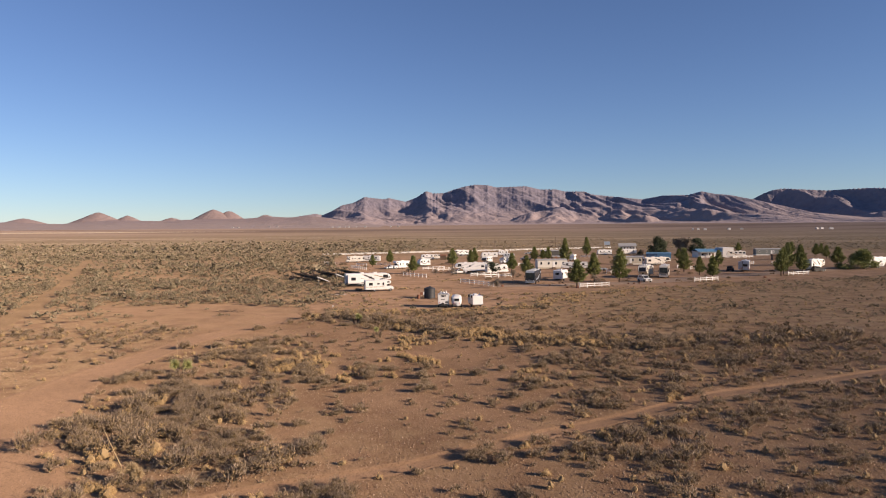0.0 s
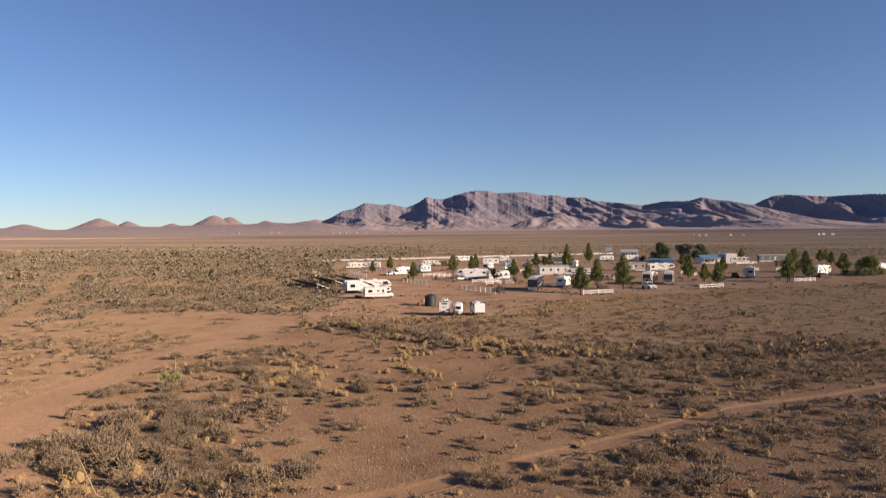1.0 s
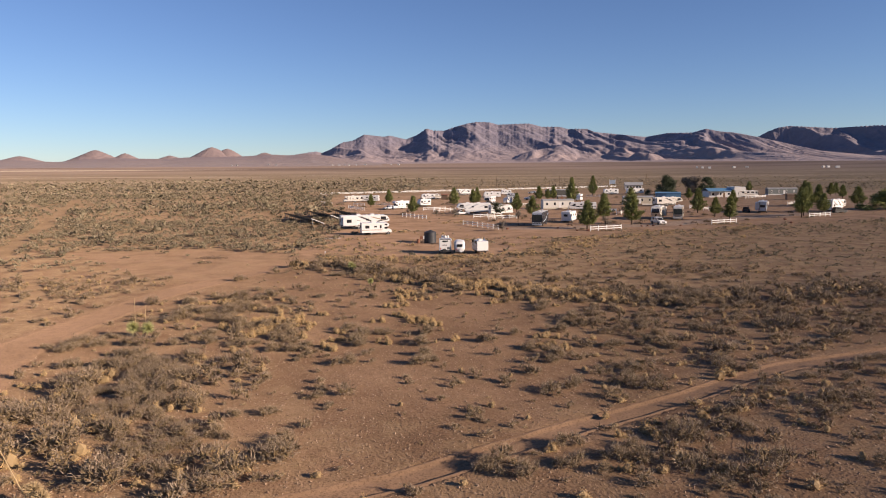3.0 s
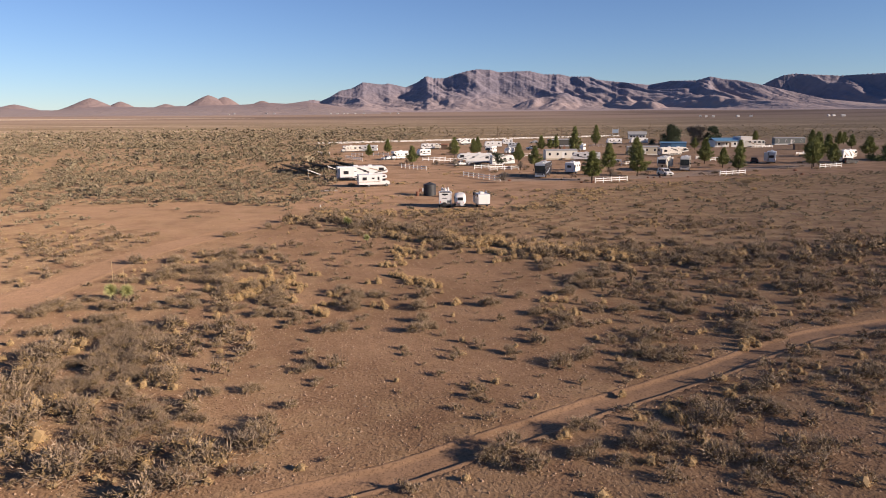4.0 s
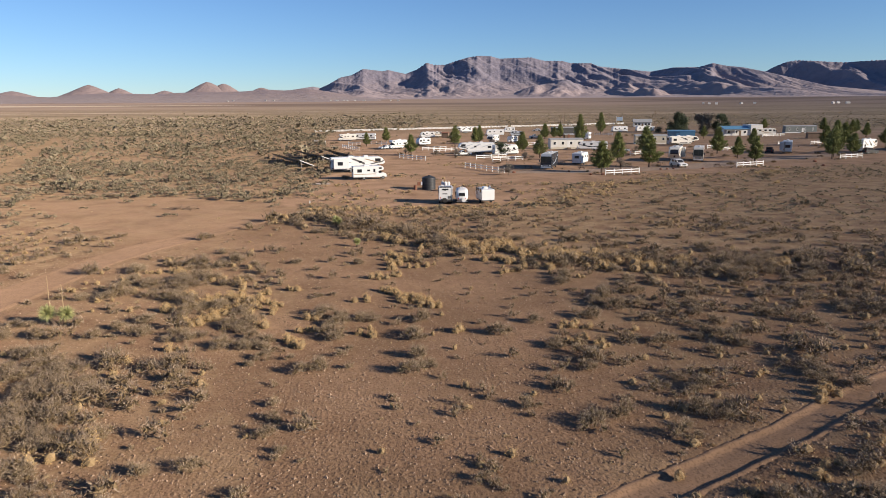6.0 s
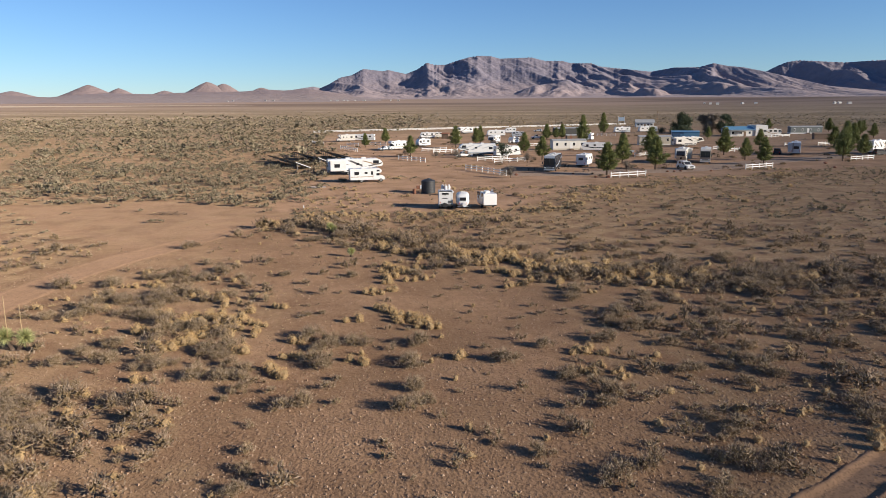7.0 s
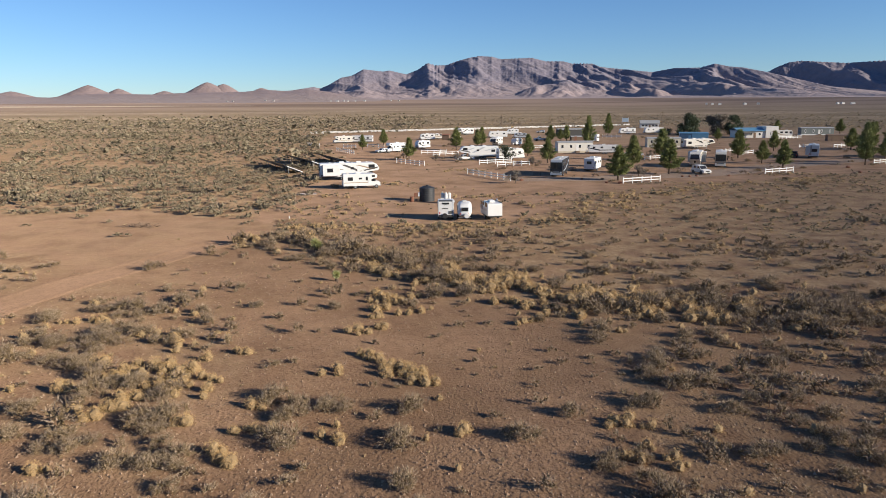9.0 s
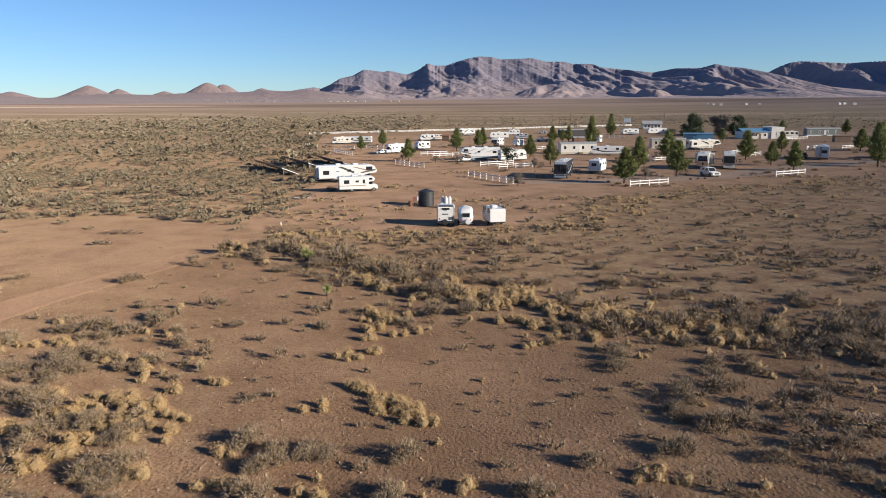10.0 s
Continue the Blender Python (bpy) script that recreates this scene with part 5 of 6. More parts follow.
    return blades(centres, ways, rng.uniform(0.06, 0.11, n), rng.uniform(0.011, 0.021, n), rng), limbs


def trunk_mesh(limbs, girth=0.026):
    bm = bmesh.new()
    bmesh.ops.create_cone(bm, cap_ends=True, segments=9, radius1=girth, radius2=0.004, depth=1.0, matrix=Matrix.Translation((0, 0, 0.48)))
    for a, b in limbs[::2]:
        a, b = Vector(a), Vector(b)
        m = (b - a).to_track_quat("Z", "Y").to_matrix().to_4x4()
        bmesh.ops.create_cone(bm, cap_ends=False, segments=4, radius1=0.007, radius2=0.002, depth=(b - a).length, matrix=Matrix.Translation((a + b) / 2) @ m)
    return bm


PINES = []
for k, (full, shape, low) in enumerate(((2.0, 0.92, 0.17), (1.8, 1.05, 0.18), (2.1, 0.85, 0.14), (1.7, 0.95, 0.2))):
    crown, limbs = pine_crown(np.random.default_rng(40 + k), full, shape, low)
    PINES.append((shared("trunk", trunk_mesh(limbs), BARK), soup("crown", crown, NEEDLE)))


def pine(x, y, h, wide, k, label):
    root = thing("pine_tree", label, "tree", "park pines")
    trunk, crown = PINES[k % len(PINES)]
    part("trunk", trunk, None, root)
    part("crown", crown, None, root)
    root.matrix_world = pose(x, y, 0, 0, 0, k * 77) @ Matrix.Diagonal((h * wide * 0.92, h * wide * 0.92, h, 1))


NEAR_PINES = [(31.3, 182.5, 6.9, 1.35), (45.0, 194.8, 7.5, 1.35), (41.3, 212.0, 7.5, 1.1), (53.6, 231.5, 8.6, 1.15), (74.5, 206.1, 6.6, 1.2), (75.9, 221.0, 5.8, 1.25), (76.9, 239.0, 7.8, 1.15), (98.6, 215.5, 7.9, 1.1), (102.3, 222.0, 8.5, 0.95), (22.5, 225.6, 6.5, 1.2), (19.8, 251.2, 6.3, 1.15), (-14.6, 237.8, 6.3, 1.15), (113.3, 232.4, 6.1, 1.3), (99.0, 267.2, 6.4, 1.2)]
FAR_PINES = [(-34.4, 286.3, 5.1, 1.2), (-30.3, 316.4, 5.9, 1.15), (-1.7, 280.7, 7.7, 1.1), (5.9, 298.7, 6.3, 1.1), (7.6, 300.6, 7.1, 1.0), (36.9, 334.2, 6.5, 1.2), (40.9, 333.8, 5.2, 1.2), (43.6, 335.0, 6.5, 1.1), (45.5, 295.2, 11.0, 0.85), (70.4, 381.7, 10.3, 0.85), (102.8, 327.2, 5.3, 1.2), (124.9, 270.5, 6.9, 1.3), (111.7, 239.0, 9.6, 1.0), (132.6, 273.5, 7.8, 1.2), (141.6, 263.8, 7.5, 1.4), (185.1, 391.4, 7.0, 1.2), (172.2, 330.2, 6.2, 1.25), (184.4, 363.5, 6.3, 1.3), (167.4, 420.0, 6.2, 1.2), (194.1, 377.5, 6.1, 1.3)]
for k, (x, y, h, w) in enumerate(NEAR_PINES):
    pine(x, y, h, w, k, "mid-green pine tree with bare lower trunk")
for k, (x, y, h, w) in enumerate(FAR_PINES):
    pine(x, y, h, w, k + 1, "dark green pine tree among parked trailers")


def broad_crown(rng, n=2800, low=False):
    """Leaf clumps over a wide uneven crown of unit height."""
    heads = np.column_stack([rng.normal(0, 0.3, 22), rng.normal(0, 0.3, 22), rng.uniform(0.05 if low else 0.25, 0.9, 22)])
    heads[:, :2] *= (1.15 - heads[:, 2:3])
    k = rng.integers(0, 22, n)
    off = rng.normal(size=(n, 3))
    off /= np.linalg.norm(off, axis=1)[:, None]
    c = heads[k] + off * rng.uniform(0.03, 0.2, n)[:, None]
    return blades(c, off + rng.normal(0, 0.5, (n, 3)), rng.uniform(0.04, 0.09, n), rng.uniform(0.02, 0.045, n), rng), heads


def broad_tree(x, y, h, wide, seed, leaf, label, name="broadleaf_tree"):
    rng = np.random.default_rng(seed)
    crown, heads = broad_crown(rng, 7000 if h > 6 else 1500, h > 6)
    root = thing(name, label, "tree", "park broadleaf trees")
    bm = bmesh.new()
    bmesh.ops.create_cone(bm, cap_ends=True, segments=8, radius1=0.035, radius2=0.02, depth=0.34, matrix=Matrix.Translation((0, 0, 0.16)))
    for p in heads:
        a, b = Vector((0, 0, 0.25)), Vector(p)
        bmesh.ops.create_cone(bm, cap_ends=False, segments=5, radius1=0.016, radius2=0.004, depth=(b - a).length, matrix=Matrix.Translation((a + b) / 2) @ (b - a).to_track_quat("Z", "Y").to_matrix().to_4x4())
    part("trunk", bm, BARK, root)
    part("crown", soup("crown", crown, leaf), None, root)
    root.matrix_world = pose(x, y, 0, 0, 0, seed * 50) @ Matrix.Diagonal((h * wide, h * wide, h, 1))


broad_tree(12.1, 233.4, 4.4, 1.35, 1, DARK_LEAF, "round dark green tree before a trailer")
broad_tree(110.2, 386.0, 10.4, 1.15, 2, DARK_LEAF, "large dark evergreen tree with dense crown")
broad_tree(125.4, 392.0, 10.0, 1.1, 3, GREY_LEAF, "wide grey-brown tree with thin leaves")
broad_tree(131.5, 386.0, 9.2, 0.9, 4, DARK_LEAF, "dark evergreen tree beside a white building")
broad_tree(142.5, 248.5, 6.8, 1.7, 5, NEEDLE, "wide green tree at the park's far end")
for k, (x, y, h) in enumerate(((10.4, 177.8, 2.6), (37.2, 190.0, 2.6), (17.5, 216.0, 2.4), (-1.2, 234.0, 2.6), (-7.0, 233.0, 2.0), (53.0, 240.0, 2.4), (-16.5, 241.0, 1.8))):
    broad_tree(x, y, h, 1.1, 20 + k, GREY_LEAF, "small leafless grey tree on bare soil", "bare_tree")

# ---- desert plants ----
CREOSOTE = material("grey_green_scrub", (0.174, 0.128, 0.0744), (0.458, 0.347, 0.235), rough=0.85, per="island", amount=0.8)
MESQUITE = material("dark_scrub", (0.129, 0.0947, 0.0602), (0.373, 0.279, 0.194), rough=0.85, per="island", amount=0.8)
GOLD = material("golden_dry_brush", (0.371, 0.241, 0.0979), (0.641, 0.441, 0.207), rough=0.85, per="island", amount=0.6)
STRAW = material("pale_dry_grass", (0.331, 0.233, 0.116), (0.497, 0.378, 0.218), rough=0.85, per="island", amount=0.8)
# darker copy of the scrub colour: self-shade of the coarse far bushes
SCRUB_SHADE = material("scrub_self_shade", (0.121, 0.101, 0.0594), (0.291, 0.24, 0.154), rough=0.9, scale=1.2, fine=7, per="island", amount=0.75)
# inner wood and stems, their colour darkened for the shade inside the bush
SHADED_TWIGS = material("shaded_inner_twigs", (0.133, 0.0925, 0.0466), (0.251, 0.176, 0.0918), rough=0.9, per="island", amount=0.7)
SHADED_STEMS = material("shaded_inner_stems", (0.23, 0.158, 0.0756), (0.331, 0.234, 0.119), rough=0.9, per="island", amount=0.7)
YUCCA = material("yucca_leaf", (0.22, 0.24, 0.085), (0.46, 0.45, 0.2), rough=0.6, per="island", amount=0.8)
PEBBLE = material("pebbles", (0.418, 0.297, 0.197), (0.234, 0.141, 0.0852), rough=0.9, per="island", amount=0.8)


def lump(rng, faces, centre, radius, flat=1.0):
    """An uneven knot of twigs: a small broken ball of triangles."""
    if not faces:
        return np.zeros((0, 3, 4))
    bm = bmesh.new()
    if faces <= 8:
        bmesh.ops.create_uvsphere(bm, u_segments=5 if faces == 8 else 4, v_segments=3 if faces == 8 else 2, radius=1.0)
        bmesh.ops.triangulate(bm, faces=bm.faces)
    else:
        bmesh.ops.create_icosphere(bm, subdivisions=1 if faces <= 20 else 2, radius=1.0)
    for v in bm.verts:
        v.co *= rng.uniform(0.7, 1.12)
    tris = np.array([[tuple(v.co) for v in f.verts] for f in bm.faces if f.calc_center_median().z > (-0.75 if faces > 20 else -0.45)])
    bm.free()
    tris = tris * radius * np.array([1, 1, flat]) + np.asarray(centre)
    tris[:, :, 2] = np.maximum(tris[:, :, 2], 0.0)
    return np.concatenate([tris, np.ones((len(tris), 3, 1))], -1)


def leafy(*shape):
    tris = blades(*shape)
    return np.concatenate([tris, np.zeros((len(tris), 3, 1))], -1)


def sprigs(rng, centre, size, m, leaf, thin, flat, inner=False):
    """Fine twigs about a point; inner ones are longer, stouter and coloured darker for the shade inside."""
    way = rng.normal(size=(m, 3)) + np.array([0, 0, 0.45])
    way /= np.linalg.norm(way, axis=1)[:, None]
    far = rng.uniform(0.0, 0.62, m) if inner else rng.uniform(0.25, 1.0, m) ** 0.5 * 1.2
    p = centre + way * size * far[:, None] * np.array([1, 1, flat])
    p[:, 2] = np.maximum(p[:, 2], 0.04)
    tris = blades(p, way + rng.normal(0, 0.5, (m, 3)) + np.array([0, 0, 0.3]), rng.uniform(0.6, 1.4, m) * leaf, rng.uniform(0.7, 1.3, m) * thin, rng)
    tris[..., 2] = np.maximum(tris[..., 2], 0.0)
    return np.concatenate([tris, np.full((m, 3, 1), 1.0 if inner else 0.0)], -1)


def shrub_template(rng, n, lobes=5, faces=80, leaf=0.25, thin=0.06, flat=0.85):
    """A shrub of unit radius: rounded lobes of tangled twigs, bristling with leafy sprigs, uneven in outline."""
    out = []
    for k in range(lobes):
        a, r = rng.uniform(0, 2 * np.pi), rng.uniform(0.25, 0.72) * (k > 0)
        size = rng.uniform(0.3, 0.5) if lobes > 1 else 0.75
        c = np.array([np.cos(a) * r, np.sin(a) * r, size * rng.uniform(0.55, 1.45 - 0.6 * r)])
        m = max(1, n // lobes)
        if n < 100:
            out.append(sprigs(rng, c, size * 1.1, faces, 0.22 if lobes > 1 else 0.5, 0.19 if lobes > 1 else 0.45, flat, True))
        else:
            out.append(sprigs(rng, c, size, m // 4, leaf * 1.7, thin * 2.6, flat, True))
            m -= m // 4
        out.append(sprigs(rng, c, size, m, leaf, thin, flat))
    return np.concatenate(out)


def tuft_template(rng, n, thick=0.07):
    """A rounded tuft of dry stems of unit radius."""
    a, lift = rng.uniform(0, 2 * np.pi, n), np.arcsin(rng.uniform(0.12, 1.0, n))
    way = np.column_stack([np.cos(a) * np.cos(lift), np.sin(a) * np.cos(lift), np.sin(lift)])
    reach = rng.uniform(0.65, 1.05, n)
    c = way * (reach * 0.62)[:, None]
    c[:, 2] *= 0.8
    return leafy(c, way, reach * 0.75, np.full(n, thick) * rng.uniform(0.6, 1.4, n), rng)


def puff_template(rng, n, faces=80, leaf=0.2, thin=0.06):
    """A rounded cushion of fine dry tips of unit radius, with smaller cushions at its side."""
    out = []
    for k in range(3 if n > 60 else 1):
        size = (0.8, 0.5, 0.42)[k]
        a, r = rng.uniform(0, 2 * np.pi), 0.36 * (k > 0)
        c = np.array([np.cos(a) * r, np.sin(a) * r, size * 0.5])
        m = int(n * size / (1.72 if n > 60 else 0.8))
        out.append(lump(rng, faces, c, size * (0.64 if n > 100 else 0.58)))
        way = rng.normal(size=(m, 3)) + np.array([0, 0, 0.5])
        way /= np.linalg.norm(way, axis=1)[:, None]
        p = c + way * size * rng.uniform(0.62, 1.06, m)[:, None]
        p[:, 2] = np.maximum(p[:, 2], 0.03)
        out.append(leafy(p, way + rng.normal(0, 0.35, (m, 3)), rng.uniform(0.7, 1.3, m) * leaf, rng.uniform(0.7, 1.3, m) * thin, rng))
    return np.concatenate(out)


def polyline_far(x, y, line):
    """Distance of points from a line."""
    best = np.full(x.shape, 1e9)
    p = np.array(line, float)
    for (ax, ay), (bx, by) in zip(p, p[1:]):
        dx, dy = bx - ax, by - ay
        u = np.clip(((x - ax) * dx + (y - ay) * dy) / (dx * dx + dy * dy), 0, 1)
        best = np.minimum(best, np.hypot(x - ax - u * dx, y - ay - u * dy))
    return best


def inside(x, y, polygon):
    hit = np.zeros(x.shape, bool)
    p = list(polygon)
    for (ax, ay), (bx, by) in zip(p, p[1:] + p[:1]):
        cross = ((ay > y) != (by > y)) & (x < (bx - ax) * (y - ay) / (by - ay + 1e-9) + ax)
        hit ^= cross
    return hit


CAMP = [(-27, 131), (-23, 136), (-12, 131), (-2, 131.5), (6, 133), (12, 140), (18, 156), (27, 166), (50, 178), (90, 197), (150, 225), (260, 300), (260, 420), (150, 520), (40, 480), (-70, 418), (-56, 310), (-40, 262), (-25, 215), (-26, 200), (-30, 170), (-27, 155), (-30, 142)]
OPEN_FIELD = [(-22, 116), (-10, 103), (-4, 95), (4, 94), (7.5, 88), (8, 78), (8.5, 68), (10, 58), (2, 52), (-8, 54), (-14, 64), (-12, 76), (-14, 84), (-22, 100), (-29, 108)]
CLEARING = [(-70, 137), (-58, 142), (-49, 143.5), (-38.6, 139.5), (-30, 135), (-24, 131), (-23, 120), (-28, 115.5), (-30, 109), (-35.6, 104.5), (-42, 111), (-52, 116.5), (-62, 129)]
BAND = [(-26, 122), (-18, 117), (-10, 110), (-3, 104), (4, 100), (10, 95), (20, 92), (32, 92), (48, 95)]
EDGE = [(-22, 129), (-8, 128), (4, 130.5), (14, 134), (24, 150), (40, 166), (70, 182)]


# dry grass patches on the bare ground of the camp: place and reach
GRASS_PATCHES = [(-14, 149, 6, 4), (-21, 144, 6, 4), (3, 157, 5, 2.5), (15, 149, 9, 4), (13, 160, 6, 3), (-16, 138, 7, 2.5), (-30, 150, 5, 8), (24, 160, 8, 4), (-13, 176, 5, 3), (-22, 160, 5, 3), (0, 205, 7, 4), (40, 176, 8, 2.5), (70, 192, 8, 2.5), (-6, 168, 4, 2)]


# the plants that stand out, by hand: place and reach of each thicket, bush and golden clump
BIG_BUSHES = [(8.6, 85.5, 1.4), (-6.7, 75.6, 1.5), (-17.0, 110.4, 2.0), (-20.5, 114.3, 1.5), (-6.4, 104.8, 1.5), (-3.6, 103.5, 1.8), (1.6, 105.7, 1.7), (6.1, 104.8, 1.7), (10.0, 78.9, 1.4), (19.6, 95.9, 1.3), (-10.3, 109.9, 1.6), (-27.0, 91.9, 1.5), (-16.0, 76.0, 1.6), (20.0, 64.6, 1.9), (-21.4, 62.3, 2.8), (-20.7, 55.9, 2.8), (-19.5, 57.8, 2.0), (-16.7, 50.2, 2.6), (-25.0, 85.5, 3.0), (-7.2, 40.4, 2.7), (-24.2, 66.5, 3.1), (-22.2, 59.3, 3.3), (-16.1, 42.1, 2.2), (-22.7, 53.6, 2.1), (-14.2, 49.5, 2.3), (-60.9, 144.9, 2.8), (4.3, 40.4, 1.3), (23.1, 92.2, 1.5), (27.1, 94.6, 1.6)]
BUSHES = [(-27.1, 115.4, 0.8), (-18.7, 98.7, 0.9), (-8.3, 97.0, 0.8), (-4.3, 94.2, 1.2), (-9.7, 93.0, 1.1), (-15.8, 93.2, 1.0), (-24.5, 98.0, 0.9), (9.2, 149.0, 1.3), (16.8, 131.0, 1.3), (16.1, 93.9, 1.3), (6.7, 92.1, 1.2), (-8.8, 74.1, 0.9), (11.6, 82.7, 1.0), (16.5, 85.1, 0.9), (17.6, 82.0, 0.8), (25.6, 98.1, 1.4), (29.7, 134.0, 1.5), (-9.1, 59.2, 0.8), (-8.0, 56.0, 0.6), (-21.5, 71.6, 1.5), (-14.9, 72.3, 1.0), (-8.4, 74.3, 1.3), (-12.5, 66.5, 0.6), (-15.7, 64.5, 0.8), (-13.6, 51.1, 1.1), (12.4, 62.9, 0.9), (3.3, 60.8, 0.5), (11.9, 64.6, 0.8), (-8.9, 57.4, 0.9), (-8.5, 71.7, 1.7), (-11.4, 54.3, 1.0), (1.0, 53.4, 0.8)]
GOLD_CLUMPS = [(-5.3, 94.5, 1.1), (-3.9, 92.0, 0.9), (-6.5, 92.6, 0.8), (-5.6, 81.8, 0.5), (-3.8, 79.4, 0.6), (-2.5, 79.0, 0.6), (-1.8, 78.5, 0.4), (3.1, 94.5, 1.2), (5.1, 93.3, 1.2), (6.5, 90.9, 1.0), (2.0, 98.8, 1.1), (8.5, 90.9, 0.9), (-6.3, 72.0, 0.7), (-15.5, 77.1, 0.7), (-17.1, 79.9, 1.0), (-15.4, 78.6, 0.7), (-19.0, 78.9, 0.8), (-17.8, 75.5, 0.7), (-0.2, 72.7, 0.5), (12.9, 90.4, 0.9), (18.5, 61.7, 0.9), (-4.3, 79.7, 0.9), (-2.4, 78.9, 0.8), (-7.5, 79.7, 0.9), (-17.1, 78.1, 1.1), (-14.2, 78.9, 1.0), (19.1, 62.7, 0.8), (-19.3, 80.4, 1.3), (-14.7, 77.0, 1.3), (-20.3, 41.2, 1.1), (-18.5, 41.2, 1.1)]
PUFFS = [(-7.4, 94.9), (-6.7, 96.0), (-5.9, 95.4), (-5.4, 94.4), (-4.9, 94.9), (-4.2, 96.0), (-5.9, 92.9), (-7.2, 97.0), (-4.8, 91.6), (-6.2, 90.7), (0.3, 102.5), (1.1, 101.2), (1.8, 100.5), (2.6, 99.9), (3.5, 103.1), (4.3, 101.2), (0.8, 98.2), (1.6, 97.0), (5.5, 97.6), (6.0, 96.5), (6.9, 96.5), (7.6, 95.4), (4.1, 93.9), (3.3, 94.4), (5.1, 93.0), (6.0, 91.1), (4.2, 89.4), (5.3, 89.8), (-5.8, 82.6), (-4.9, 81.4), (-4.4, 80.5), (-3.1, 80.0), (-2.4, 79.7), (-3.8, 80.8), (-6.4, 87.0), (-5.5, 88.2), (-7.2, 87.4)]
WEST_PUFFS = [(-17.6, 80.4), (-18.3, 81.0), (-17.4, 81.0), (-19.6, 79.8), (-19.7, 79.2), (-19.3, 80.1), (-16.3, 78.4), (-15.3, 76.4), (-18.0, 76.1), (-17.1, 76.1), (-17.4, 74.9), (-22.0, 77.3), (-21.8, 77.8), (-15.7, 80.1), (-15.5, 82.0), (-25.3, 89.1), (-27.5, 89.1), (-25.9, 89.6), (-10.9, 75.2), (-10.9, 72.5), (-10.1, 69.6), (-11.2, 70.6), (-18.2, 68.7), (-19.0, 85.5), (-13.4, 83.0), (-21.7, 81.6), (-18.2, 73.8), (-13.4, 73.2), (-9.9, 72.7)]
EAST_PUFFS = [(16.8, 135.1), (18.6, 138.6), (23.8, 144.3), (24.5, 142.3), (13.1, 92.4), (13.9, 91.9), (15.0, 92.4), (14.3, 94.6), (12.5, 93.5), (11.0, 95.2), (59.6, 160.1), (39.0, 142.0), (43.3, 143.9), (44.0, 140.0), (26.9, 115.8), (37.0, 155.5)]
EAST_BUSHES = [(16.8, 133.4), (61.4, 168.8), (17.0, 100.9), (12.9, 104.7), (12.5, 110.8), (30.3, 127.0), (22.0, 106.3), (25.6, 98.2), (19.6, 96.4), (27.2, 93.5), (52.2, 141.7), (51.8, 132.8), (44.8, 150.4), (17.8, 106.3), (26.3, 89.9), (22.3, 89.5), (20.8, 91.9), (18.6, 92.4), (17.1, 96.4), (9.0, 88.1), (30.3, 107.1), (32.8, 104.6), (32.6, 98.9), (35.2, 106.2), (44.8, 155.2), (24.3, 105.5)]
WEST_BUSHES = [(-25.1, 81.6), (-23.8, 81.0), (-22.3, 85.1), (-24.4, 86.6), (-22.4, 74.6), (-15.5, 73.2), (-14.5, 72.6), (-9.9, 76.2), (-18.3, 78.1), (-20.2, 75.6), (-17.2, 71.4), (-19.1, 70.7), (-13.5, 69.6), (-12.5, 69.4), (-28.9, 86.6), (-29.6, 89.1)]

# bushes beside the roads and over the eastern field
TRACK_BUSHES = [(6.1, 49.6), (8.4, 47.9), (12.3, 52.3), (11.5, 50.5), (9.7, 47.4), (11.6, 47.0), (16.0, 52.6), (16.4, 51.7), (1.4, 46.5), (2.6, 47.4), (3.4, 46.0), (5.9, 46.9), (7.3, 46.1), (16.3, 47.5), (13.1, 45.7), (19.4, 64.0), (21.3, 63.4)]
TRACK_PUFFS = [(9.0, 50.8), (10.8, 51.4), (11.0, 50.6), (10.7, 51.8), (11.6, 52.8), (14.6, 54.1), (15.3, 54.8), (16.1, 55.2), (7.4, 46.6), (10.1, 46.2), (13.1, 46.5), (18.9, 62.4), (19.6, 62.9), (18.9, 56.9), (19.9, 57.1), (22.1, 57.2), (9.0, 54.1), (5.1, 48.7), (8.4, 46.2), (24.9, 59.9)]
FIELD_BUSHES = [(12.9, 63.4), (3.4, 60.8), (14.7, 86.4), (16.6, 90.3), (25.1, 99.4), (29.9, 91.5), (39.3, 101.0), (36.1, 90.0), (27.8, 96.0), (21.8, 77.7), (17.4, 78.7), (18.6, 72.6), (15.4, 71.1), (21.9, 71.0), (7.8, 66.9), (5.8, 69.6), (11.6, 77.8), (11.2, 80.7), (7.5, 70.3), (10.2, 57.7), (12.0, 60.4), (6.6, 59.0), (8.0, 59.9), (5.4, 63.1), (27.2, 72.5), (31.1, 76.7), (28.8, 77.7)]
EAST_THICKET = [(9.1, 86.7), (10.4, 79.6), (11.6, 81.5), (9.5, 75.7), (8.8, 75.4), (13.0, 78.2), (13.2, 75.0), (17.0, 76.2), (18.2, 81.4), (16.4, 85.7), (19.2, 84.6), (18.9, 90.1), (20.7, 91.6), (18.8, 94.8), (24.6, 89.8), (22.3, 90.4), (15.6, 100.5), (12.7, 104.5), (12.4, 110.6), (17.9, 74.3), (17.0, 72.0), (13.6, 70.9), (17.4, 70.5), (23.2, 76.9), (5.3, 74.4), (2.7, 72.0), (6.1, 69.3), (7.4, 68.2), (12.6, 70.4), (17.8, 69.9), (7.3, 65.9), (15.5, 68.8)]
EAST_TUFTS = [(6.8, 73.1), (7.6, 73.2), (8.8, 73.1), (6.8, 70.2), (8.1, 71.3), (9.0, 70.2), (7.5, 69.8), (8.9, 69.3), (11.2, 71.6), (8.0, 74.0), (7.2, 73.7)]
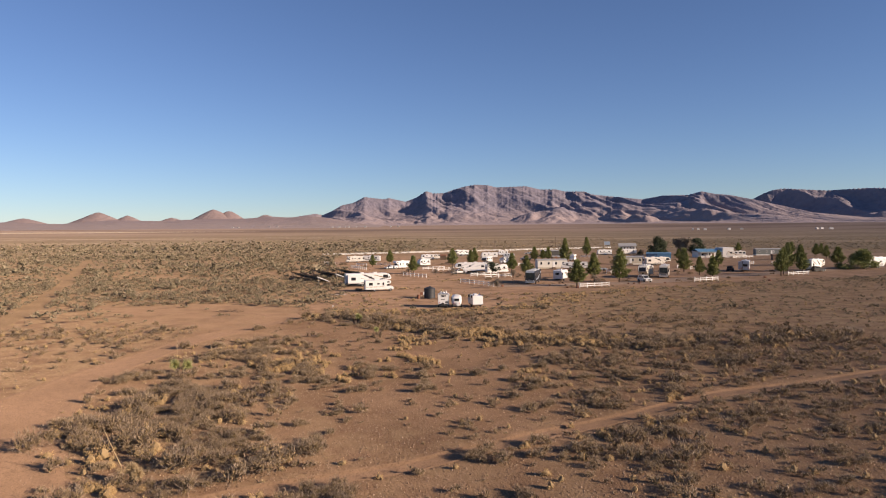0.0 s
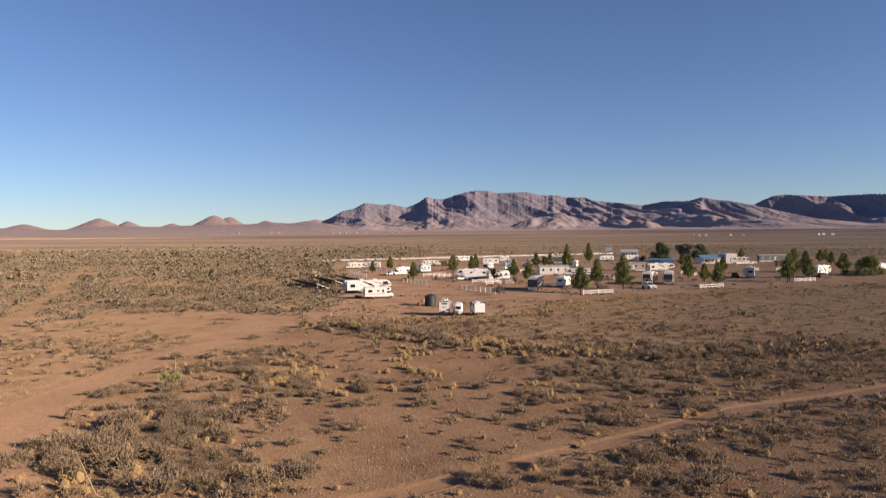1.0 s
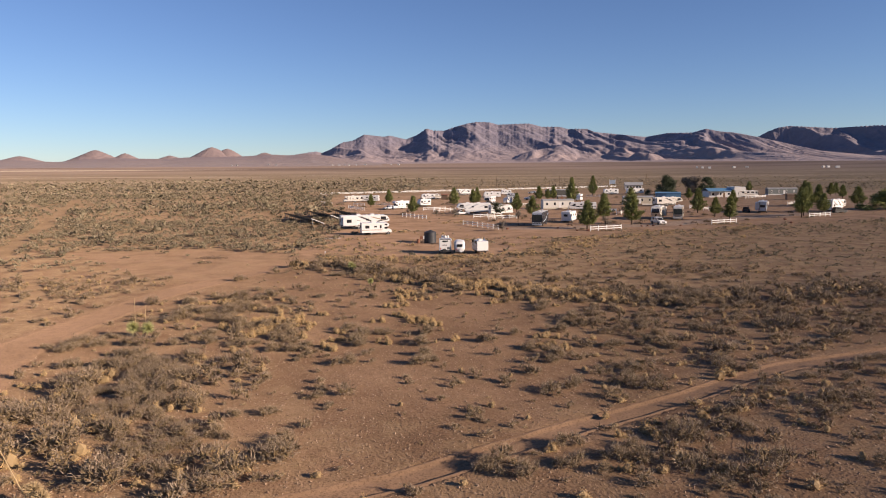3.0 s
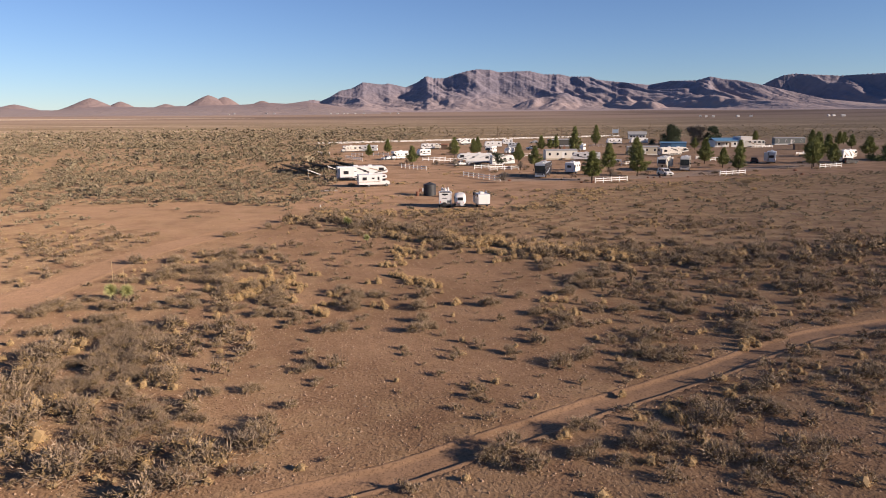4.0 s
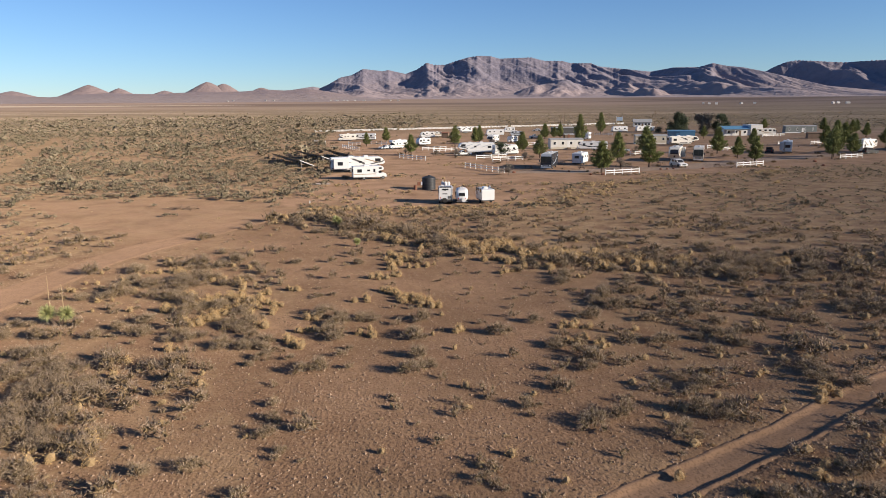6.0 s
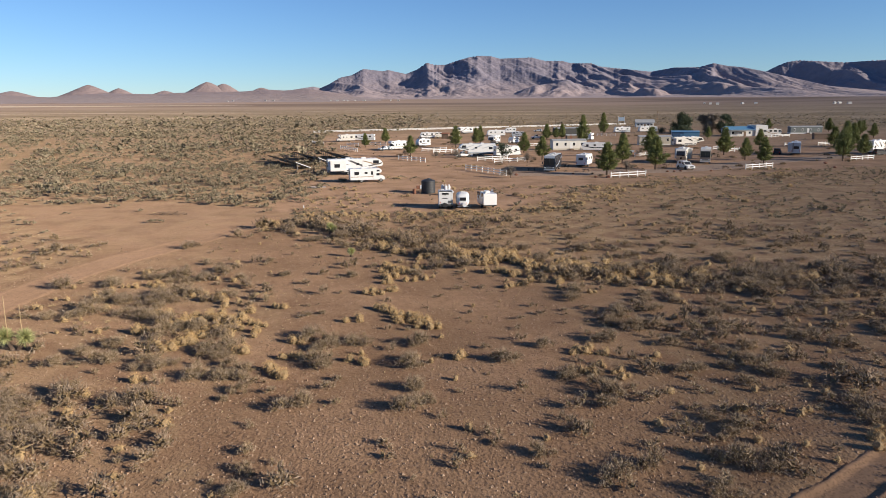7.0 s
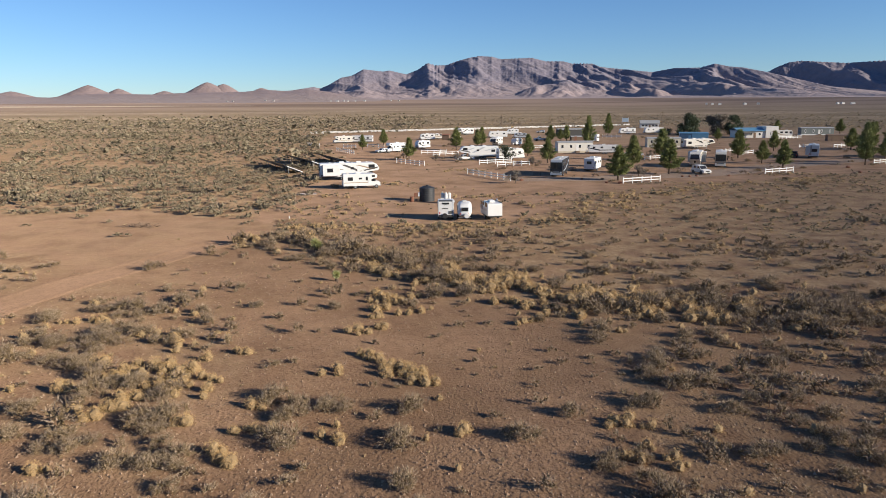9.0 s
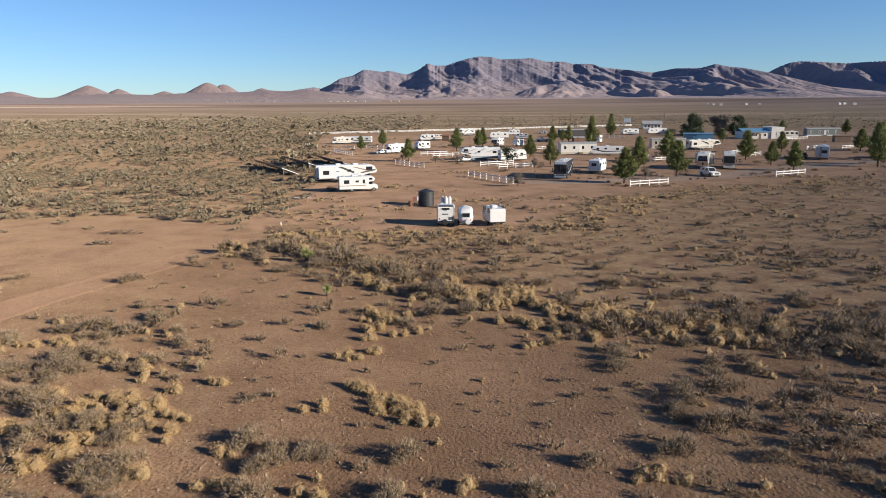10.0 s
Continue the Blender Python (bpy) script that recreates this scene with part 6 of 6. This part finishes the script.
WEST_FIELD = [(-28.5, 94.0), (-23.1, 92.3), (-30.1, 90.3), (-26.5, 84.4), (-27.9, 81.1), (-22.8, 81.1), (-21.5, 80.1), (-19.1, 85.3), (-23.4, 87.9), (-18.2, 78.0), (-19.8, 76.6), (-15.7, 73.5), (-14.4, 74.0), (-23.6, 73.3), (-22.3, 74.7), (-8.6, 75.2), (-10.0, 75.8), (-7.1, 75.1), (-2.8, 75.1), (-3.2, 72.3), (-2.8, 71.3), (-11.9, 67.5), (-8.3, 66.1), (-8.9, 65.7), (-15.2, 69.4), (-13.7, 69.4), (-12.5, 69.8), (-17.7, 70.5), (-2.6, 68.1), (-2.0, 66.4), (-2.8, 65.5)]
ROADSIDE = [(-32.9, 69.0), (-32.9, 70.7), (-32.1, 71.6), (-30.3, 71.2), (-30.3, 73.6), (-27.9, 71.2), (-29.8, 64.9), (-27.3, 62.6), (-26.6, 59.8), (-24.2, 55.5), (-27.1, 64.9), (-24.5, 58.0), (-23.1, 58.4), (-21.9, 59.3), (-22.5, 63.4), (-24.6, 66.1), (-22.0, 64.9), (-20.7, 54.8), (-19.0, 56.2), (-21.7, 53.4), (-18.8, 53.4)]

PARK_BUSHES = [(-50.7, 303.1, 1.5), (-54.0, 300.0, 1.2), (-49.0, 306.4, 1.3), (-35.5, 301.8, 1.0), (-6.5, 299.2, 1.4), (-4.4, 309.6, 1.5), (-18.4, 242.6, 1.3), (-5.4, 239.8, 0.9), (-1.3, 228.3, 0.9), (1.1, 233.6, 0.8), (9.5, 207.5, 1.2), (-32.9, 183.3, 1.3), (-24.0, 172.0, 1.4), (-21.1, 171.1, 1.0), (18.8, 217.3, 0.9), (16.7, 227.3, 1.0), (48.9, 248.8, 1.2), (49.2, 234.5, 1.0), (41.4, 200.7, 1.2), (80.6, 357.3, 1.4), (77.5, 357.6, 1.4), (78.5, 268.4, 1.3), (75.0, 227.5, 1.3), (65.8, 199.7, 1.3), (71.8, 229.5, 0.9), (78.8, 205.6, 1.2), (64.7, 182.8, 1.2), (119.1, 262.7, 1.2), (104.5, 235.0, 1.2), (62.9, 171.9, 1.8), (106.9, 227.4, 1.3), (46.0, 361.3, 1.2)]


def plants(x, y, rng, per_m2):
    """For random spots: which plant stands there (0 none, 1 scrub, 2 dark scrub, 3 golden brush, 4 grass) and its radius."""
    n = len(x)
    patch = fractal(x * 0.06 + 50, y * 0.06 + 50, 77, 3, False)
    band = np.exp(-(polyline_far(x, y, BAND) / 4.5) ** 2)
    edge = np.exp(-(polyline_far(x, y, EDGE) / np.where(x > 8, 5.0, 2.6)) ** 2)
    west = np.exp(-(((x + 22) / 8) ** 2 + ((y - 56) / 14) ** 2))
    west2 = np.exp(-(((x + 23) / 8.5) ** 2 + ((y - 86) / 8) ** 2))
    east = np.exp(-(((x - 21) / 11) ** 2 + ((y - 76) / 13) ** 2))
    west = np.maximum(west, np.exp(-(((x + 12.5) / 6) ** 2 + ((y - 45) / 5.5) ** 2)))
    open_field, camp, clear = inside(x, y, OPEN_FIELD), inside(x, y, CAMP), inside(x, y, CLEARING)
    dens = 0.42 * np.clip(patch * 4.4 - 1.6, 0.2, 1.9)
    dens = np.where(x < -38, dens * 1.25, dens * np.clip(1.2 + (x - 6) / 60, 0.9, 1.4))
    dens = np.where((x < -40) & (y > 165), dens * 1.25, dens)
    dens = np.where((x < -28) & (y > 136) & (y < 215), np.maximum(dens, 0.48), dens)
    dens = np.where(open_field, np.where(y < 62, 0.42, 0.2), dens)
    dens = dens + 0.14 * ((y > 104) & (x > 8)) * np.clip((y - 104) / 10, 0, 1)
    dens = dens + 0.28 * ((y < 72) & (x > -2) & ~open_field) + 0.22 * ((y < 84) & (x > 9) & ~open_field)
    dens = dens + 0.95 * band + (1.3 - 1.0 * np.clip((x - 6) / 8, 0, 1)) * edge * (x > -24) * (x < 60) + 1.1 * west + 0.35 * west2 + 0.3 * east
    dens = dens + 0.9 * (np.abs(y - 125.5) < 3) * (x > -22) * (x < 8)
    dens = np.where(camp & (edge < 0.3), 0.03, dens)
    dens = np.where(clear, 0.012, dens)
    verge = np.zeros(n)
    for cx, cy, rx, ry in GRASS_PATCHES:
        verge = np.maximum(verge, np.exp(-((x - cx) / rx) ** 2 - ((y - cy) / ry) ** 2))
    dens = np.maximum(dens, 1.3 * np.clip(verge - 0.15, 0, 1))
    for line, half in ROADS:
        dens = np.where(polyline_far(x, y, line[::4]) < half, 0, dens)
    dens = np.where((y < 112) & (np.abs(x) < 40) & (west < 0.25) & (x < 9), dens * 0.72, dens)
    grow = rng.random(n) < dens / per_m2
    gold = 0.16 + 0.35 * (np.abs(y - 125) < 4) * (x > -22) * (x < 8) + 0.55 * band * (np.abs(x - 5) < 14) + 0.4 * edge + 0.2 * west2 + 0.3 * west + 0.1 * (y < 52) + 0.25 * np.clip(fractal(x * 0.035, y * 0.035, 9, 2, False) - 0.5, 0, 1)
    pick = rng.random(n)
    kind = np.where(pick < gold, 3, np.where(pick < gold + 0.16, 4, np.where(pick > 0.86 - 0.25 * west - 0.2 * band, 2, 1)))
    kind = np.where(camp & (edge < 0.3) & (pick > 0.25) & (verge < 0.2), np.where(pick < 0.8, 4, 1), kind)
    size = np.where(kind == 3, rng.uniform(0.25, 0.5, n), np.where(kind == 4, rng.uniform(0.16, 0.34, n), rng.uniform(0.26, 0.8, n)))
    kind = np.where((verge > 0.2) & (kind == 2), 4, kind)
    size = np.where(verge > 0.2, size * 1.15, size)
    kind = np.where((verge > 0.2) & (rng.random(n) < 0.35), 3, kind)
    size = np.where(kind == 2, size * rng.uniform(1.1, 2.0, n), size)
    size = size * (1 + 0.55 * west + 0.45 * band + 0.25 * west2 + 0.05 * east) * np.where(open_field & (band < 0.3), np.where(y < 82, 0.85, 0.7), 1.0) * np.where(kind == 3, 1 + 0.6 * edge + 0.5 * band, 1)
    for spots in (BIG_BUSHES, BUSHES):
        for bx, by, br in spots:
            grow &= np.hypot(x - bx, y - by) > br * 0.9
    return np.where(grow, kind, 0), size


def wedge(r0, r1, per_m2, rng, half=40):
    """Even random spots over the fan of land before the camera."""
    area = radians(2 * half) / 2 * (r1**2 - r0**2)
    n = int(area * per_m2)
    r, a = np.sqrt(rng.uniform(r0**2, r1**2, n)), rng.uniform(-radians(half), radians(half), n)
    return r * np.sin(a), r * np.cos(a)


def spread(templates, x, y, size, rng, tall=1.0):
    """Copies of templates set down on the ground, as one heap of triangles."""
    out = []
    pick = rng.integers(0, len(templates), len(x))
    z = swell(x, y)
    for k, t in enumerate(templates):
        w = np.nonzero(pick == k)[0]
        if not len(w):
            continue
        a = rng.uniform(0, 2 * np.pi, len(w))
        c, s = np.cos(a)[:, None, None], np.sin(a)[:, None, None]
        sx, sz = (size[w] * rng.uniform(0.85, 1.2, len(w)))[:, None, None], (size[w] * tall * rng.uniform(0.8, 1.25, len(w)))[:, None, None]
        X = (t[None, :, :, 0] * c - t[None, :, :, 1] * s) * sx + x[w][:, None, None]
        Y = (t[None, :, :, 0] * s + t[None, :, :, 1] * c) * sx + y[w][:, None, None]
        Z = t[None, :, :, 2] * sz + z[w][:, None, None] - 0.01
        out.append(np.stack([X, Y, Z, np.broadcast_to(t[None, :, :, 3], X.shape)], -1).reshape(-1, 3, 4))
    return np.concatenate(out) if out else np.zeros((0, 3, 4))


KINDS = {1: ("desert_scrub", CREOSOTE, "grey-green creosote scrub scattered over red soil"), 2: ("dark_scrub", MESQUITE, "taller dark grey-brown desert brush"), 3: ("golden_brush", GOLD, "low rounded golden dry brush"), 4: ("dry_grass", STRAW, "pale dry bunch grass in the soil")}
rng = np.random.default_rng(2024)


def templates(kind, detail, rng):
    """detail: 0 for single plants, then ever coarser with distance."""
    if kind in (1, 2):
        n, lobes, faces, leaf, thin = ((850, 9, 20, 0.18, 0.023), (180, 4, 20, 0.21, 0.05), (24, 3, 15, 0.17, 0.055), (3, 1, 10, 0.26, 0.16), (2, 1, 6, 0.5, 0.3))[detail]
        return [shrub_template(rng, n, lobes, faces, leaf, thin, 0.78 if kind == 1 else 0.9) for _ in range(6)]
    if kind == 3:
        n, faces, leaf, thin = ((680, 80, 0.17, 0.028), (140, 20, 0.2, 0.05), (42, 8, 0.24, 0.085), (8, 6, 0.4, 0.22), (5, 0, 0.8, 0.4))[detail]
        return [puff_template(rng, n, faces, leaf, thin) for _ in range(5)]
    n, thick = ((200, 0.05), (70, 0.055), (26, 0.09), (9, 0.2), (6, 0.3))[detail]
    return [tuft_template(rng, n, thick) for _ in range(5)]


# nearest plants: the largest stand as things of their own, the rest as ground cover
x, y = wedge(20, 125, 1.6, rng)
kind, size = plants(x, y, rng, 1.6)
SHAPES = {k: templates(k, 0, rng) for k in (1, 2, 3)}
SINGLE = {k: [soup(KINDS[k][0], t, KINDS[k][1], SHADED_STEMS if k == 3 else SHADED_TWIGS) for t in SHAPES[k]] for k in SHAPES}
PLANTED = {k: [] for k in SHAPES}
NAMES = {1: ("creosote_bush", "grey-green creosote bush on bare red soil", "bush"), 2: ("mesquite_bush", "tall dark grey-brown desert bush", "bush"), 3: ("rabbitbrush", "rounded golden dry brush tuft", "bush")}
stretch = (y > 38) & (y < 112) & (np.abs(x) < 34)


def plant(k, px, py, r, tall=1.0):
    PLANTED[k].append((float(py), float(px), r, tall, int(rng.integers(0, len(SHAPES[k]))), float(rng.uniform(0, 360))))


def set_plants(k, most=290):
    """The nearest plants as things of their own, those farther off joined as ground cover."""
    name, label, category = NAMES[k]
    rest = []
    for n, (py, px, r, tall, shape, turn) in enumerate(sorted(PLANTED[k])):
        m = pose(px, py, float(swell(px, py)) - 0.01, 0, 0, turn) @ Matrix.Diagonal((r, r, r * tall, 1))
        if n < most:
            tagged(new(name, SINGLE[k][shape]), label, category, "desert bushes").matrix_world = m
        else:
            m, t = np.array(m), SHAPES[k][shape]
            rest.append(np.concatenate([t[..., :3] @ m[:3, :3].T + m[:3, 3], t[..., 3:]], -1))
    if rest:
        tagged(new(KINDS[k][0], soup(KINDS[k][0], np.concatenate(rest), KINDS[k][1], SHADED_STEMS if k == 3 else SHADED_TWIGS)), KINDS[k][2], "plants", kind="stuff")


for bx, by, br in BIG_BUSHES:
    for j in range(3 if br < 2 else 7):
        a, off = rng.uniform(0, 6.28), br * (0.5 if br < 2 else rng.uniform(0.4, 0.85)) * min(1, j)
        plant(2, bx + off * math.cos(a), by + off * math.sin(a), br * (rng.uniform(0.42, 0.6) if br < 2 else rng.uniform(0.26, 0.42)), 0.9)
for bx, by, br in BUSHES:
    plant(1, bx, by, br * 0.7)
    plant(1, bx + br * rng.uniform(-0.6, 0.6), by + br * rng.uniform(-0.4, 0.4), br * 0.5)
for bx, by, br in GOLD_CLUMPS:
    for j in range(3):
        plant(3, bx + br * rng.uniform(-0.9, 0.9), by + br * rng.uniform(-0.8, 0.8), rng.uniform(0.34, 0.55))
for bx, by in PUFFS + WEST_PUFFS + EAST_PUFFS:
    big = rng.uniform(0.46, 0.64)
    plant(3, bx, by, big, rng.uniform(0.85, 1.1))
    plant(3, bx + float(rng.choice([-1, 1])) * rng.uniform(0.4, 0.7), by + rng.uniform(-0.4, 0.4), big * rng.uniform(0.6, 0.85))
for bx, by in EAST_BUSHES + WEST_BUSHES:
    plant(int(rng.integers(1, 3)), bx, by, rng.uniform(0.75, 1.15), rng.uniform(0.75, 1.0))
for bx, by in ROADSIDE:
    for j in range(3):
        plant(1 if j else 2, bx + rng.normal(0, 0.5) * j, by + rng.normal(0, 0.5) * j, rng.uniform(0.7, 1.25) / (1 + 0.25 * j), rng.uniform(0.8, 1.05))
for bx, by in TRACK_BUSHES + EAST_THICKET + FIELD_BUSHES + WEST_FIELD:
    r = rng.uniform(0.6, 1.05)
    plant(1, bx, by, r, rng.uniform(0.95, 1.25))
    plant(1, bx + rng.uniform(-0.8, 0.8), by + rng.uniform(-0.4, 0.5), r * rng.uniform(0.4, 0.7), rng.uniform(0.9, 1.2))
for bx, by in TRACK_PUFFS + EAST_TUFTS:
    plant(3, bx, by, rng.uniform(0.34, 0.5), rng.uniform(0.9, 1.15))
    plant(3, bx + rng.uniform(-0.5, 0.5), by + rng.uniform(-0.3, 0.3), rng.uniform(0.2, 0.34))
for tx, ty, th, tw in NEAR_PINES + FAR_PINES[:12]:
    for j in range(2):
        a = rng.uniform(0, 6.28)
        plant(int(rng.integers(1, 3)), tx + 3.2 * math.cos(a), ty + 3.2 * math.sin(a), rng.uniform(0.5, 1.0), 0.85)
for bx, by, br in PARK_BUSHES:
    plant(2 if br > 1 else 1, bx, by, br * 0.8)
    plant(1, bx + br * 0.5, by + br * 0.2, br * 0.55)
for k, most in ((1, 150), (2, 50), (3, 50)):
    w = np.nonzero((kind == k) & stretch)[0]
    w = w[np.argsort(-size[w])][:most]
    for j in w:
        plant(k, float(x[j]), float(y[j]), float(size[j]), 1.0 if k < 3 else 0.85)
    kind[w] = 0
    set_plants(k)
for k in KINDS:
    w = kind == k
    tris = spread(templates(k, 1, rng), x[w], y[w], size[w], rng)
    tagged(new(KINDS[k][0], soup(KINDS[k][0], tris, KINDS[k][1], SHADED_TWIGS if k < 3 else SHADED_STEMS)), KINDS[k][2], "plants", kind="stuff")
for r0, r1, detail, many in ((125, 240, 2, 1.1), (240, 480, 3, 0.75), (480, 1300, 4, 0.075)):
    x, y = wedge(r0, r1, many, rng)
    kind, size = plants(x, y, rng, many)
    if r0 == 240:
        kind = np.where(rng.random(len(x)) < 1.1 - 0.45 * (np.hypot(x, y) - r0) / (r1 - r0), kind, 0)
    if r0 > 400:
        kind = np.where(rng.random(len(x)) < (1 - (np.hypot(x, y) - r0) / (r1 - r0)) ** 2, kind, 0)
    field = (polyline_far(x, y, EDGE) > 4) & (polyline_far(x, y, BAND) > 6)
    kind = np.where((kind == 3) & field & (rng.random(len(x)) < np.where(x < -25, 0.8, 0.3)), 1, kind)
    size = np.where((kind < 3) & field, size * np.where(x < -25, rng.uniform(1.3, 2.6, len(x)), rng.uniform(0.75, 1.25, len(x))), size)
    kind = np.where((kind == 1) & field & (rng.random(len(x)) < 0.25), 4, kind)
    size = np.where(kind == 4, np.clip(size, 0.2, 0.5), size)
    if r0 > 200:
        size = size * (1.1 if r0 < 400 else 2.2)
    for k in KINDS:
        w = kind == k
        tris = spread(templates(k, detail, rng), x[w], y[w], size[w], rng, (0.8 if k < 3 else 0.62) if detail < 3 else 0.6 if detail < 4 else 0.45)
        tagged(new("far_" + KINDS[k][0], soup("far_" + KINDS[k][0], tris, KINDS[k][1], SCRUB_SHADE if k < 3 else SHADED_STEMS)), KINDS[k][2], "plants", kind="stuff")

# low dry litter: grass stubs and dead twigs a hand high
x, y = wedge(30, 240, 2.1, rng, 37)
patch = fractal(x * 0.15 + 9, y * 0.15 + 9, 5, 4, False)
keep = (rng.random(len(x)) < np.clip(patch * 4 - 1.5, 0.05, 1)) & (np.hypot(x, y) > 30 + 60 * rng.random(len(x)))
for line, half in ROADS:
    keep &= polyline_far(x, y, line[::4]) > half
keep &= ~(inside(x, y, CAMP) | inside(x, y, CLEARING)) | (rng.random(len(x)) < 0.12)
x, y = x[keep], y[keep]
stub = [tuft_template(rng, 5, 0.35) for _ in range(6)]
pale = rng.random(len(x)) < 0.45
for w, mat, label in ((pale, STRAW, "short pale grass stubs on the soil"), (~pale, MESQUITE, "short dead brown twigs on the soil")):
    tris = spread(stub, x[w], y[w], rng.uniform(0.07, 0.2, w.sum()), rng, 0.8)
    tagged(new("plant_litter", soup("plant_litter", tris, mat)), label, "plant litter", kind="stuff")

# pebbles
x, y = np.concatenate([wedge(22, 105, 3.5, rng, 38), wedge(28, 72, 6.0, rng, 38)], 1)
keep = np.ones(len(x), bool)
for line, half in ROADS[:2]:
    keep &= polyline_far(x, y, line[::4]) > half * 0.75
x, y = x[keep], y[keep]
n = len(x)
r = rng.uniform(0.025, 0.065, n) * rng.choice([1, 1, 1.5], n)
base = np.stack([x, y, swell(x, y) + 0.0], -1)
ring = np.array([[1, 0, 0], [-0.4, 0.9, 0], [-0.6, -0.8, 0]])
turn = rng.uniform(0, 6.28, n)
c, s = np.cos(turn), np.sin(turn)
spin = lambda v: np.stack([v[0] * c - v[1] * s, v[0] * s + v[1] * c, np.full(n, v[2])], -1)
corners = [base + spin(v) * r[:, None] for v in ring]
peak = base + np.stack([rng.normal(0, 0.2, n) * r, rng.normal(0, 0.2, n) * r, r * rng.uniform(0.6, 1.1, n)], -1)
points = np.stack([*corners, peak], 1).reshape(-1, 3)
first = np.arange(n)[:, None] * 4
faces = np.concatenate([first + np.array([a, b, 3]) for a, b in ((0, 1), (1, 2), (2, 0))])
mesh = bpy.data.meshes.new("pebbles")
mesh.from_pydata(points.tolist(), [], faces.tolist())
mesh.materials.append(PEBBLE)
tagged(new("pebbles", mesh), "scattered pale and dark pebbles on the soil", "pebbles", kind="stuff")


def yucca(x, y, h, heads, stalk, seed, label, leaf=None):
    """A soaptree yucca: short trunk, spiky rosettes, tall dry flower stalks."""
    rng = np.random.default_rng(seed)
    root = thing("yucca", label, "yucca")
    bm = bmesh.new()
    for hx, hy, hz in heads:
        a, b = Vector((hx * 0.2, hy * 0.2, -0.05)), Vector((hx, hy, hz))
        bmesh.ops.create_cone(bm, cap_ends=True, segments=8, radius1=0.14, radius2=0.1, depth=(b - a).length, matrix=Matrix.Translation((a + b) / 2) @ (b - a).to_track_quat("Z", "Y").to_matrix().to_4x4())
    part("trunk", bm, BARK, root)
    for hx, hy, hz in heads:
        n = 620
        d = rng.normal(size=(n, 3)) + np.array([0, 0, 0.35])
        d /= np.linalg.norm(d, axis=1)[:, None]
        centre = np.array([hx, hy, hz]) + d * h * rng.uniform(0.16, 0.3, n)[:, None]
        part("rosette", soup("rosette", blades(centre, d, np.full(n, h * 0.4), np.full(n, 0.045), rng), leaf or YUCCA), None, root)
    for sx, sy, top, lean in stalk:
        bm = bmesh.new()
        a, b = Vector((sx, sy, 0.3)), Vector((sx + lean, sy, top))
        bmesh.ops.create_cone(bm, cap_ends=True, segments=6, radius1=0.03, radius2=0.015, depth=(b - a).length, matrix=Matrix.Translation((a + b) / 2) @ (b - a).to_track_quat("Z", "Y").to_matrix().to_4x4())
        part("flower_stalk", bm, STRAW, root, "tall dry flower stalk")
    put(root, x, y, 0)


yucca(-28.2, 73.8, 1.5, [(-0.62, 0, 0.95), (0.62, 0.15, 0.85)], [(-0.4, 0, 3.6, 0.05), (0.5, 0.1, 3.0, 0.03)], 5, "green spiky yucca with two tall dry stalks")
yucca(-18.6, 42.6, 1.0, [(0, 0, 0.8), (0.5, -0.3, 0.6)], [(-0.3, 0, 3.2, -1.3)], 6, "dry yucca with a leaning pale stalk", STRAW)
yucca(-15.5, 113.6, 1.2, [(0, 0, 1.0), (0.3, 0.2, 0.7)], [], 7, "green yucca rosette among scrub")
yucca(-11.1, 101.3, 1.0, [(0, 0, 0.6)], [], 8, "green yucca rosette among scrub")
yucca(48.0, 78.0, 0.9, [(0, 0, 0.5)], [(0, 0, 2.6, 0.1)], 9, "small yucca with a dry stalk")

# dry litter on the soil between the plants; the narrow track is worn into it
mesh = ground.data
at = np.zeros(len(mesh.vertices) * 3, np.float32)
mesh.vertices.foreach_get("co", at)
px, py = at.reshape(-1, 3)[:, 0].astype(float), at.reshape(-1, 3)[:, 1].astype(float)
heights = at.reshape(-1, 3).copy()
near_track = (py > 25) & (py < 95) & (px > -40) & (px < 80)
worn = np.zeros(len(px), bool)
worn[near_track] = polyline_far(px[near_track], py[near_track], ROADS[1][0][::3]) < 0.78
heights[worn, 2] -= 0.4
mesh.vertices.foreach_set("co", heights.ravel())
bare = inside(px, py, CAMP) | inside(px, py, OPEN_FIELD) | inside(px, py, CLEARING)
litter = np.where((px < -25) & (py > 125), 0.95, np.where(px < -40, 0.8, np.where((px > 3) & (py > 97), 1.0, 0.42))) + 0.5 * np.exp(-(polyline_far(px, py, EDGE) / 4) ** 2) + np.clip((py - 120) / 200, 0, 0.4)
litter = np.where(inside(px, py, CLEARING), 0.45, np.where(bare, 0.12, np.clip(litter, 0, 1)))
mesh.attributes.new("litter", "FLOAT", "POINT").data.foreach_set("value", litter.astype(np.float32))

trodden = inside(px, py, CAMP) | inside(px, py, CLEARING)
mesh.attributes.new("trodden", "FLOAT", "POINT").data.foreach_set("value", np.where(inside(px, py, CLEARING), 0.3, np.where(trodden & (py < 480), 0.75, 0.0)).astype(np.float32))
